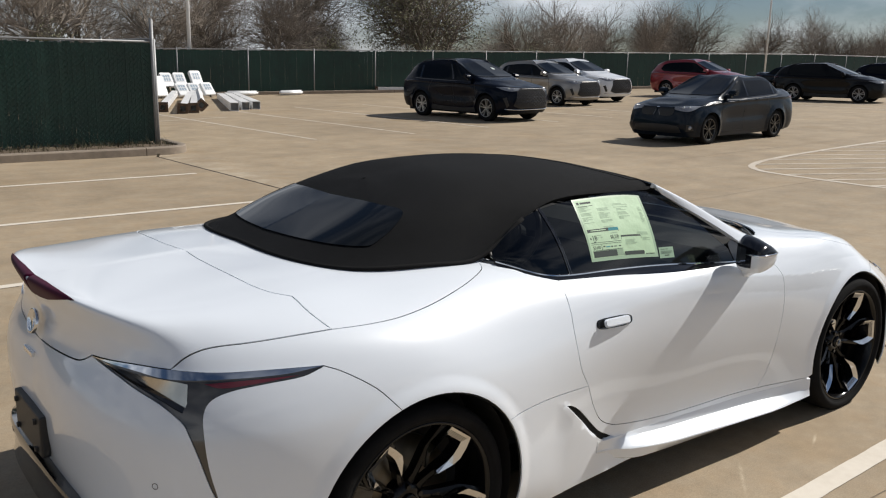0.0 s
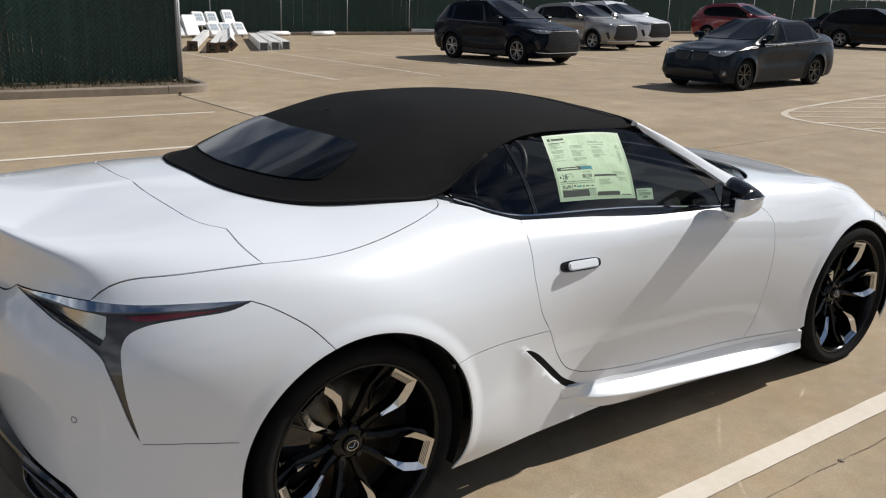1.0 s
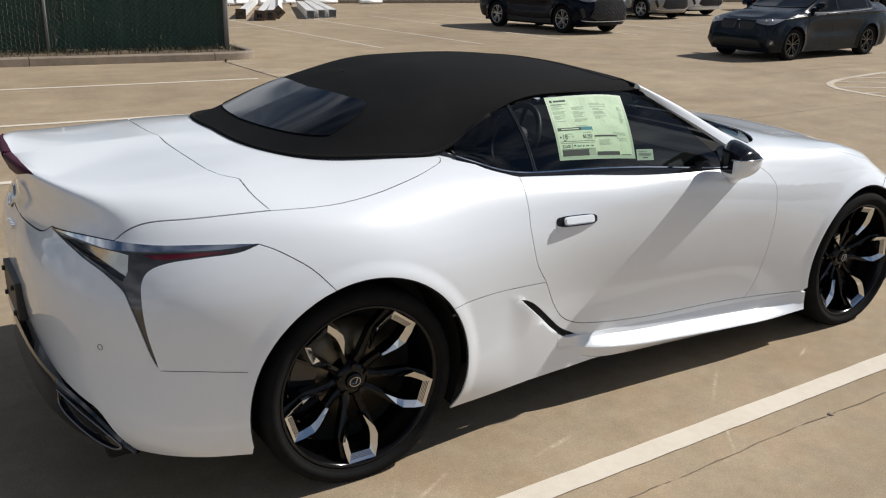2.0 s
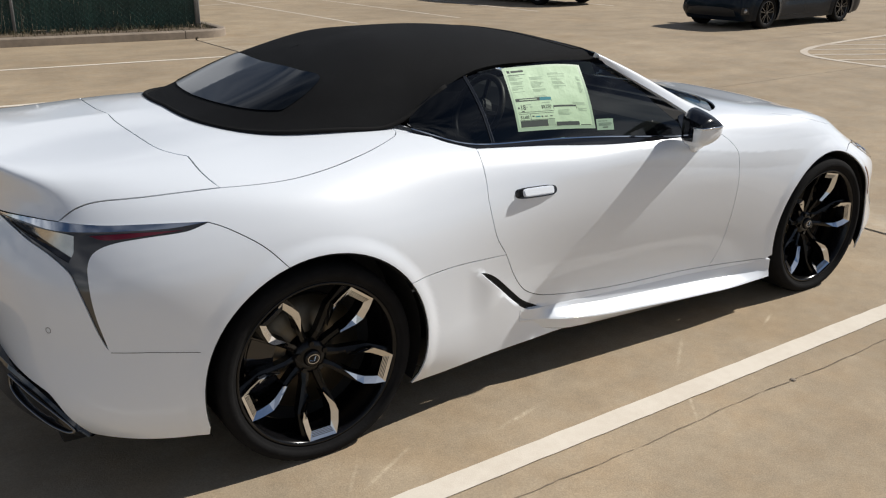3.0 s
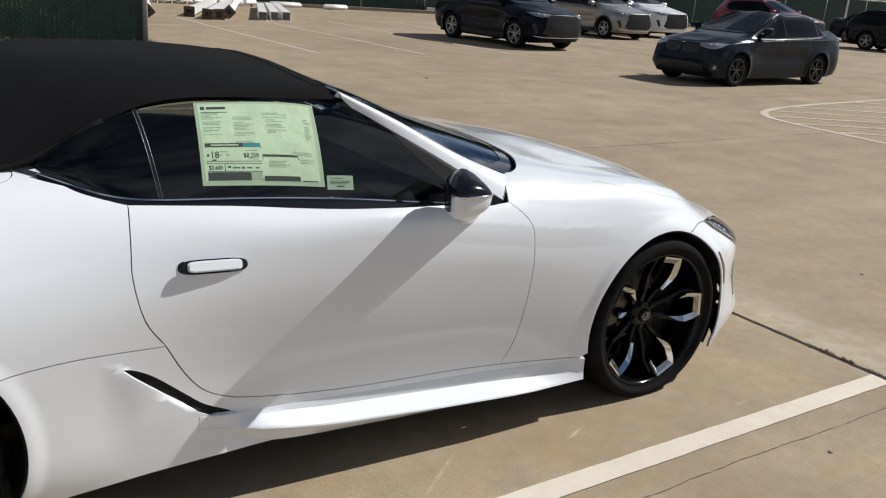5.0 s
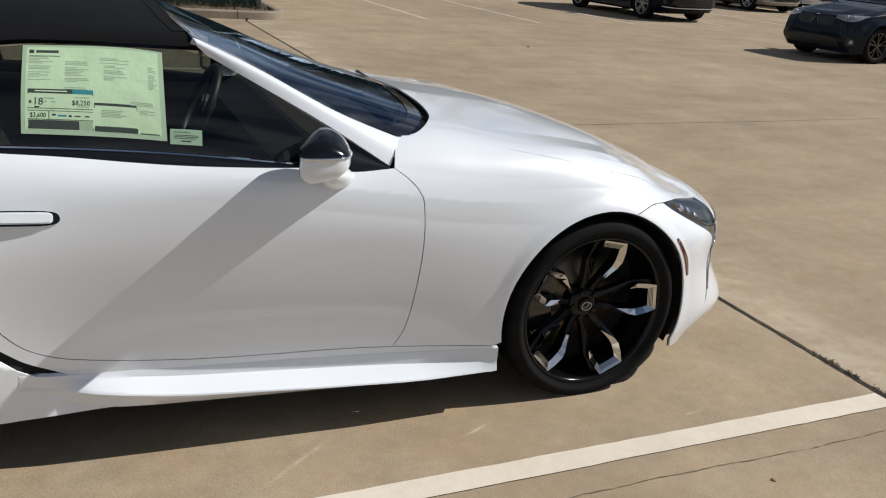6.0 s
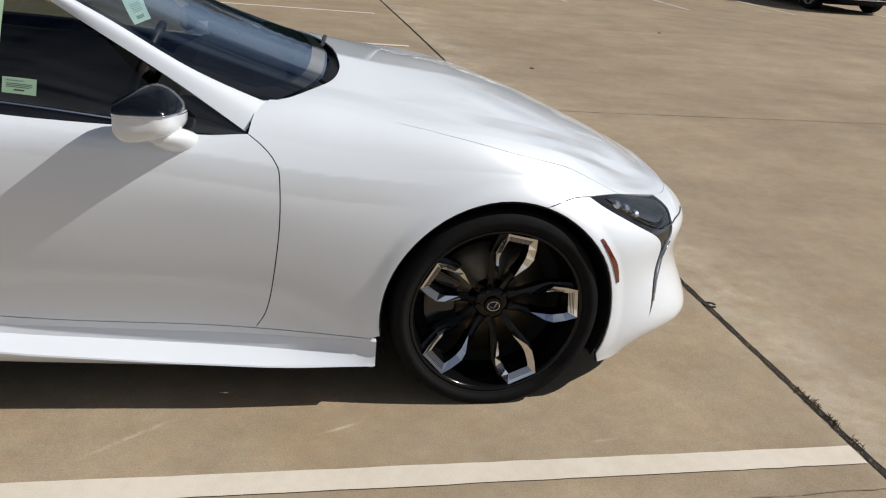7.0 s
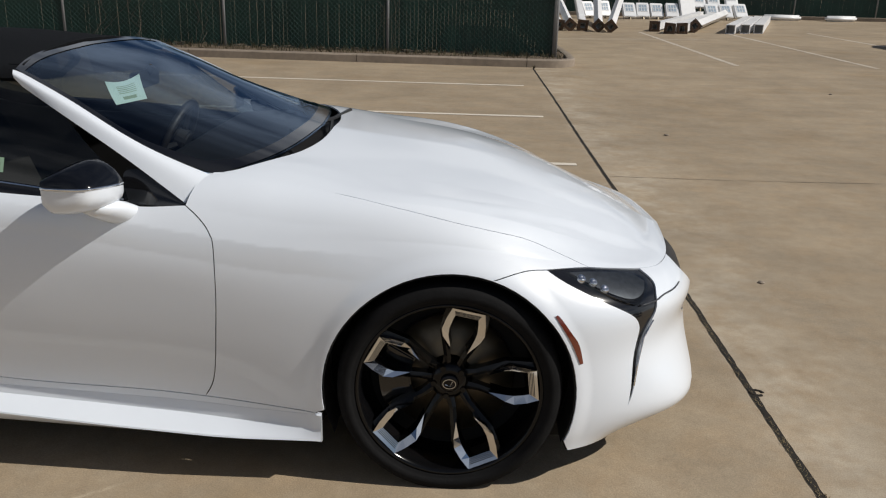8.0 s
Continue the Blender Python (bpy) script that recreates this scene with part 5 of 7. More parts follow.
ribbon("stall_line", [(-2.2, -1.325), (4.09, -1.315)], .10, LINE_PAINT, "painted cream stall line beside the convertible", ragged=.002)
for yy, xe in ((4.25, 3.92), (6.97, 3.84), (9.98, 3.78)):
    ribbon("stall_line", [(-7, yy), (xe, yy)], .10, LINE_PAINT, "painted cream stall line on concrete", ragged=.003, step=.2)
for xx, y0, y1 in ((8.25, 13.9, 24.3), (10.95, 13.8, 24.6), (13.75, 14.2, 25), (16.75, 14.5, 25), (19.5, 14.8, 25), (22.3, 15, 25)):
    ribbon("stall_line", [(xx, y0), (xx + .05, y1)], .11, LINE_WORN, "worn pale stall line on concrete", ragged=.006, step=.3)
ribbon("stall_line", [(4.9, 20.6), (9.6, 21.5)], .10, LINE_WORN, "worn pale stall line on concrete", ragged=.006, step=.3)
for k in range(7):
    ribbon("stall_line", [(31.5 + 2.8 * k, 10.5), (31.5 + 2.8 * k, 16)], .11, LINE_WORN, "worn pale stall line on concrete", ragged=.006, step=.3)
# hatched island
edge = [tuple(q) for q in smooth_curve([(24, 6.12), (19.7, 6.1), (17.3, 6.05), (15.3, 5.92), (14.2, 5.83), (13.0, 5.66), (12.45, 5.5), (12.07, 5.32), (11.73, 5.0), (11.58, 4.65), (11.5, 4.1), (11.46, 3.6), (11.42, 3.1), (11.42, 2.78), (11.6, 2.58), (12.2, 2.56)], 6)] + [(18, 2.58), (24, 2.6)]
ribbon("hatch_outline", edge, .12, LINE_WORN, "worn painted outline of a hatched island", ragged=.005, step=.2)
slant = radians(-31)
island = np.array(edge)
for c_ in np.arange(7.75, 17.0, .66):
    # the line that lies c_ from the origin, cut to the island
    u_ = np.arange(-4, 30, .02)
    at_ = np.stack([-c_ * math.sin(slant) + u_ * math.cos(slant), c_ * math.cos(slant) + u_ * math.sin(slant)], 1)
    ok = at_[inside(at_, island)]
    if len(ok) > 20:
        ribbon("hatch_stripe", [tuple(ok[3]), tuple(ok[-3])], .09, LINE_WORN, "worn painted hatch stripe", ragged=.005, step=.3)

rnd = random.Random(4)
jp = [(4.12 + .004 * math.sin(y * .9) + rnd.uniform(-.0012, .0012), y) for y in np.arange(-9, 12.7, .18)]
ribbon("expansion_joint", jp, .028, JOINT, "dark expansion joint across the concrete", up=.003, ragged=.003, step=.04, category="joint")
jp = [(x, 3.80 - .012 * (x - 4.1) + .01 * math.sin(x * 2.1)) for x in np.arange(4.15, 34, .5)]
ribbon("contraction_joint", jp, .009, CRACK, "thin sawn joint across the concrete", up=.003, ragged=.003, category="joint")
jp = [(x, -1.50 + .006 * math.sin(x * 5) + .003 * math.sin(x * 23)) for x in np.arange(-6, 4.1, .06)]
ribbon("contraction_joint", jp, .0032, CRACK, "thin sawn joint beside the stall line", up=.003, ragged=.002, step=.03, category="joint")
jp = [(x, 6.6 + .012 * x + .02 * math.sin(x)) for x in np.arange(12, 40, .5)]
ribbon("contraction_joint", jp, .010, CRACK, "thin sawn joint across the concrete", up=.003, ragged=.003, category="joint")
# loop of joint filler, pebbles and leaf bits
bm = bmesh.new()
tube(bm, [(4.138 + .026 * math.cos(a), -.16 + .024 * math.sin(a), .008) for a in np.linspace(0, 5.4, 18)], .009, 6)
tagged(part("filler_loop", bm, JOINT, None, "", smooth=True), "curl of loose joint filler on the concrete", "debris")
for k, (x, y, s) in enumerate(((1.90, -1.50, .013), (2.6, -1.95, .010), (4.6, 1.2, .02), (5.6, -.3, .012), (8.4, 9.7, .03), (5.1, 5.9, .03), (3.2, -1.62, .01))):
    bm = bmesh.new()
    bmesh.ops.create_icosphere(bm, subdivisions=2, radius=s)
    for v in bm.verts:
        v.co *= 1 + .35 * noise.noise(v.co * (2 / s) + Vector((k, 0, 0)))
        v.co.z *= .35
    ob = part("pebble", bm, KERB_STONE, None, "", smooth=True)
    ob.location = (x, y, rise(x) + s * .2)
    tagged(ob, "small stone on the concrete", "debris", "loose stones")


def tuft(name, x, y, z, n, h, mat, seed, spread=.03):
    rnd = random.Random(seed)
    vs, fs = [], []
    for _ in range(n):
        a, r = rnd.uniform(0, 6.28), rnd.uniform(0, spread)
        b, hh = rnd.uniform(0, 6.28), h * rnd.uniform(.4, 1)
        bx, by = x + r * math.cos(a), y + r * 2.0 * math.sin(a)
        lean = hh * rnd.uniform(.2, .9)
        w = .0016
        base = len(vs)
        vs += [(bx - w, by, z), (bx + w, by, z), (bx + lean * math.cos(b) * .4, by + lean * math.sin(b) * .4, z + hh * .7), (bx + lean * math.cos(b), by + lean * math.sin(b), z + hh)]
        fs += [(base, base + 1, base + 2), (base + 1, base + 3, base + 2)]
    return tagged(link_mesh(name, vs, fs, mat, smooth=False), "dry weeds growing from the joint", "weeds", "weeds in the joint", "stuff")


for k, (y, n, h) in enumerate(((-1.0, 90, .026), (-1.12, 90, .026), (-.92, 55, .022), (-1.25, 70, .024), (-.6, 15, .015), (.4, 15, .015), (-1.6, 60, .026), (12.55, 30, .08))):
    tuft("weed", 4.122, y, .003, n, h, DRY_GRASS if k % 2 else STRAW, k, .024)
# straw and grit caught along the open joint
rnd = random.Random(77)
vs, fs = [], []
for _ in range(900):
    y = rnd.uniform(-2.2, 3.4)
    x = 4.12 + .004 * math.sin(y * .9) + rnd.gauss(-.006, .007)
    a, ln, w = rnd.gauss(1.57, .55), rnd.uniform(.004, .022), rnd.uniform(.0006, .0014)
    cx, cy, z = math.cos(a), math.sin(a), rise(x) + .0045
    k = len(vs)
    vs += [(x - cy * w, y + cx * w, z), (x + cy * w, y - cx * w, z), (x + cx * ln, y + cy * ln, z + rnd.uniform(.001, .004))]
    fs.append((k, k + 1, k + 2))
tagged(link_mesh("straw_litter", vs, fs, STRAW, smooth=False), "dry straw and grit caught in the joint", "litter", "", "stuff")


# ---- other cars on the lot ----
def road_wheel(parent, m, r, mat_rim, spokes, rim_r, split=True):
    wheel = new("wheel")
    wheel.parent = parent
    wheel.matrix_basis = m
    bm = bmesh.new()
    lathe(bm, [(rim_r, .0), (rim_r + .012, .012), (r - .03, .018), (r - .010, .006), (r, -.025), (r, -.19), (r - .03, -.21), (rim_r, -.20)], 40)
    part("tyre", bm, RUBBER, wheel, smooth=True, angle=50)
    bm = bmesh.new()
    lathe(bm, [(rim_r + .003, .002), (rim_r - .008, .006), (rim_r - .02, -.02), (rim_r - .025, -.16), (.02, -.17)], 40)
    part("rim", bm, BLACK_TRIM, wheel, smooth=True, angle=50)
    bm = bmesh.new()
    lathe(bm, [(rim_r + .004, .004), (rim_r - .004, .009), (rim_r - .014, .002), (rim_r - .016, -.012)], 40)
    part("rim_lip", bm, mat_rim, wheel, smooth=True, angle=50)
    bm = bmesh.new()
    lathe(bm, [(.001, .0), (.038, -.002), (.05, -.03), (.05, -.10)], 20)
    for k in range(spokes):
        mid_a = 2 * math.pi * k / spokes + .35
        for da in ((-.20, .20) if split else (0,)):
            a0, a1 = mid_a + da * .9, mid_a + da
            p0, p1 = (.035 * math.cos(a0), .035 * math.sin(a0)), ((rim_r - .006) * math.cos(a1), (rim_r - .006) * math.sin(a1))
            tx, tz = -math.sin(a1), math.cos(a1)
            w0, w1 = (.009, .019) if split else (.03, .026)
            v = [bm.verts.new((p0[0] + s * w0 * tx, y, p0[1] + s * w0 * tz)) for s, y in ((-1, -.012), (1, -.012), (1, -.05), (-1, -.05))]
            u = [bm.verts.new((p1[0] + s * w1 * tx, y, p1[1] + s * w1 * tz)) for s, y in ((-.5, .0), (.5, .0), (1, -.04), (-1, -.04))]
            for q in range(4):
                bm.faces.new((v[q], v[(q + 1) % 4], u[(q + 1) % 4], u[q]))
    bmesh.ops.recalc_face_normals(bm, faces=bm.faces)
    part("spokes", bm, mat_rim, wheel)


SEDAN = dict(
    bot=((-.90, 0, .16), (-.89, .5, .16), (-.76, .88, .15), (-.30, .93, .12), (.0, .93, .12), (.25, .93, .11), (.5, .93, .11), (.62, .93, .11), (.8, .93, .11), (1.02, .93, .12), (1.60, .88, .12), (1.84, .58, .12), (1.90, 0, .12)),
    low=((-.985, 0, .27), (-.965, .5, .27), (-.80, .92, .27), (-.36, .97, .28), (.0, .98, .28), (.25, .96, .25), (.5, .95, .25), (.62, .95, .25), (.8, .96, .25), (1.02, .985, .28), (1.72, .92, .26), (1.95, .63, .25), (2.0, 0, .25)),
    mid=((-.985, 0, .47), (-.965, .5, .47), (-.82, .90, .48), (-.36, .985, .48), (.0, .995, .48), (.25, .985, .47), (.5, .98, .46), (.62, .98, .46), (.8, .985, .46), (1.02, .99, .46), (1.70, .91, .43), (1.93, .61, .42), (1.965, 0, .42)),
    sho=((-1.0, 0, .70), (-.975, .5, .695), (-.84, .80, .665), (-.38, .94, .655), (.0, .96, .655), (.25, .96, .645), (.5, .96, .635), (.62, .96, .63), (.8, .95, .615), (1.02, .925, .59), (1.63, .86, .555), (1.87, .56, .54), (1.92, 0, .53)),
    bel=((-.97, 0, .748), (-.94, .48, .746), (-.78, .70, .728), (-.30, .84, .708), (.02, .87, .70), (.25, .885, .687), (.44, .89, .675), (.55, .885, .665), (.82, .87, .652), (1.02, .82, .632), (1.52, .71, .595), (1.78, .45, .57), (1.85, 0, .565)),
    top=((-.91, 0, .760), (-.88, .42, .760), (-.74, .62, .760), (-.33, .745, .752), (.01, .655, .905), (.24, .64, .938), (.42, .645, .943), (.52, .665, .922), (.80, .785, .712), (1.02, .56, .667), (1.48, .52, .622), (1.71, .34, .59), (1.77, 0, .585)),
    rf=((-.84, 0, .764), (-.81, .30, .765), (-.68, .46, .766), (-.32, .57, .765), (.05, .50, .955), (.25, .50, .978), (.41, .51, .982), (.49, .53, .962), (.83, .60, .712), (1.02, .32, .685), (1.42, .30, .636), (1.64, .20, .602), (1.70, 0, .597)),
    ce=((-.78, 0, .766), (-.75, 0, .767), (-.62, 0, .768), (-.31, 0, .770), (.07, 0, .974), (.25, 0, .995), (.41, 0, 1.0), (.475, 0, .984), (.85, 0, .714), (1.02, 0, .69), (1.38, 0, .643), (1.58, 0, .61), (1.64, 0, .605)))
CROSSOVER = dict(
    bot=((-.88, 0, .20), (-.87, .5, .19), (-.76, .88, .18), (-.30, .93, .14), (.0, .93, .14), (.25, .93, .13), (.5, .93, .13), (.62, .93, .13), (.8, .93, .13), (1.02, .93, .14), (1.52, .90, .14), (1.84, .56, .14), (1.90, 0, .14)),
    low=((-.985, 0, .30), (-.965, .5, .30), (-.82, .92, .30), (-.36, .975, .30), (.0, .985, .30), (.25, .955, .26), (.5, .945, .25), (.62, .945, .25), (.8, .955, .26), (1.02, .985, .30), (1.64, .91, .28), (1.92, .60, .26), (2.0, 0, .26)),
    mid=((-1.0, 0, .47), (-.98, .5, .47), (-.86, .90, .48), (-.36, .985, .48), (.0, .995, .48), (.25, .975, .46), (.5, .965, .45), (.62, .965, .45), (.8, .975, .46), (1.02, .99, .47), (1.62, .90, .44), (1.91, .60, .43), (1.975, 0, .43)),
    sho=((-.99, 0, .60), (-.97, .5, .60), (-.87, .83, .605), (-.40, .95, .615), (.0, .965, .61), (.25, .96, .605), (.5, .96, .60), (.62, .96, .595), (.8, .955, .585), (1.02, .93, .57), (1.58, .84, .535), (1.87, .54, .52), (1.95, 0, .52)),
    bel=((-.95, 0, .66), (-.93, .5, .66), (-.84, .77, .66), (-.42, .885, .655), (-.05, .90, .65), (.25, .90, .643), (.5, .90, .635), (.62, .895, .63), (.82, .88, .622), (1.02, .83, .608), (1.52, .72, .575), (1.80, .47, .553), (1.88, 0, .55)),
    top=((-.80, 0, .79), (-.785, .5, .79), (-.70, .67, .795), (-.42, .735, .845), (-.06, .73, .895), (.25, .715, .922), (.40, .71, .92), (.52, .72, .872), (.79, .80, .70), (1.02, .58, .643), (1.44, .52, .592), (1.70, .33, .562), (1.77, 0, .557)),
    rf=((-.66, 0, .875), (-.65, .4, .875), (-.58, .52, .885), (-.36, .58, .922), (-.04, .585, .952), (.22, .58, .975), (.37, .58, .97), (.485, .59, .922), (.82, .62, .70), (1.02, .34, .66), (1.40, .30, .606), (1.64, .20, .575), (1.70, 0, .57)),
    ce=((-.58, 0, .905), (-.57, 0, .908), (-.50, 0, .92), (-.32, 0, .945), (-.02, 0, .97), (.22, 0, .998), (.35, 0, .997), (.47, 0, .950), (.85, 0, .70), (1.02, 0, .665), (1.37, 0, .614), (1.58, 0, .583), (1.64, 0, .578)))


def lot_car(name, m, label, group, paint, L, W, H, wb, fo, kind, wheel_r, rim, rim_r, spokes, clear=.20, lit=False, detail=True, trim=None, nose="spindle", lip=None, cladding=None):
    """A sedan or a tall crossover; its rear axle is the origin and x runs forward."""
    thing_ob = thing(name, m, label, "car", group)
    h, ro = W / 2, L - wb - fo
    suv = kind == "suv"
    along = lambda u: u * ro if u < 0 else (u * wb if u < 1 else wb + (u - 1) * fo)
    form = CROSSOVER if suv else SEDAN
    r_a = wheel_r + .045

    def creased(P, sv):
        """A sharp shoulder line, hollow doors and flared arches."""
        P = P.copy()
        q_, v = sv[:, 0], sv[:, 1]
        mid_doors = ramp(4.3, 5.2, q_) * (1 - ramp(7.6, 8.5, q_))
        P[:, 1] += .022 * np.clip(1 - abs(v - 3.0) / .28, 0, 1) * ramp(1.6, 2.6, q_) * (1 - ramp(9.2, 10.2, q_))
        P[:, 1] -= .030 * np.exp(-((v - 1.75) / .40) ** 2) * mid_doors
        for cx in (0, wb):
            rr_ = np.hypot(P[:, 0] - cx, P[:, 2] - wheel_r - .01)
            P[:, 1] += .024 * np.clip(1 - (rr_ - r_a) / .11, 0, 1) * (rr_ > r_a - .12) * (1 - ramp(2.7, 3.2, v)) * ramp(1.8, 2.4, q_) * (1 - ramp(9.9, 10.5, q_))
        return P

    sk = Skin([[(along(u), y * h, z * H) for u, y, z in form[k]] for k in ("bot", "low", "mid", "sho", "bel", "top", "rf", "ce")], creased)
    near = lambda x, z, v=(0, 3.4), s=(2, 11): sk.find([(x, z)], (0, 2), s, v)[0]
    sides = (lambda sh: sh, mirrored)

    def arch(cx):
        return [near(cx + r_a * math.cos(t), wheel_r + .01 + r_a * math.sin(t)) for t in np.linspace(radians(196), radians(-16), 15)]
    ar, af = arch(0), arch(wb)
    base = [(q, 0.0) for q in np.linspace(0, 12, 49)]
    loop = [(0, 0)] + [q for q in base if 0 < q[0] < ar[0][0] - .05] + [(ar[0][0], 0)] + ar + [(ar[-1][0], 0)] + [q for q in base if ar[-1][0] + .05 < q[0] < af[0][0] - .05] + [(af[0][0], 0)] + af + [(af[-1][0], 0)] + [q for q in base if q[0] > af[-1][0] + .05]
    loop += [(12, v) for v in np.linspace(.5, 7, 14)] + [(s, 7.0) for s in np.linspace(11.5, 0, 24)] + [(0, v) for v in np.linspace(6.5, .5, 13)]
    plate("body", both(sheet(sk, loop, gap=0, depth=.03, ds=.10 if detail else .14, dv=.09 if detail else .17, dense=.06)), paint, thing_ob)
    gmat = DARK_CAR_GLASS

    def patch(pname, outline, mat, parent, label="", off=.006, depth=.006, whole=False):
        sh = sheet(sk, outline, gap=0, depth=depth, off=off, ds=.10, dv=.12, dense=.05)
        if whole:
            return [plate(pname, both(sh), mat, parent, label)]
        return [plate(pname, f(sh), mat, parent, label) for f in sides]

    def line(pname, pts, width, mat, parent):
        """A thin seam that follows the skin."""
        pts = smooth_curve(pts)
        out, back = [], []
        for i, (s, v) in enumerate(pts):
            d = np.array(pts[min(i + 1, len(pts) - 1)]) - np.array(pts[max(i - 1, 0)])
            d = d / (np.hypot(*d) + 1e-9)
            out.append((s - d[1] * width, v + d[0] * width))
            back.append((s + d[1] * width, v - d[0] * width))
        return patch(pname, out + back[::-1], mat, parent, off=.0015, depth=.002)

    if suv:
        side = chain(smooth_curve([(3.15, 4.42), (3.6, 4.14), (4, 4.08), (5, 4.06), (6, 4.06), (7, 4.06), (7.7, 4.10), (7.93, 4.28)]), smooth_curve([(7.93, 4.28), (7.55, 4.66), (7.1, 4.88), (6.7, 4.92), (6, 4.92), (5, 4.92), (4, 4.90), (3.5, 4.80), (3.15, 4.42)]))
        back = [(0, 4.18), (.8, 4.18), (1.55, 4.22), (1.75, 4.7), (1.5, 5.4), (.8, 5.55), (0, 5.58)]
    else:
        side = chain(smooth_curve([(3.36, 4.34), (3.62, 4.14), (4.2, 4.08), (5, 4.06), (6, 4.06), (7, 4.06), (7.7, 4.10), (7.93, 4.28)]), smooth_curve([(7.93, 4.28), (7.55, 4.66), (7.1, 4.88), (6.7, 4.92), (6, 4.93), (5, 4.93), (4.3, 4.90), (3.85, 4.74), (3.36, 4.34)]))
        back = [(3.06, 7), (3.05, 6.2), (3.10, 5.6), (3.22, 5.25), (3.6, 5.22), (3.88, 5.3), (3.93, 6), (3.94, 7)]
    front = [(7.05, 7), (7.05, 6.2), (7.08, 5.6), (7.16, 5.22), (7.5, 5.12), (7.93, 5.12), (7.97, 6), (7.98, 7)]
    patch("side_window", side, gmat, thing_ob, "dark tinted side windows", .010, .008)
    patch("windscreen", front, gmat, thing_ob, "dark windscreen", .010, .008, True)
    patch("rear_window", back, gmat, thing_ob, "dark rear window", .010, .008, True)
    if detail:
        for s0 in (3.95, 6.0):
            patch("window_pillar", [(s0 - .07, 4.07), (s0 - .07, 4.92), (s0 + .07, 4.92), (s0 + .07, 4.07)], BLACK_GLOSS, thing_ob, off=.013, depth=.004)
        line("door_gap", [(4.55, 1.9), (4.62, 2.4), (4.75, 3.0), (4.7, 4.0)], .012, DARK_LINER, thing_ob)
        line("door_gap", [(6.1, .6), (6.06, 2.0), (6.0, 4.0)], .012, DARK_LINER, thing_ob)
        line("door_gap", [(8.15, .6), (8.22, 1.8), (8.16, 3.0), (7.98, 4.0)], .012, DARK_LINER, thing_ob)
        line("sill_gap", [(4.75, .52), (6, .52), (7, .52), (8.15, .55)], .025, DARK_LINER, thing_ob)
        line("hood_gap", [(8.05, 4.06), (9, 4.12), (9.8, 4.05), (10.6, 3.7), (11.3, 3.45)], .014, DARK_LINER, thing_ob)
        patch("belt_trim", [(3.3, 4.07), (5, 4.02), (6.5, 4.01), (7.9, 4.06), (7.9, 3.98), (6.5, 3.94), (5, 3.94), (3.3, 4.0)], BLACK_GLOSS, thing_ob, off=.004)
        for sd in (0, 1):
            for s0 in (5.25, 6.75):
                p = sk.at([(s0, 2.95)])[0]
                bm = bmesh.new()
                box(bm, (p[0] - .10, p[1] - .005, p[2] - .014), (p[0] + .10, p[1] + .028, p[2] + .014), .010)
                part("door_handle", bm, paint, thing_ob, smooth=True).matrix_basis = Matrix.Diagonal((1, -1 if sd == 0 else 1, 1, 1))
    # lamps
    lamps = patch("headlamp", chain(smooth_curve([(9.55, 3.06), (10.3, 3.46), (11.15, 3.36)]), smooth_curve([(11.15, 3.36), (11.18, 2.8), (10.6, 2.52), (10.1, 2.62), (9.55, 3.06)])), HEAD_LENS, thing_ob, "clear headlamp")
    if detail:
        for lm, sg in zip(lamps, (-1, 1)):
            bm = bmesh.new()
            for s0 in (10.35, 10.7):
                p = sk.at([(s0, 3.05)])[0]
                bmesh.ops.create_uvsphere(bm, u_segments=12, v_segments=8, radius=.034, matrix=Matrix.Translation((p[0] - .012, sg * (p[1] - .010), p[2])))
            part("lamp_projector", bm, ALLOY, lm, smooth=True)
    if suv:
        tails = patch("tail_lamp", chain(smooth_curve([(.7, 3.1), (1.5, 3.2), (2.35, 3.2)]), smooth_curve([(2.35, 3.2), (2.1, 2.85), (1.5, 2.75), (.7, 2.8), (.7, 3.1)])), DARK_RED_LENS, thing_ob, "dark red tail lamp")
    else:
        tails = patch("tail_lamp", chain(smooth_curve([(.95, 2.98), (1.5, 3.02), (2.1, 3.08), (2.75, 3.0)]), smooth_curve([(2.75, 3.0), (2.3, 2.78), (1.75, 2.56), (1.42, 2.55), (1.28, 2.70), (.95, 2.80), (.95, 2.98)])), DARK_RED_LENS, thing_ob, "dark red tail lamp", .010)
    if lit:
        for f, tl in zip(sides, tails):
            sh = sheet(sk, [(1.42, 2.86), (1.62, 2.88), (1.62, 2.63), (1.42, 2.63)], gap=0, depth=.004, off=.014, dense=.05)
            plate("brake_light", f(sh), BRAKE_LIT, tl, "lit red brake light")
    for sd in (0, 1):
        flip = Matrix.Diagonal((1, -1 if sd == 0 else 1, 1, 1))
        p = sk.at([(7.72, 4.1)])[0]
        bm = bmesh.new()
        slab(bm, [(-.085, -.05), (-.10, .03), (-.06, .075), (.03, .07), (.09, .03), (.10, -.02), (.05, -.055)], p[1] + .05, p[1] + .24, (0, 2, 1), .028)
        bmesh.ops.transform(bm, matrix=Matrix.Translation((p[0] - .02, 0, p[2] + .125)), verts=bm.verts)
        box(bm, (p[0] - .05, p[1] - .03, p[2] + .02), (p[0] + .03, p[1] + .12, p[2] + .09), .010)
        part("door_mirror", bm, trim or paint, thing_ob, smooth=True, angle=50).matrix_basis = flip
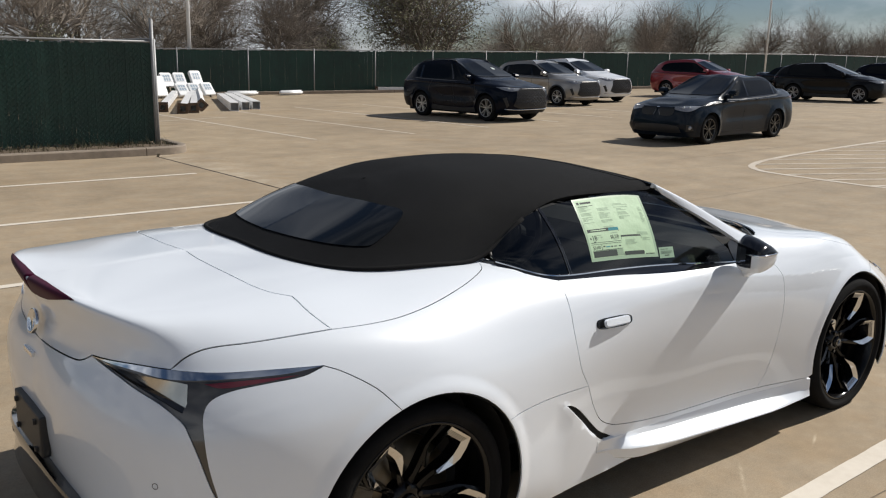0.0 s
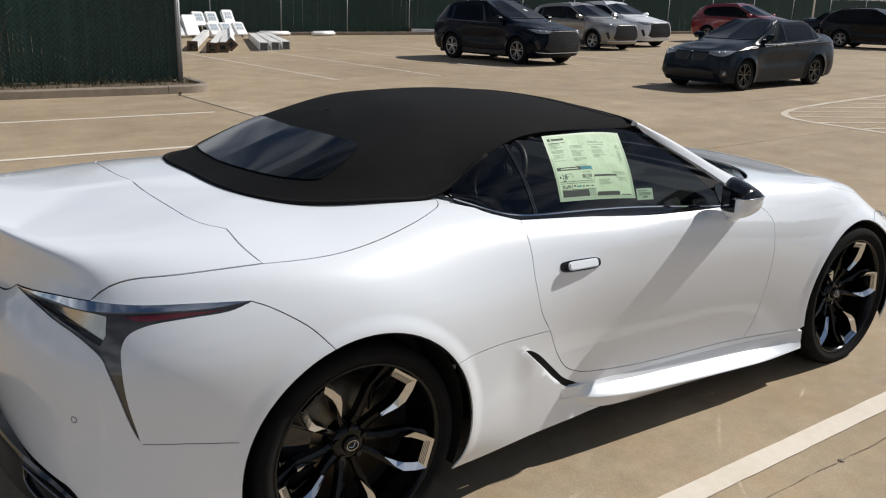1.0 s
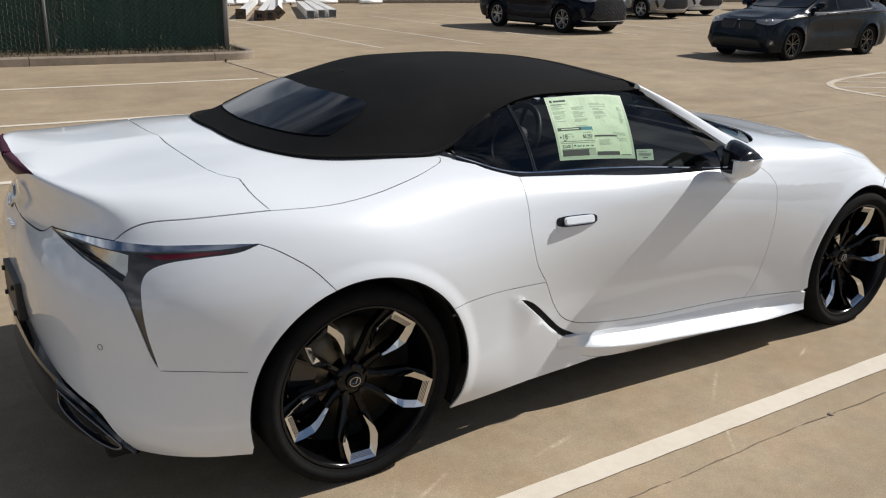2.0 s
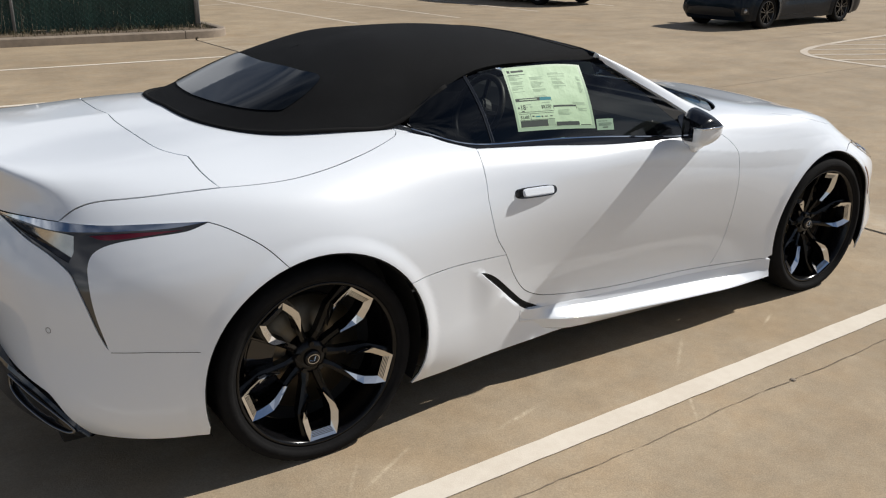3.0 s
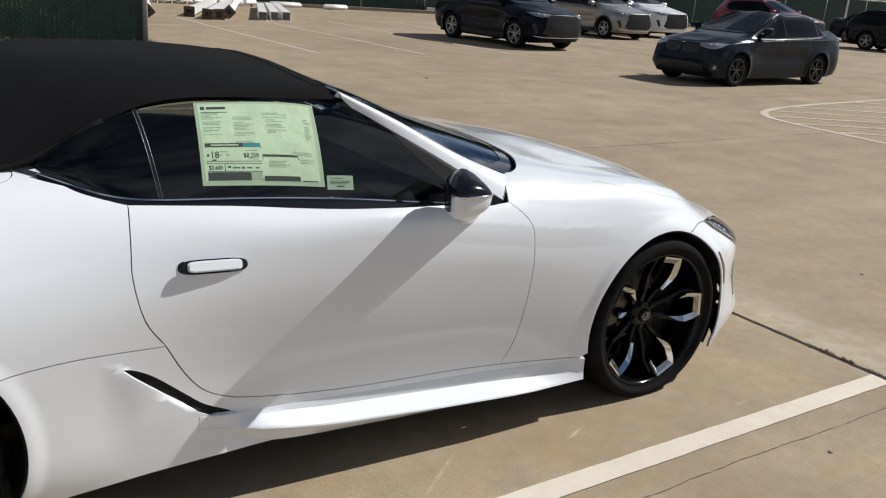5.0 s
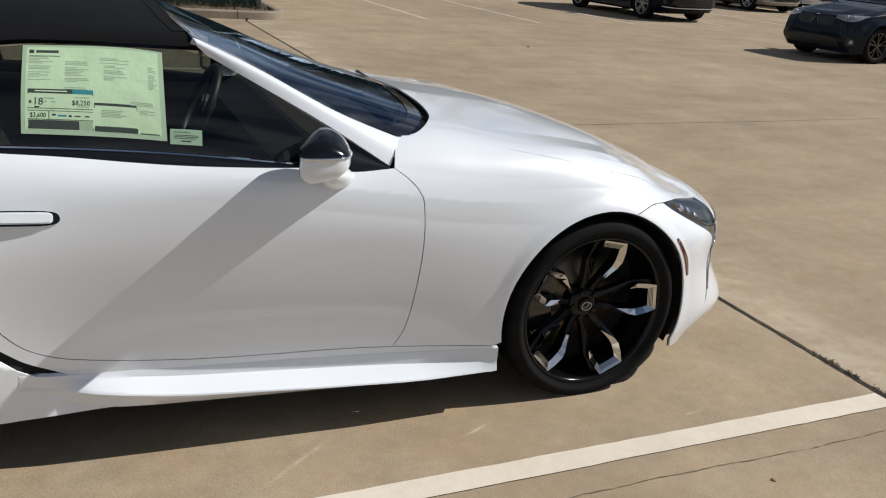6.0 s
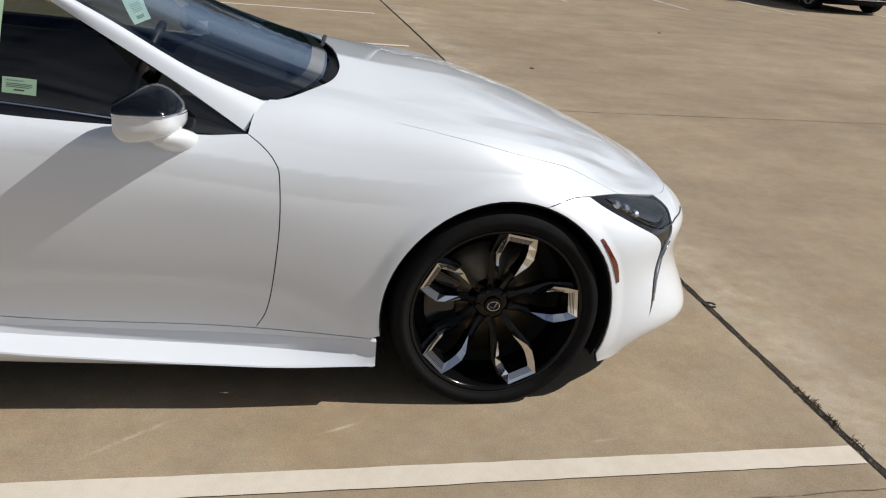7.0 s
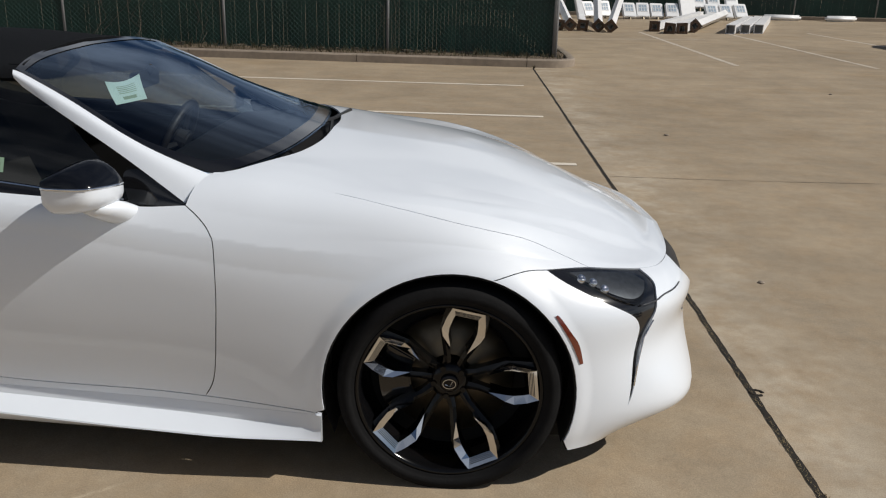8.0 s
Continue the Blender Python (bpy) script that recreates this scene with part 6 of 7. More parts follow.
        for cx in (0, wb):
            bm = bmesh.new()
            a_ = np.linspace(radians(-10), radians(190), 16)
            rows_ = [[bm.verts.new((cx + r_a * .995 * math.cos(t), yy, wheel_r + .01 + r_a * .995 * math.sin(t))) for t in a_] for yy in (.95 * h, .58 * h)]
            for k in range(15):
                bm.faces.new((rows_[0][k], rows_[0][k + 1], rows_[1][k + 1], rows_[1][k]))
            bm.faces.new(rows_[1])
            part("wheel_housing", bm, DARK_LINER, thing_ob).matrix_basis = flip
            road_wheel(thing_ob, pose(cx, (-1 if sd == 0 else 1) * (.955 * h), wheel_r, 0, 0, 180 if sd == 0 else 0), wheel_r, rim, spokes, rim_r)
    # nose
    if nose == "spindle":
        grille = patch("grille", [(10.95, 2.9), (11.3, 3.25), (12, 3.3), (12, .75), (11.2, .7), (10.75, 1.0), (11.0, 1.8)], BLACK_TRIM, thing_ob, "black mesh grille", whole=True)[0]
        if detail:
            bm = bmesh.new()
            for i, v_ in enumerate(np.arange(.9, 3.2, .17)):
                lo_s = 10.95 + .10 * abs(v_ - 1.8)
                p = sk.at([(q, v_ + (.08 if (k + i) % 2 else -.08)) for k, q in enumerate(np.linspace(lo_s, 12, 11))])
                pts = [(a[0] + .014, -a[1], a[2]) for a in p] + [(a[0] + .014, a[1], a[2]) for a in p[::-1][1:]]
                tube(bm, pts, .0065, 4)
            part("grille_mesh", bm, GREY_MESH, grille)
            bm = bmesh.new()
            p = sk.at([(q, .55) for q in np.linspace(10.2, 12, 9)])
            tube(bm, [(a[0] + .006, -a[1] - .003, a[2]) for a in p] + [(a[0] + .006, a[1] + .003, a[2]) for a in p[::-1][1:]], .016, 6)
            part("bumper_lip", bm, lip or CHROME, thing_ob, smooth=True)
            patch("bumper_vent", [(10.0, 1.6), (10.25, 1.75), (10.45, 1.0), (10.3, .75)], BLACK_TRIM, thing_ob)
    else:
        for f in sides:
            sh = sheet(sk, chain(smooth_curve([(11.22, 2.98), (11.45, 3.2), (11.9, 3.24)]), smooth_curve([(11.9, 3.24), (11.94, 2.7), (11.86, 2.1), (11.42, 2.08), (11.25, 2.45), (11.22, 2.98)])), gap=0, depth=.010, off=.008, dense=.05)
            kid = plate("kidney_grille", f(sh), BLACK_TRIM, thing_ob, "black twin grille")
            sh = sheet(sk, [(11.20, 3.02), (11.45, 3.25), (11.92, 3.29), (11.97, 2.7), (11.88, 2.05), (11.85, 2.14), (11.92, 2.7), (11.88, 3.19), (11.46, 3.15), (11.26, 2.95)], gap=0, depth=.012, off=.012, dense=.05)
            plate("grille_frame", f(sh), BLACK_GLOSS, kid)
        patch("lower_intake", [(10.85, .55), (11.0, 1.15), (11.5, 1.3), (12, 1.32), (12, .5), (11.4, .48)], BLACK_TRIM, thing_ob, whole=True)
        patch("bumper_vent", [(10.0, .75), (10.1, 1.25), (10.5, 1.35), (10.55, .7)], BLACK_TRIM, thing_ob)
        for sg in (-1, 1):
            p = sk.at([(10.3, 1.05)])[0]
            bm = bmesh.new()
            lathe(bm, [(.001, .012), (.035, .010), (.045, .0), (.045, -.03)], 16)
            part("fog_lamp", bm, HEAD_LENS, thing_ob, smooth=True, angle=40).matrix_basis = pose(p[0] - .005, sg * (p[1] + .004), p[2], 0, 0, -60 if sg > 0 else 240)
        bm = bmesh.new()
        p = sk.at([(12, 3.45)])[0]
        bmesh.ops.create_uvsphere(bm, u_segments=14, v_segments=6, radius=1, matrix=Matrix.Translation((p[0], 0, p[2])) @ Matrix.Diagonal((.04, .04, .012, 1)))
        part("badge", bm, CHROME, thing_ob, "round badge", smooth=True)
        line("bumper_gap", [(10.05, 2.2), (10.6, 2.35), (11.2, 2.25)], .012, DARK_LINER, thing_ob)
    if cladding:
        for cx in (0, wb):
            for sg in (-1, 1):
                bm = bmesh.new()
                rr = [[], [], []]
                for t in np.linspace(radians(-8), radians(188), 22):
                    x, z = cx + r_a * math.cos(t), wheel_r + .01 + r_a * math.sin(t)
                    w_ = sk.at([near(x, z)])[0][1]
                    w2 = sk.at([near(cx + (r_a + .05) * math.cos(t), wheel_r + .01 + (r_a + .05) * math.sin(t))])[0][1]
                    rr[0].append(bm.verts.new((x, sg * (w_ + .012), z)))
                    rr[1].append(bm.verts.new((cx + (r_a + .045) * math.cos(t), sg * (w2 + .012), wheel_r + .01 + (r_a + .045) * math.sin(t))))
                    rr[2].append(bm.verts.new((cx + (r_a + .05) * math.cos(t), sg * (w2 - .01), wheel_r + .01 + (r_a + .05) * math.sin(t))))
                for a, c in ((rr[0], rr[1]), (rr[1], rr[2])):
                    for k in range(21):
                        bm.faces.new((a[k], a[k + 1], c[k + 1], c[k]))
                part("arch_moulding", bm, cladding, thing_ob, smooth=True, angle=50)
    if suv:
        patch("sill_cladding", [(4.7, .05), (4.75, .7), (6, .62), (7, .62), (8.2, .7), (8.25, .05)], cladding or BLACK_TRIM, thing_ob, off=.010)
        for sg in (-1, 1):
            bm = bmesh.new()
            p = sk.at([(q, 5.55) for q in np.linspace(3.6, 6.9, 9)])
            tube(bm, [(a[0], sg * a[1], a[2] + (.03 if 0 < i < 8 else .0)) for i, a in enumerate(p)], .014, 6)
            part("roof_rail", bm, BLACK_TRIM, thing_ob, smooth=True)
    bm = bmesh.new()
    box(bm, (along(-.70), -.80 * h, clear - .02), (along(1.5), .80 * h, clear + .12), .03)
    part("underbody", bm, DARK_LINER, thing_ob)
    return thing_ob, sk


DARK_CAR_GLASS = material("tinted_car_glass", (0.004, 0.005, 0.006), 0.05, spec=0.16)
GREY_MESH = material("dark_grille_mesh", (0.10, 0.10, 0.105), 0.35, 0.7, vary=0.2, scale=30)
HEAD_LENS = material("clear_lamp", (0.30, 0.31, 0.33), 0.10, 0.35, vary=0.5, scale=30, coat=1.0)
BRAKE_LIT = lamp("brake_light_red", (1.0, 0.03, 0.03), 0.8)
NAVY = material("navy_paint", (0.002, 0.0042, 0.011), 0.20, coat=0.10, spec=0.08, vary=0.05, scale=5)
BLACK_PAINT = material("black_paint", (0.005, 0.005, 0.006),  0.22, coat=0.15, spec=0.15, vary=0.05, scale=5)
GREY_PAINT = material("warm_grey_paint", (0.26, 0.245, 0.225), 0.32, 0.5, coat=1.0, vary=0.05, scale=5)
DARK_GREY = material("graphite_paint", (0.005, 0.0095, 0.017), 0.20, coat=0.18, spec=0.12, vary=0.08, scale=5)
RED_PAINT = material("deep_red_paint", (0.20, 0.008, 0.014), 0.28, 0.3, coat=1.0, vary=0.05, scale=5)
WHITE_LOT = material("pearl_white_paint", (0.72, 0.74, 0.78), 0.32, coat=0.8, vary=0.02, scale=5)
ALLOY = material("bright_alloy", (0.42, 0.42, 0.43), 0.30, 0.9, vary=0.1, scale=20)


def stand(x, y, heading):
    """Rear axle at x, y; the car follows the slope of the lot."""
    h = radians(heading)
    x1 = x + 2.8 * math.cos(h)
    pitch = -math.degrees(math.atan2(rise(x1) - rise(x), 2.8))
    sx = x + .8 * math.sin(h)
    roll = math.degrees(math.atan2(rise(x - .8 * math.sin(h)) - rise(sx), 1.6))
    return pose(x, y, rise(x), roll, pitch, heading)


G = "cars on the lot"
rx, rx_skin = lot_car("crossover", stand(15.97, 18.93, -87.5), "navy blue crossover with silver wheels standing alone", G, NAVY, 5.10, 1.99, 1.80, 2.96, 1.02, "suv", .385, ALLOY, .262, 5)
lot_car("sedan", stand(17.57, 9.02, 181.7), "graphite grey sedan with black wheels in the open lane", G, DARK_GREY, 4.63, 1.81, 1.46, 2.81, .79, "sedan", .325, BLACK_GLOSS, .235, 5, clear=.17, nose="kidney")
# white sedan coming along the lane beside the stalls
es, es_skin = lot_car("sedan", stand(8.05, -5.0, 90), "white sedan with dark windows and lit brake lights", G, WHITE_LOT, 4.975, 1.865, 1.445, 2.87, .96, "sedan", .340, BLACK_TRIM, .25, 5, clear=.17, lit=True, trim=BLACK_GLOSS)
lot_car("crossover", stand(23.5, 23.1, -88), "warm grey crossover parked beside a white one", G, GREY_PAINT, 4.80, 1.93, 1.73, 2.77, .93, "suv", .355, ALLOY, .24, 5, cladding=BLACK_TRIM)
lot_car("crossover", stand(26.7, 24.4, -88), "white crossover parked beside a grey one", G, WHITE_LOT, 5.05, 1.98, 1.80, 2.93, .98, "suv", .365, ALLOY, .245, 5)
lot_car("crossover", stand(33.9, 23.0, -86), "dark red crossover parked near the fence", G, RED_PAINT, 4.90, 1.95, 1.80, 2.83, .98, "suv", .375, ALLOY, .24, 5, detail=False)
lot_car("crossover", stand(35.8, 17.6, -82), "black crossover with silver wheels in the far row", G, BLACK_PAINT, 4.80, 1.90, 1.68, 2.80, .95, "suv", .365, ALLOY, .245, 5, detail=False)
lot_car("sedan", stand(41.2, 21.8, -84), "dark grey sedan in the far row", G, DARK_GREY, 4.8, 1.84, 1.44, 2.8, .9, "sedan", .33, ALLOY, .24, 5, detail=False)
lot_car("crossover", stand(43.8, 17.9, -84), "dark blue crossover at the end of the far row", G, NAVY, 4.80, 1.90, 1.68, 2.80, .95, "suv", .365, ALLOY, .245, 5, detail=False)

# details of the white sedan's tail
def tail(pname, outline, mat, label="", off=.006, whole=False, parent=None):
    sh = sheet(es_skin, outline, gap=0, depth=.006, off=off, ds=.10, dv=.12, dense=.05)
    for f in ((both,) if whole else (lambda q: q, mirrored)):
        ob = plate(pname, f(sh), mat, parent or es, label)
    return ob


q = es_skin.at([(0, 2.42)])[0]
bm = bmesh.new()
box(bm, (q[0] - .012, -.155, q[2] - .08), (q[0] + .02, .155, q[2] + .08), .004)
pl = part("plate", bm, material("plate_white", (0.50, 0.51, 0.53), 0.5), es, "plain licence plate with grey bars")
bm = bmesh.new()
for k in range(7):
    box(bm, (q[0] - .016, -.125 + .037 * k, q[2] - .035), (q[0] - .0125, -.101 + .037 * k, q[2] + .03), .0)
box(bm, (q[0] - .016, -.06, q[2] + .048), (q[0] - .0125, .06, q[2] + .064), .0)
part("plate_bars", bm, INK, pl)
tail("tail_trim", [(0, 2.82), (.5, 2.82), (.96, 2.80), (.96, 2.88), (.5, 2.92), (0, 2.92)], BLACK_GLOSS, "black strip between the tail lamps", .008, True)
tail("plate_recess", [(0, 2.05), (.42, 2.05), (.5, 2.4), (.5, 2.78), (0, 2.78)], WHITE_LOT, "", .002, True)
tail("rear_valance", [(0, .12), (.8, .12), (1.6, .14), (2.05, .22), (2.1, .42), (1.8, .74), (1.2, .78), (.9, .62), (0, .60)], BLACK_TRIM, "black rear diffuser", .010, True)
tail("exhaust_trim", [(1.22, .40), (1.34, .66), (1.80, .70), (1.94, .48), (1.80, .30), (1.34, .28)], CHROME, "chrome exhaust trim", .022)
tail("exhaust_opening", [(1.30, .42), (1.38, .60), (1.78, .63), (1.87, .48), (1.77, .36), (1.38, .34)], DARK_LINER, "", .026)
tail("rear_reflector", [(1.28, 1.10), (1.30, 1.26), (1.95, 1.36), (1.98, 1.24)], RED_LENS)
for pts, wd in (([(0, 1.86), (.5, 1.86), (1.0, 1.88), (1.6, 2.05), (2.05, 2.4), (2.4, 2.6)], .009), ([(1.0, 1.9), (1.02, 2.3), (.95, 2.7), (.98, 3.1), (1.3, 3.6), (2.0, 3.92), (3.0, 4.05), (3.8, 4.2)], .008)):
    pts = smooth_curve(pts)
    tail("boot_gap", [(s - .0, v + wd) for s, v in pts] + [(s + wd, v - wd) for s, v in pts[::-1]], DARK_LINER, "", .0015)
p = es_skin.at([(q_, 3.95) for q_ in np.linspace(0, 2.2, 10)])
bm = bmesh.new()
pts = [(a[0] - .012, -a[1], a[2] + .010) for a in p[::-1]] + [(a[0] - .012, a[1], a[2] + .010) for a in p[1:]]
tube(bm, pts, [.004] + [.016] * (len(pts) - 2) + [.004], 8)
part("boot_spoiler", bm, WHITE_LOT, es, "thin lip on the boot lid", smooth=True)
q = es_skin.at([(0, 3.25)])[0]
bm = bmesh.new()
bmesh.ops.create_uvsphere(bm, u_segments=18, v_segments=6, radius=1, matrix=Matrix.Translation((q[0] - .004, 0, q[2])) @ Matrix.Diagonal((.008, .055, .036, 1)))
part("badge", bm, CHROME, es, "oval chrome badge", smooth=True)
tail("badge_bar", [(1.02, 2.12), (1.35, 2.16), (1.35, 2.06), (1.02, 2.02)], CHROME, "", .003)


TAG_PAPER = material("pale_tag_paper", (0.55, 0.62, 0.60), 0.7, vary=0.1, scale=40)
plate("windscreen_tag", mirrored(sheet(rx_skin, [(7.40, 6.40), (7.40, 6.58), (7.50, 6.58), (7.50, 6.40)], gap=0, depth=.002, off=.013, dense=.05)), TAG_PAPER, rx, "pale paper tag on the windscreen")

# ---- fences, kerb, plants ----
def fence(name, a, b, base, height, spacing, slat, label, wire=True, tall_end=0.0, barbed=False):
    a, b = Vector((*a, 0)), Vector((*b, 0))
    d = (b - a).normalized()
    nrm = Vector((-d.y, d.x, 0))
    length = (b - a).length
    ob = thing(name, pose(0, 0, 0), label, "fence")
    zz = lambda q: base + rise(q.x)
    k = 0
    t = 0.0
    while t <= length + .01:
        q = a + d * min(t, length)
        bm = bmesh.new()
        hh = height + (tall_end if k == 0 else .06)
        tube(bm, [(q.x, q.y, zz(q) - .25), (q.x, q.y, zz(q) + hh)], .038 if k == 0 else .03, 12)
        tube(bm, [(q.x, q.y, zz(q) + hh), (q.x, q.y, zz(q) + hh + .03)], [.038, .01], 12)
        part("fence_post", bm, GALV, ob, smooth=True, angle=40)
        t += spacing
        k += 1
    bm = bmesh.new()
    n = max(2, int(length / 2))
    tube(bm, [tuple(a + d * length * i / n + Vector((0, 0, zz(a + d * length * i / n) + height))) for i in range(n + 1)], .021, 8)
    part("top_rail", bm, GALV, ob, "galvanised top rail", smooth=True)
    rnd = random.Random(name + str(round(length)))
    vs, fs = [], []
    m = int(length / slat)
    for i in range(m):
        p0, p1 = a + d * (i * slat + .001), a + d * ((i + 1) * slat - .001)
        o = nrm * rnd.uniform(-.006, .006)
        lo, hi = .03 + rnd.uniform(-.02, .03), height - .03 + rnd.uniform(-.03, .015)
        base_i = len(vs)
        for off in (o, o + nrm * .006):
            for p in (p0, p1):
                q = p + off
                vs += [(q.x, q.y, zz(q) + lo), (q.x, q.y, zz(q) + hi)]
        B = base_i
        fs += [(B, B + 1, B + 3, B + 2), (B + 4, B + 6, B + 7, B + 5), (B, B + 4, B + 5, B + 1), (B + 2, B + 3, B + 7, B + 6), (B + 1, B + 5, B + 7, B + 3)]
    tagged(link_mesh("privacy_slats", vs, fs, GREEN_SLAT, ob, "dark green privacy slats", smooth=False), kind="stuff")
    if wire:
        vs, fs = [], []
        step = .10
        for sgn in (-1, 1):
            x = -height
            while x < length + height:
                # one wire climbs at 45 degrees
                x0, z0, x1, z1 = (x, 0, x + height, height) if sgn > 0 else (x + height, 0, x, height)
                pts = []
                for f in np.linspace(0, 1, 2):
                    pts.append((x0 + (x1 - x0) * f, z0 + (z1 - z0) * f))
                (xa, za), (xb, zb) = pts
                lo, hi = 0.0, 1.0
                if xb != xa:
                    ts = sorted(((0 - xa) / (xb - xa), (length - xa) / (xb - xa)))
                    lo, hi = max(lo, ts[0]), min(hi, ts[1])
                if hi > lo + .01:
                    B = len(vs)
                    for f in (lo, hi):
                        p = a + d * (xa + (xb - xa) * f)
                        z = zz(p) + za + (zb - za) * f
                        for dn, dz in ((-.012 - .003, 0), (-.012 + .003, .003), (-.012 + .003, -.003)):
                            q = p + nrm * dn * (1 if nrm.y > 0 else -1)
                            vs.append((q.x, q.y, z + dz))
                    fs += [(B, B + 1, B + 4, B + 3), (B + 1, B + 2, B + 5, B + 4), (B + 2, B, B + 3, B + 5)]
                x += step
        tagged(link_mesh("chain_link", vs, fs, WIRE, ob, "green coated chain-link wire", smooth=False), kind="stuff")
    return ob


fence("chain_link_fence", (4.59, 13.85), (-11.5, 14.35), .12, 1.97, 3.30, .075, "chain-link fence with dark green privacy slats on a kerbed bed", True, .42)
vine_rnd = random.Random(77)
for vx in (-4.6, -3.7, -2.5, 1.2):
    bm = bmesh.new()
    for k in range(3):
        x_, z_ = vx + vine_rnd.uniform(-.2, .2), .2
        pts = [(x_, 13.80, z_)]
        h_ = vine_rnd.uniform(.9, 1.7)
        while z_ < h_:
            x_ += vine_rnd.gauss(.02, .05)
            z_ += vine_rnd.uniform(.05, .13)
            pts.append((x_, 13.80 - (x_ - 4.62) * .031 + vine_rnd.uniform(-.03, .0), z_ + .12))
        tube(bm, pts, .0035, 5)
    tagged(part("bare_vine", bm, VINE, None, "", smooth=True), "thin bare vine climbing the slatted fence", "vine", "vines on the fence")
fence("chain_link_fence", (4.62, 13.85), (4.40, 26.0), .12, 2.02, 3.05, .09, "chain-link fence with dark green privacy slats beside the lot", False)
fence("boundary_fence", (4.0, 37.6), (66, 26.0), .08, 2.02, 3.3, .15, "long green slatted boundary fence behind the lot", False)

# kerbed bed with a rounded end
kerb = thing("kerbed_bed", pose(0, 0, 0), "concrete kerb round a bed of soil and dead leaves", "kerb", kind="structure")
kp = [(-12, 13.05), (0, 12.86), (4.0, 12.80)] + [(4.35 + .62 * math.sin(t), 13.42 - .62 * math.cos(t)) for t in np.linspace(.1, math.pi / 2, 8)] + [(5.0, 14.2), (4.95, 17), (4.9, 26)]
prof = [(0, -.02), (0, .125), (.02, .148), (.135, .150), (.155, .135), (.155, -.02)]
P = [Vector((p[0], p[1])) for p in kp]
dense = []
for a, b in zip(P, P[1:]):
    n = max(1, int((b - a).length / .4))
    dense += [a + (b - a) * i / n for i in range(n)]
dense.append(P[-1])
acc = 0.0
pieces = [[]]
for i, p in enumerate(dense):
    d = (dense[min(i + 1, len(dense) - 1)] - dense[max(i - 1, 0)]).normalized()
    pieces[-1].append((p, Vector((-d.y, d.x))))
    if i:
        acc += (p - dense[i - 1]).length
    if acc > 3.0 and i < len(dense) - 1:
        acc = 0
        pieces.append([(p + d * .012, Vector((-d.y, d.x)))])
for pc in pieces:
    if len(pc) < 2:
        continue
    bm = bmesh.new()
    rings = [[bm.verts.new((p.x + nn.x * u, p.y + nn.y * u, rise(p.x) + z + .004 * noise.noise(Vector((p.x * 3, p.y * 3, u * 9))))) for u, z in prof] for p, nn in pc]
    for u, v in zip(rings, rings[1:]):
        for k in range(5):
            bm.faces.new((u[k], v[k], v[k + 1], u[k + 1]))
    bm.faces.new(rings[0])
    bm.faces.new(rings[-1])
    bmesh.ops.recalc_face_normals(bm, faces=bm.faces)
    part("kerb_stone", bm, KERB_STONE, kerb, smooth=True, angle=40)
sv_, sf_ = [], []
xs = np.arange(-12, 5.0, .12)
ys = np.arange(12.9, 15.0, .12)
for x in xs:
    for y in ys:
        xx = min(x, 4.86 - max(0, 13.45 - y) * .8)
        sv_.append((xx, max(y, 13.0 - .003 * x), .128 + .035 * noise.noise(Vector((x * 2.2, y * 2.2, 0))) + .02 * noise.noise(Vector((x * 9, y * 9, 3)))))
for i in range(len(xs) - 1):
    for j in range(len(ys) - 1):
        sf_.append((i * len(ys) + j, (i + 1) * len(ys) + j, (i + 1) * len(ys) + j + 1, i * len(ys) + j + 1))
tagged(link_mesh("soil_bed", sv_, sf_, SOIL), "dark soil with dead leaves along the fence", "soil", kind="structure")
rnd = random.Random(9)
vs, fs = [], []
for _ in range(2600):
    x, y = rnd.uniform(-11, 4.75), rnd.choice((rnd.uniform(13.05, 13.9), rnd.uniform(13.6, 13.95)))
    h = rnd.uniform(.03, .14) * (1.6 if rnd.random() < .08 else 1)
    a = rnd.uniform(0, 6.28)
    l = h * rnd.uniform(.2, .9)
    B = len(vs)
    vs += [(x - .006, y, .12), (x + .006, y, .12), (x + l * math.cos(a), y + l * math.sin(a), .13 + h)]
    fs.append((B, B + 1, B + 2))
tagged(link_mesh("bed_weeds", vs, fs, DRY_GRASS, smooth=False), "dry weeds and leaf litter along the fence foot", "weeds", kind="stuff")
# far kerb along the boundary fence
bm = bmesh.new()
for x0 in range(6, 64, 6):
    box(bm, (x0, 0, -.05), (x0 + 5.97, .16, .15), .02, None)
for v in bm.verts:
    v.co = Vector((v.co.x, v.co.y + 36.75 - (v.co.x - 4) * .187, v.co.z + rise(v.co.x)))
tagged(part("boundary_kerb", bm, KERB_STONE), "low concrete kerb below the boundary fence", "kerb", kind="structure")


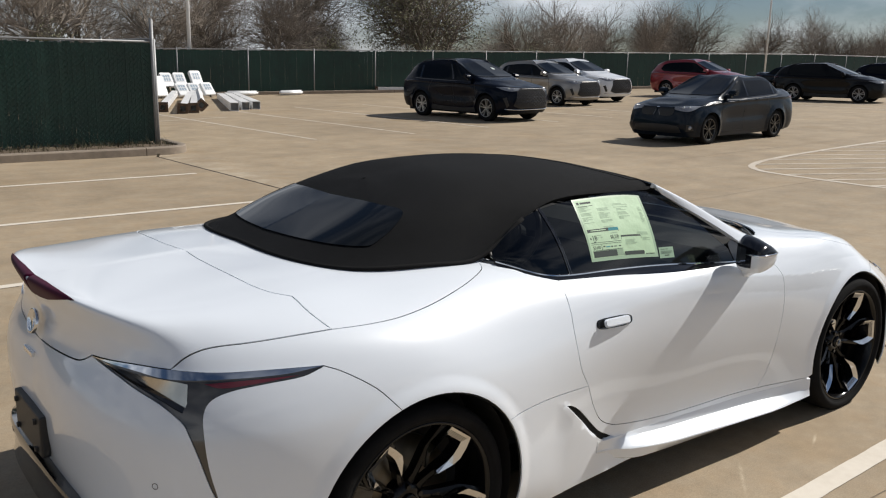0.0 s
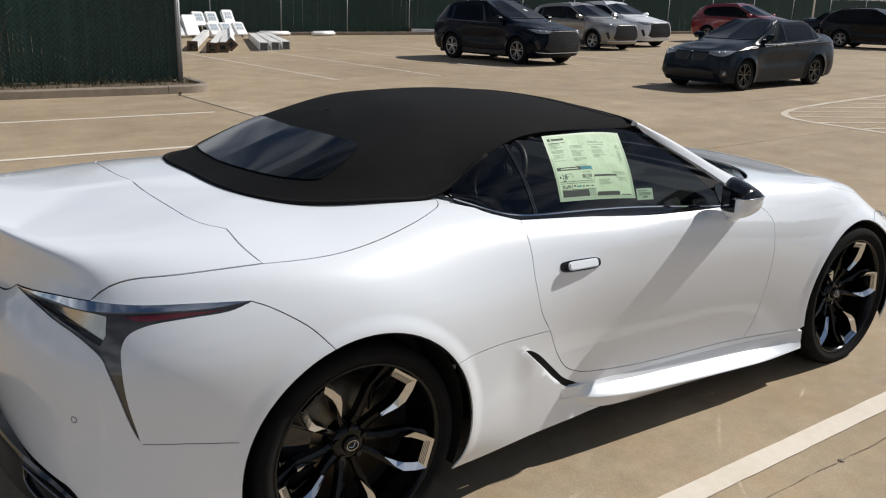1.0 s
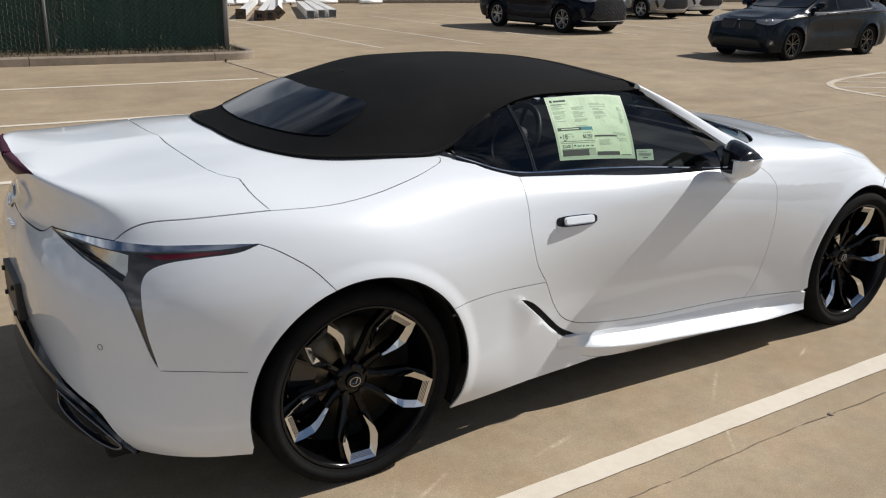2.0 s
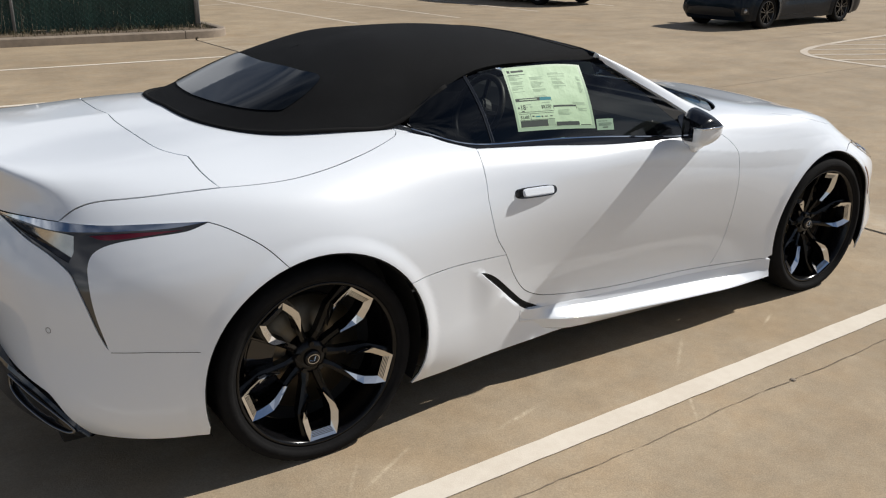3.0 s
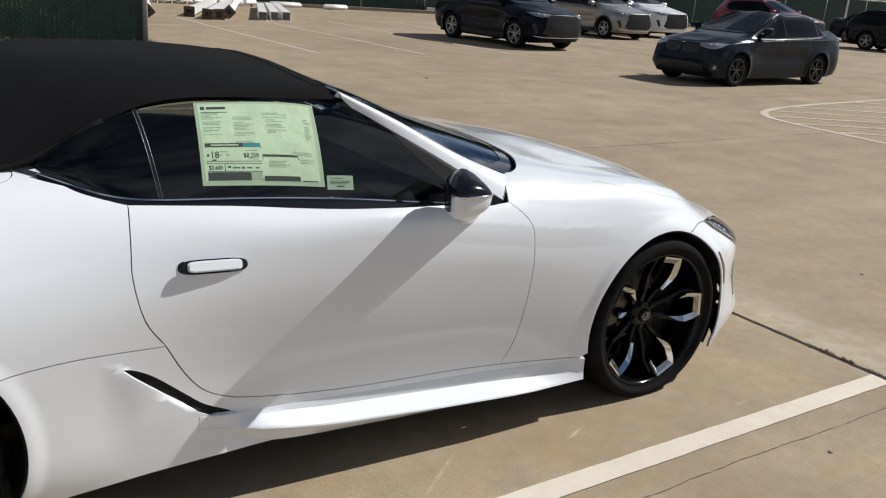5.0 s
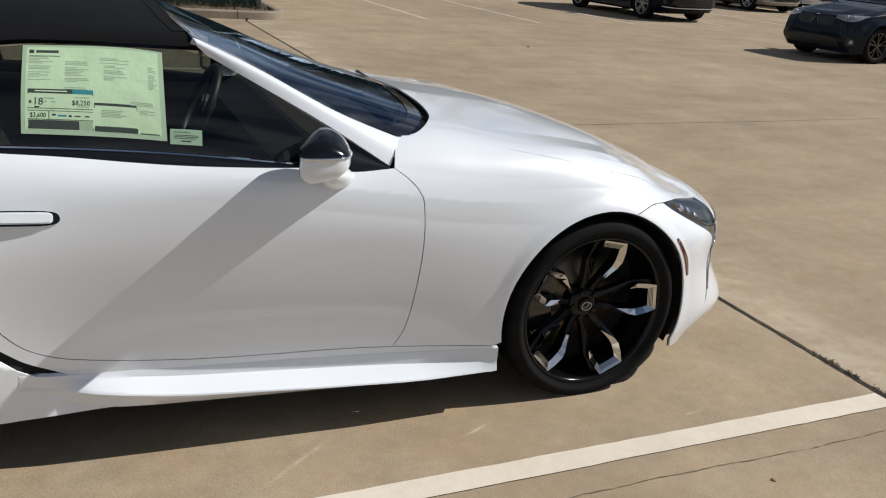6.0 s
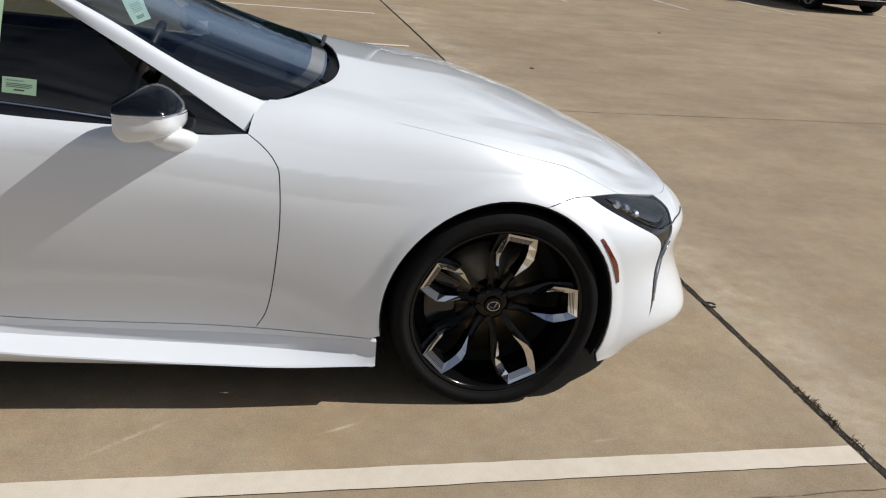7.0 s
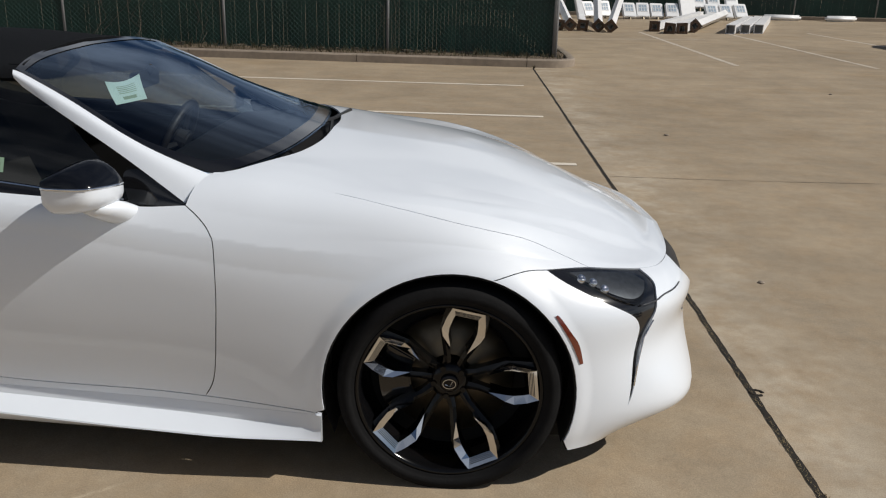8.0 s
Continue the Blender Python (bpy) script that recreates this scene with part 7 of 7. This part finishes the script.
# stacked lamp posts and lamp heads, waiting to be put up
def square_post(x, y, heading, length, size, lift, rusty, pitch=0.0, turn=0.0):
    ob = thing("lamp_post", pose(x, y, rise(x) + lift, 0, -pitch, heading) @ Matrix.Translation((0, 0, size / 2)) @ Matrix.Rotation(radians(turn), 4, 'X') @ Matrix.Translation((0, 0, -size / 2)), "white square lamp post lying, rusty base plate" if rusty else "white square lamp post lying on the concrete", "lamp post", "stacked lamp posts")
    bm = bmesh.new()
    s, t = size / 2, size / 2 - .02
    ro = [[bm.verts.new((xx, yy * q, zz * q + s)) for yy, zz in ((-1, -1), (1, -1), (1, 1), (-1, 1))] for xx, q in ((0, s), (length, s), (length, t), (length - .5, t))]
    ri = [bm.verts.new((.0, yy * t, zz * t + s)) for yy, zz in ((-1, -1), (1, -1), (1, 1), (-1, 1))]
    rb = [bm.verts.new((.5, yy * t, zz * t + s)) for yy, zz in ((-1, -1), (1, -1), (1, 1), (-1, 1))]
    seq = [rb, ri, ro[0], ro[1]]
    for u, v in zip(seq, seq[1:]):
        for k in range(4):
            bm.faces.new((u[k], u[(k + 1) % 4], v[(k + 1) % 4], v[k]))
    bm.faces.new(rb)
    bm.faces.new(ro[1])
    for r in ro[2:]:
        for v in r:
            bm.verts.remove(v)
    bmesh.ops.recalc_face_normals(bm, faces=bm.faces)
    part("post_tube", bm, POLE_WHITE, ob)
    if rusty:
        bm = bmesh.new()
        for k in range(4):
            # a square flange with a dark hole in its middle
            c_, s_ = ((1, 0), (0, 1), (-1, 0), (0, -1))[k]
            cy, cz, hy, hz = c_ * .125, s_ * .125, (.045 if c_ else .17), (.045 if s_ else .08)
            box(bm, (-.03, cy - hy, s + cz - hz), (.0, cy + hy, s + cz + hz), .004)
        part("base_plate", bm, RUST, ob)
    return ob


for x, y, hd in ((11.05, 24.1, 69), (11.58, 24.35, 69.5), (12.05, 24.5, 70)):
    square_post(x, y, hd, 8.4, .28, .0, False)
for x, y, hd, lift, turn in ((8.85, 24.8, 66, .05, 0), (9.1, 23.75, 66, .05, 4), (9.50, 23.85, 67, .05, -3), (10.05, 24.5, 68, .10, 45)):
    square_post(x, y, hd, 8.4, .22, lift, True, 1.0, turn)
for x, y, hd, pt, turn in ((5.75, 24.5, 92, 9, 10), (6.1, 24.4, 90, 9, 38), (6.5, 24.4, 86, 9, 5), (6.95, 24.1, 83, 8.5, 42), (7.3, 23.9, 78, 8, 50)):
    square_post(x, y, hd, 7.5, .20, .09, True, pt, turn)


LAMP_GLASS = material("bluish_lamp_glass", (0.34, 0.42, 0.50), 0.2, vary=0.3, scale=8)


def lamp_head(x, y, heading, lean, w, h, z=.06, blank=False):
    ob = thing("floodlight", pose(x, y, rise(x) + z, 0, 0, heading) @ pose(0, 0, 0, -lean, 0, 0), "white blank lamp housing leaning back" if blank else "white box floodlight leaning back on the pile", "floodlight", "stacked floodlights")
    bm = bmesh.new()
    slab(bm, [(-w / 2, .0), (w / 2, .0), (w / 2, h * .92), (w * .42, h), (-w * .42, h), (-w / 2, h * .92)], 0, .16, (0, 2, 1), .02)
    part("lamp_housing", bm, PANEL_WHITE, ob, smooth=False)
    if not blank:
        bm = bmesh.new()
        box(bm, (-w * .34, -.006, h * .34), (w * .34, -.001, h * .84), .0)
        pane = part("lamp_window", bm, LAMP_GLASS, ob, "bluish lamp window")
        for i in range(4):
            bm = bmesh.new()
            box(bm, (-w * .34 + i * w * .21, -.014, h * .34), (-w * .34 + i * w * .21 + .02, -.0065, h * .84), .0)
            part("window_bar", bm, POLE_WHITE, pane)
        for j in range(3):
            bm = bmesh.new()
            box(bm, (-w * .34, -.0135, h * .34 + j * h * .24), (w * .34, -.0068, h * .34 + j * h * .24 + .02), .0)
            part("window_bar", bm, POLE_WHITE, pane)
    bm = bmesh.new()
    tube(bm, [(0, .08, .02), (0, .10, -z * .5 - .03)], .05, 8)
    part("lamp_bracket", bm, GREY_METAL, ob)


for x, y, hd, ln, z, blank in ((9.55, 33.0, 8, 40, .12, 0), (10.13, 33.2, 4, 40, .12, 0), (10.72, 33.2, 6, 42, .12, 0), (11.32, 33.1, 3, 40, .12, 0), (12.0, 33.2, 12, 28, .12, 1), (12.96, 33.0, 8, 44, .14, 0), (13.55, 33.1, 6, 44, .14, 0), (14.2, 33.2, 10, 42, .14, 0),
                               (12.55, 33.75, 8, 34, .50, 0), (13.15, 33.8, 6, 34, .50, 0), (13.92, 33.85, 10, 30, .55, 0), (8.6, 33.3, 20, 32, .12, 0), (7.95, 33.1, 25, 36, .12, 0)):
    lamp_head(x, y, hd, ln, .66 if blank else .54, .95 if blank else .70, z, bool(blank))
bm = bmesh.new()
slab(bm, [(.75 * math.cos(a) * (1 + .2 * math.sin(3 * a)), .3 * math.sin(a)) for a in np.linspace(0, 2 * math.pi, 19)[:-1]], .0, .22, (0, 1, 2), .06)
for k, (x, y) in enumerate(((16.1, 34.0), (18.4, 33.5))):
    ob = part("white_sack", bm.copy(), PANEL_WHITE, None, "", smooth=True)
    ob.matrix_basis = pose(x, y, rise(x) + .0, 0, 0, 20 * k)
    tagged(ob, "white plastic sack lying near the fence", "sack", "sacks near the fence")
bm.free()
square_post(23.3, 33.6, -12, 6.0, .26, .02, True)


def street_pole(x, y, h, r=.11):
    ob = thing("light_pole", pose(x, y, rise(x)), "tall slim pale light pole behind the fence", "light pole", "light poles")
    bm = bmesh.new()
    tube(bm, [(0, 0, 0), (0, 0, h)], [r, r * .6], 10)
    part("pole", bm, POLE_WHITE, ob, smooth=True)
    bm = bmesh.new()
    box(bm, (-.2, -.2, 0), (.2, .2, .5), .03)
    part("pole_base", bm, KERB_STONE, ob)
    bm = bmesh.new()
    box(bm, (-.7, -.16, h), (.7, .16, h + .14), .02)
    part("pole_lamp", bm, PANEL_WHITE, ob)


street_pole(14.5, 36.15, 11, .10)
street_pole(48.3, 27.0, 11, .06)


# ---- bare trees and scrub behind the fence ----
def branches(vs, fs, p, d, length, r, depth, rnd, spread, up, n_side=3):
    steps = 3 if depth > 1 else 2
    ring0 = None
    for s in range(steps + 1):
        if s:
            d = (d + Vector((rnd.gauss(0, .16), rnd.gauss(0, .16), rnd.gauss(0, .10) + up))).normalized()
            p = p + d * (length / steps)
        rr = r * (1 - .45 * s / steps)
        a = d.orthogonal().normalized()
        b = d.cross(a)
        B = len(vs)
        for k in range(n_side):
            q = p + rr * (math.cos(6.283 * k / n_side) * a + math.sin(6.283 * k / n_side) * b)
            vs.append((q.x, q.y, q.z))
        if ring0 is not None:
            for k in range(n_side):
                fs.append((ring0 + k, ring0 + (k + 1) % n_side, B + (k + 1) % n_side, B + k))
        ring0 = B
        if depth > 0 and s > 0:
            for _ in range(2 if depth > 2 or s == steps else 1):
                t = rnd.uniform(0, 6.283)
                side = (math.cos(t) * a + math.sin(t) * b)
                nd = (d * rnd.uniform(.5, 1.1) + side * spread * rnd.uniform(.6, 1.2)).normalized()
                branches(vs, fs, p, nd, length * rnd.uniform(.55, .8), rr * .66, depth - 1, rnd, spread, up, 3)


def tree_mesh(seed, height, depth, spread, up, trunk):
    rnd = random.Random(seed)
    tv, tf, bv, bf = [], [], [], []
    p, d = Vector((0, 0, 0)), Vector((0, 0, 1))
    # tapered trunk
    n = 8
    prev = None
    hts = [0, .4, height * .12, height * .22, height * .34]
    for i, z in enumerate(hts):
        c = Vector((rnd.gauss(0, .05) * i, rnd.gauss(0, .05) * i, z - .1))
        rr = trunk * (1.5 if i == 0 else 1 - .12 * i)
        B = len(tv)
        tv += [(c.x + rr * math.cos(6.283 * k / n), c.y + rr * math.sin(6.283 * k / n), c.z) for k in range(n)]
        if prev is not None:
            tf += [(prev + k, prev + (k + 1) % n, B + (k + 1) % n, B + k) for k in range(n)]
        prev = B
        if i >= 2:
            for _ in range(3 if i < 4 else 5):
                t = rnd.uniform(0, 6.283)
                nd = Vector((math.cos(t) * spread, math.sin(t) * spread, rnd.uniform(.6, 1.2))).normalized()
                branches(bv, bf, c, nd, height * rnd.uniform(.22, .34), trunk * .62, depth, rnd, spread, up)
    return tv, tf, bv, bf


def leaf_cloud(seed, bv, n, size):
    rnd = random.Random(seed)
    vs, fs = [], []
    for _ in range(n):
        c = Vector(bv[rnd.randrange(len(bv))]) + Vector((rnd.gauss(0, .12), rnd.gauss(0, .12), rnd.gauss(0, .12)))
        a = Vector((rnd.gauss(0, 1), rnd.gauss(0, 1), rnd.gauss(0, 1))).normalized() * size
        b = a.orthogonal().normalized() * size * .4
        B = len(vs)
        vs += [tuple(c - a), tuple(c + b), tuple(c + a), tuple(c - b)]
        fs.append((B, B + 1, B + 2, B + 3))
    return vs, fs


def make_tree(name, seed, height, depth, spread, up, trunk, leaves, label):
    ob = thing(name, pose(0, 0, -50), label, "tree", "trees behind the fence")
    tv, tf, bv, bf = tree_mesh(seed, height, depth, spread, up, trunk)
    link_mesh("trunk", tv, tf, BARK, ob)
    link_mesh("crown", bv, bf, TWIG, ob, smooth=False)
    if leaves:
        lv, lf = leaf_cloud(seed, bv, leaves, .055)
        link_mesh("foliage", lv, lf, LEAF, ob, smooth=False)
    return ob


protos = [make_tree("bare_tree", 1, 8.5, 4, .75, .05, .16, 0, "bare brown winter tree behind the boundary fence"),
          make_tree("bare_tree", 2, 7.0, 4, .85, .04, .13, 0, "bare brown winter tree behind the boundary fence"),
          make_tree("bare_tree", 3, 9.5, 4, .65, .07, .18, 0, "tall bare winter tree behind the boundary fence"),
          make_tree("leafy_tree", 5, 6.6, 4, .95, .07, .18, 9000, "broad tree with thin olive leaves behind the boundary fence")]
scrub = [make_tree("scrub_bush", 11, 4.2, 4, 1.1, .06, .05, 0, "dense brown leafless scrub behind the boundary fence"),
         make_tree("scrub_bush", 12, 3.6, 4, 1.2, .05, .05, 3500, "dense olive scrub behind the boundary fence")]
rnd = random.Random(21)
used = set()


def place(proto, x, y, s, rz):
    m = pose(x, y, rise(x), 0, 0, rz)
    if proto not in used:
        used.add(proto)
        proto.matrix_basis = m @ Matrix.Diagonal((s, s, s, 1))
        return proto
    ob = copy_thing(proto, m)
    ob.scale = (s, s, s)
    return ob


fy = lambda x: 37.6 - (x - 4) * .187
for x, d, k, s in ((6, 9, 1, .9), (9.5, 4, 0, .8), (12, 9, 2, .75), (14.5, 5, 1, .85), (17.5, 7, 0, .9), (20.5, 4.5, 1, .95), (23, 8, 0, .95), (30.4, 6.0, 3, 1.0), (25.8, 10, 1, .9), (33, 10, 0, .8), (37, 6, 1, .95), (41, 7, 0, 1.0), (46, 11, 1, .85), (52, 10, 2, .7), (57, 6, 1, .8), (61, 8, 0, .85), (65, 5, 1, .9), (68, 9, 2, .75), (72, 6, 0, .8), (2, 6, 0, .9), (-2, 9, 2, .8), (76, 9, 1, .9), (49, 4, 0, .8), (55, 13, 0, .9)):
    place(protos[k], x, fy(x) + d, (1.35 if k == 3 else 1.2 if x < 24 else .85) * s * rnd.uniform(.9, 1.1), rnd.uniform(0, 360))
x = -4.0
while x < 80:
    place(scrub[rnd.random() < .35], x, fy(x) + rnd.uniform(1.5, 6), rnd.uniform(.55, .85) * (1.25 if x < 24 else 1), rnd.uniform(0, 360))
    x += rnd.uniform(2.0, 3.2)
x = -8.0
while x < 95:
    place(rnd.choice((protos[1], scrub[0], protos[0])), x, fy(x) + rnd.uniform(12, 22), rnd.uniform(.55, .85), rnd.uniform(0, 360))
    x += rnd.uniform(4.0, 6.5)


# ---- papers on the glass ----
def glass_corners(x, z):
    q = SIDE_WIN.find([(x, z)], (0, 2), (0, 6), (0, 2))[0]
    return q


c_bl, c_br, c_tl, c_tr = (np.array(glass_corners(*p)) for p in ((.957, 1.030), (1.347, 1.008), (.975, 1.255), (1.352, 1.249)))


def paper_at(a, b, lift=0.0):
    q = (c_bl * (1 - a) + c_br * a) * (1 - b) + (c_tl * (1 - a) + c_tr * a) * b
    p, nn = SIDE_WIN.at([q])[0], SIDE_WIN.normal([q])[0]
    if nn[1] < 0:
        nn = -nn
    p = p + nn * (.0012 + lift)
    return (p[0], -p[1], p[2])


def paper_rect(name, at, a0, b0, a1, b1, lift, mat, parent, label="", n=6):
    vs = [at(a0 + (a1 - a0) * i / n, b0 + (b1 - b0) * j / n, lift) for i in range(n + 1) for j in range(n + 1)]
    fs = [(i * (n + 1) + j, (i + 1) * (n + 1) + j, (i + 1) * (n + 1) + j + 1, i * (n + 1) + j + 1) for i in range(n) for j in range(n)]
    return link_mesh(name, vs, fs, mat, parent, label)


def bars(name, at, rects, lift, mat, parent, label=""):
    vs, fs = [], []
    for a0, b0, a1, b1 in rects:
        B = len(vs)
        k = 4
        for i in range(k + 1):
            a = a0 + (a1 - a0) * i / k
            vs += [at(a, b0, lift), at(a, b1, lift)]
        fs += [(B + 2 * i, B + 2 * i + 2, B + 2 * i + 3, B + 2 * i + 1) for i in range(k)]
    return link_mesh(name, vs, fs, mat, parent, label, smooth=False)


def lettering(name, text, at, a, b, size, aspect, lift, mat, parent):
    """Built-in font letters laid on a curved paper; size as a share of its height."""
    cu = bpy.data.curves.new(name, 'FONT')
    cu.body, cu.size = text, 1.0
    cu.resolution_u = 2
    tmp = bpy.data.objects.new(name, cu)
    scene.collection.objects.link(tmp)
    me = bpy.data.meshes.new_from_object(tmp.evaluated_get(bpy.context.evaluated_depsgraph_get()))
    bpy.data.objects.remove(tmp)
    for v in me.vertices:
        v.co = Vector(at(a + v.co.x * size * aspect, b + v.co.y * size, lift))
    me.materials.clear()
    me.materials.append(mat)
    ob = new(name, me)
    ob.parent = parent
    return ob


sticker = thing("window_sticker", pose(0, 0, 0), "pale green price sheet on the door window", "sticker")
paper_rect("sticker_sleeve", paper_at, 0, 0, 1, 1, .0004, SLEEVE, sticker, "clear sleeve round the price sheet", n=12)
paper_rect("sticker_sheet", paper_at, .03, .05, .965, .975, .0007, PAPER, sticker, n=12)
rnd = random.Random(3)
soft = []
for a0, a1, top, bot in ((.05, .24, .86, .60), (.31, .48, .83, .50), (.55, .78, .86, .80), (.58, .74, .78, .62), (.89, .95, .80, .56), (.76, .96, .40, .36), (.82, .95, .31, .27), (.055, .48, .265, .25), (.56, .78, .29, .21)):
    b = top
    while b > bot:
        if rnd.random() < .86:
            soft.append((a0, b, a0 + (a1 - a0) * rnd.uniform(.4, 1), b + .007))
        b -= .017
soft += [(.165, .40, .24, .41), (.165, .36, .19, .375), (.22, .36, .25, .375), (.38, .415, .48, .425), (.40, .315, .48, .323)]
tagged(bars("fine_print", paper_at, soft, .0011, INK_SOFT, sticker, "rows of unreadable fine print"), kind="stuff")
for q_ in [(.515, .345, .80, .372), (.515, .055, .80, .115), (.82, .055, .95, .066), (.05, .288, .505, .294), (.05, .262, .505, .267), (.05, .166, .505, .172), (.20, .17, .205, .265), (.502, .06, .507, .46), (.05, .06, .054, .46), (.513, .06, .517, .345), (.80, .06, .804, .345), (.225, .212, .25, .232), (.34, .20, .36, .222), (.38, .205, .42, .218), (.45, .205, .48, .218), (.06, .345, .078, .375), (.10, .298, .135, .312)]:
    bars("headline_bar", paper_at, [q_], .0011, INK, sticker)
bars("fuel_header", paper_at, [(.05, .458, .365, .505)], .0011, INK, sticker, "black header of the fuel economy box")
bars("fuel_footer", paper_at, [(.055, .06, .41, .160)], .0011, INK, sticker, "black footer of the fuel economy box")
bars("teal_header", paper_at, [(.365, .458, .507, .505)], .0012, INK_TEAL, sticker, "teal strip of the fuel economy box")
bars("teal_scale", paper_at, [(.265, .205, .325, .222)], .0012, INK_TEAL, sticker)
paper_rect("code_block", paper_at, .415, .06, .50, .160, .0010, INK_SOFT, sticker, n=2)
asp = .225 / .39
lettering("fuel_number", "18", paper_at, .088, .328, .115, asp * 1.15, .0013, INK, sticker)
lettering("saving_amount", "$8,250", paper_at, .362, .335, .078, asp, .0013, INK, sticker)
lettering("cost_amount", "$3,600", paper_at, .066, .190, .074, asp, .0013, INK, sticker)
bars("title_bar", paper_at, [(.10, .475, .33, .488)], .0016, PAPER, sticker)
bars("maker_mark", paper_at, [(.05, .905, .085, .945), (.10, .91, .26, .94), (.05, .87, .27, .878)], .0009, INK, sticker, "plain dark bar in place of the maker's mark")
d_bl, d_br, d_tl, d_tr = (np.array(glass_corners(*p)) for p in ((1.355, 1.000), (1.447, .994), (1.357, 1.043), (1.449, 1.038)))


def tag_at(a, b, lift=0.0):
    q = (d_bl * (1 - a) + d_br * a) * (1 - b) + (d_tl * (1 - a) + d_tr * a) * b
    p, nn = SIDE_WIN.at([q])[0], SIDE_WIN.normal([q])[0]
    if nn[1] < 0:
        nn = -nn
    p = p + nn * (.0012 + lift)
    return (p[0], -p[1], p[2])


tag = thing("tyre_label", pose(0, 0, 0), "small green tyre information label on the door window", "sticker")
paper_rect("label_sheet", tag_at, 0, 0, 1, 1, .0004, material("dull_green_paper", (0.28, 0.42, 0.30), 0.7, vary=0.03, scale=20), tag)
lettering("label_title", "TIRE INFORMATION", tag_at, .10, .76, .125, .043 / .092, .0010, INK, tag)
bars("label_bars", tag_at, [(.12, .60, .88, .63), (.12, .50, .88, .53), (.12, .40, .80, .43), (.35, .20, .65, .28)], .0010, INK, tag)


def screen_at(a, b, lift=0.0):
    # a slip of paper curling off the windscreen inside, in front of the passenger
    x = 1.632 + .025 * a + .030 * (1 - b)
    y = -.415 + .255 * a - (1 - b) * (.015 + .03 * a)
    z = 1.250 - (.078 + .008 * a) * (1 - b) - .014 * math.sin(math.pi * a) * b
    return (x - lift * .3 + .01 * (1 - b) ** 2, y, z + lift)


slip = thing("paper_slip", pose(0, 0, 0), "pale slip of paper behind the windscreen", "paper")
paper_rect("slip_sheet", screen_at, 0, 0, 1, 1, -.012, PAPER_PALE, slip, n=8)
bars("slip_bars", screen_at, [(.25, .72 - .08 * k, .80, .75 - .08 * k) for k in range(5)] + [(.30, .12, .72, .26)], -.010, INK_SOFT, slip)
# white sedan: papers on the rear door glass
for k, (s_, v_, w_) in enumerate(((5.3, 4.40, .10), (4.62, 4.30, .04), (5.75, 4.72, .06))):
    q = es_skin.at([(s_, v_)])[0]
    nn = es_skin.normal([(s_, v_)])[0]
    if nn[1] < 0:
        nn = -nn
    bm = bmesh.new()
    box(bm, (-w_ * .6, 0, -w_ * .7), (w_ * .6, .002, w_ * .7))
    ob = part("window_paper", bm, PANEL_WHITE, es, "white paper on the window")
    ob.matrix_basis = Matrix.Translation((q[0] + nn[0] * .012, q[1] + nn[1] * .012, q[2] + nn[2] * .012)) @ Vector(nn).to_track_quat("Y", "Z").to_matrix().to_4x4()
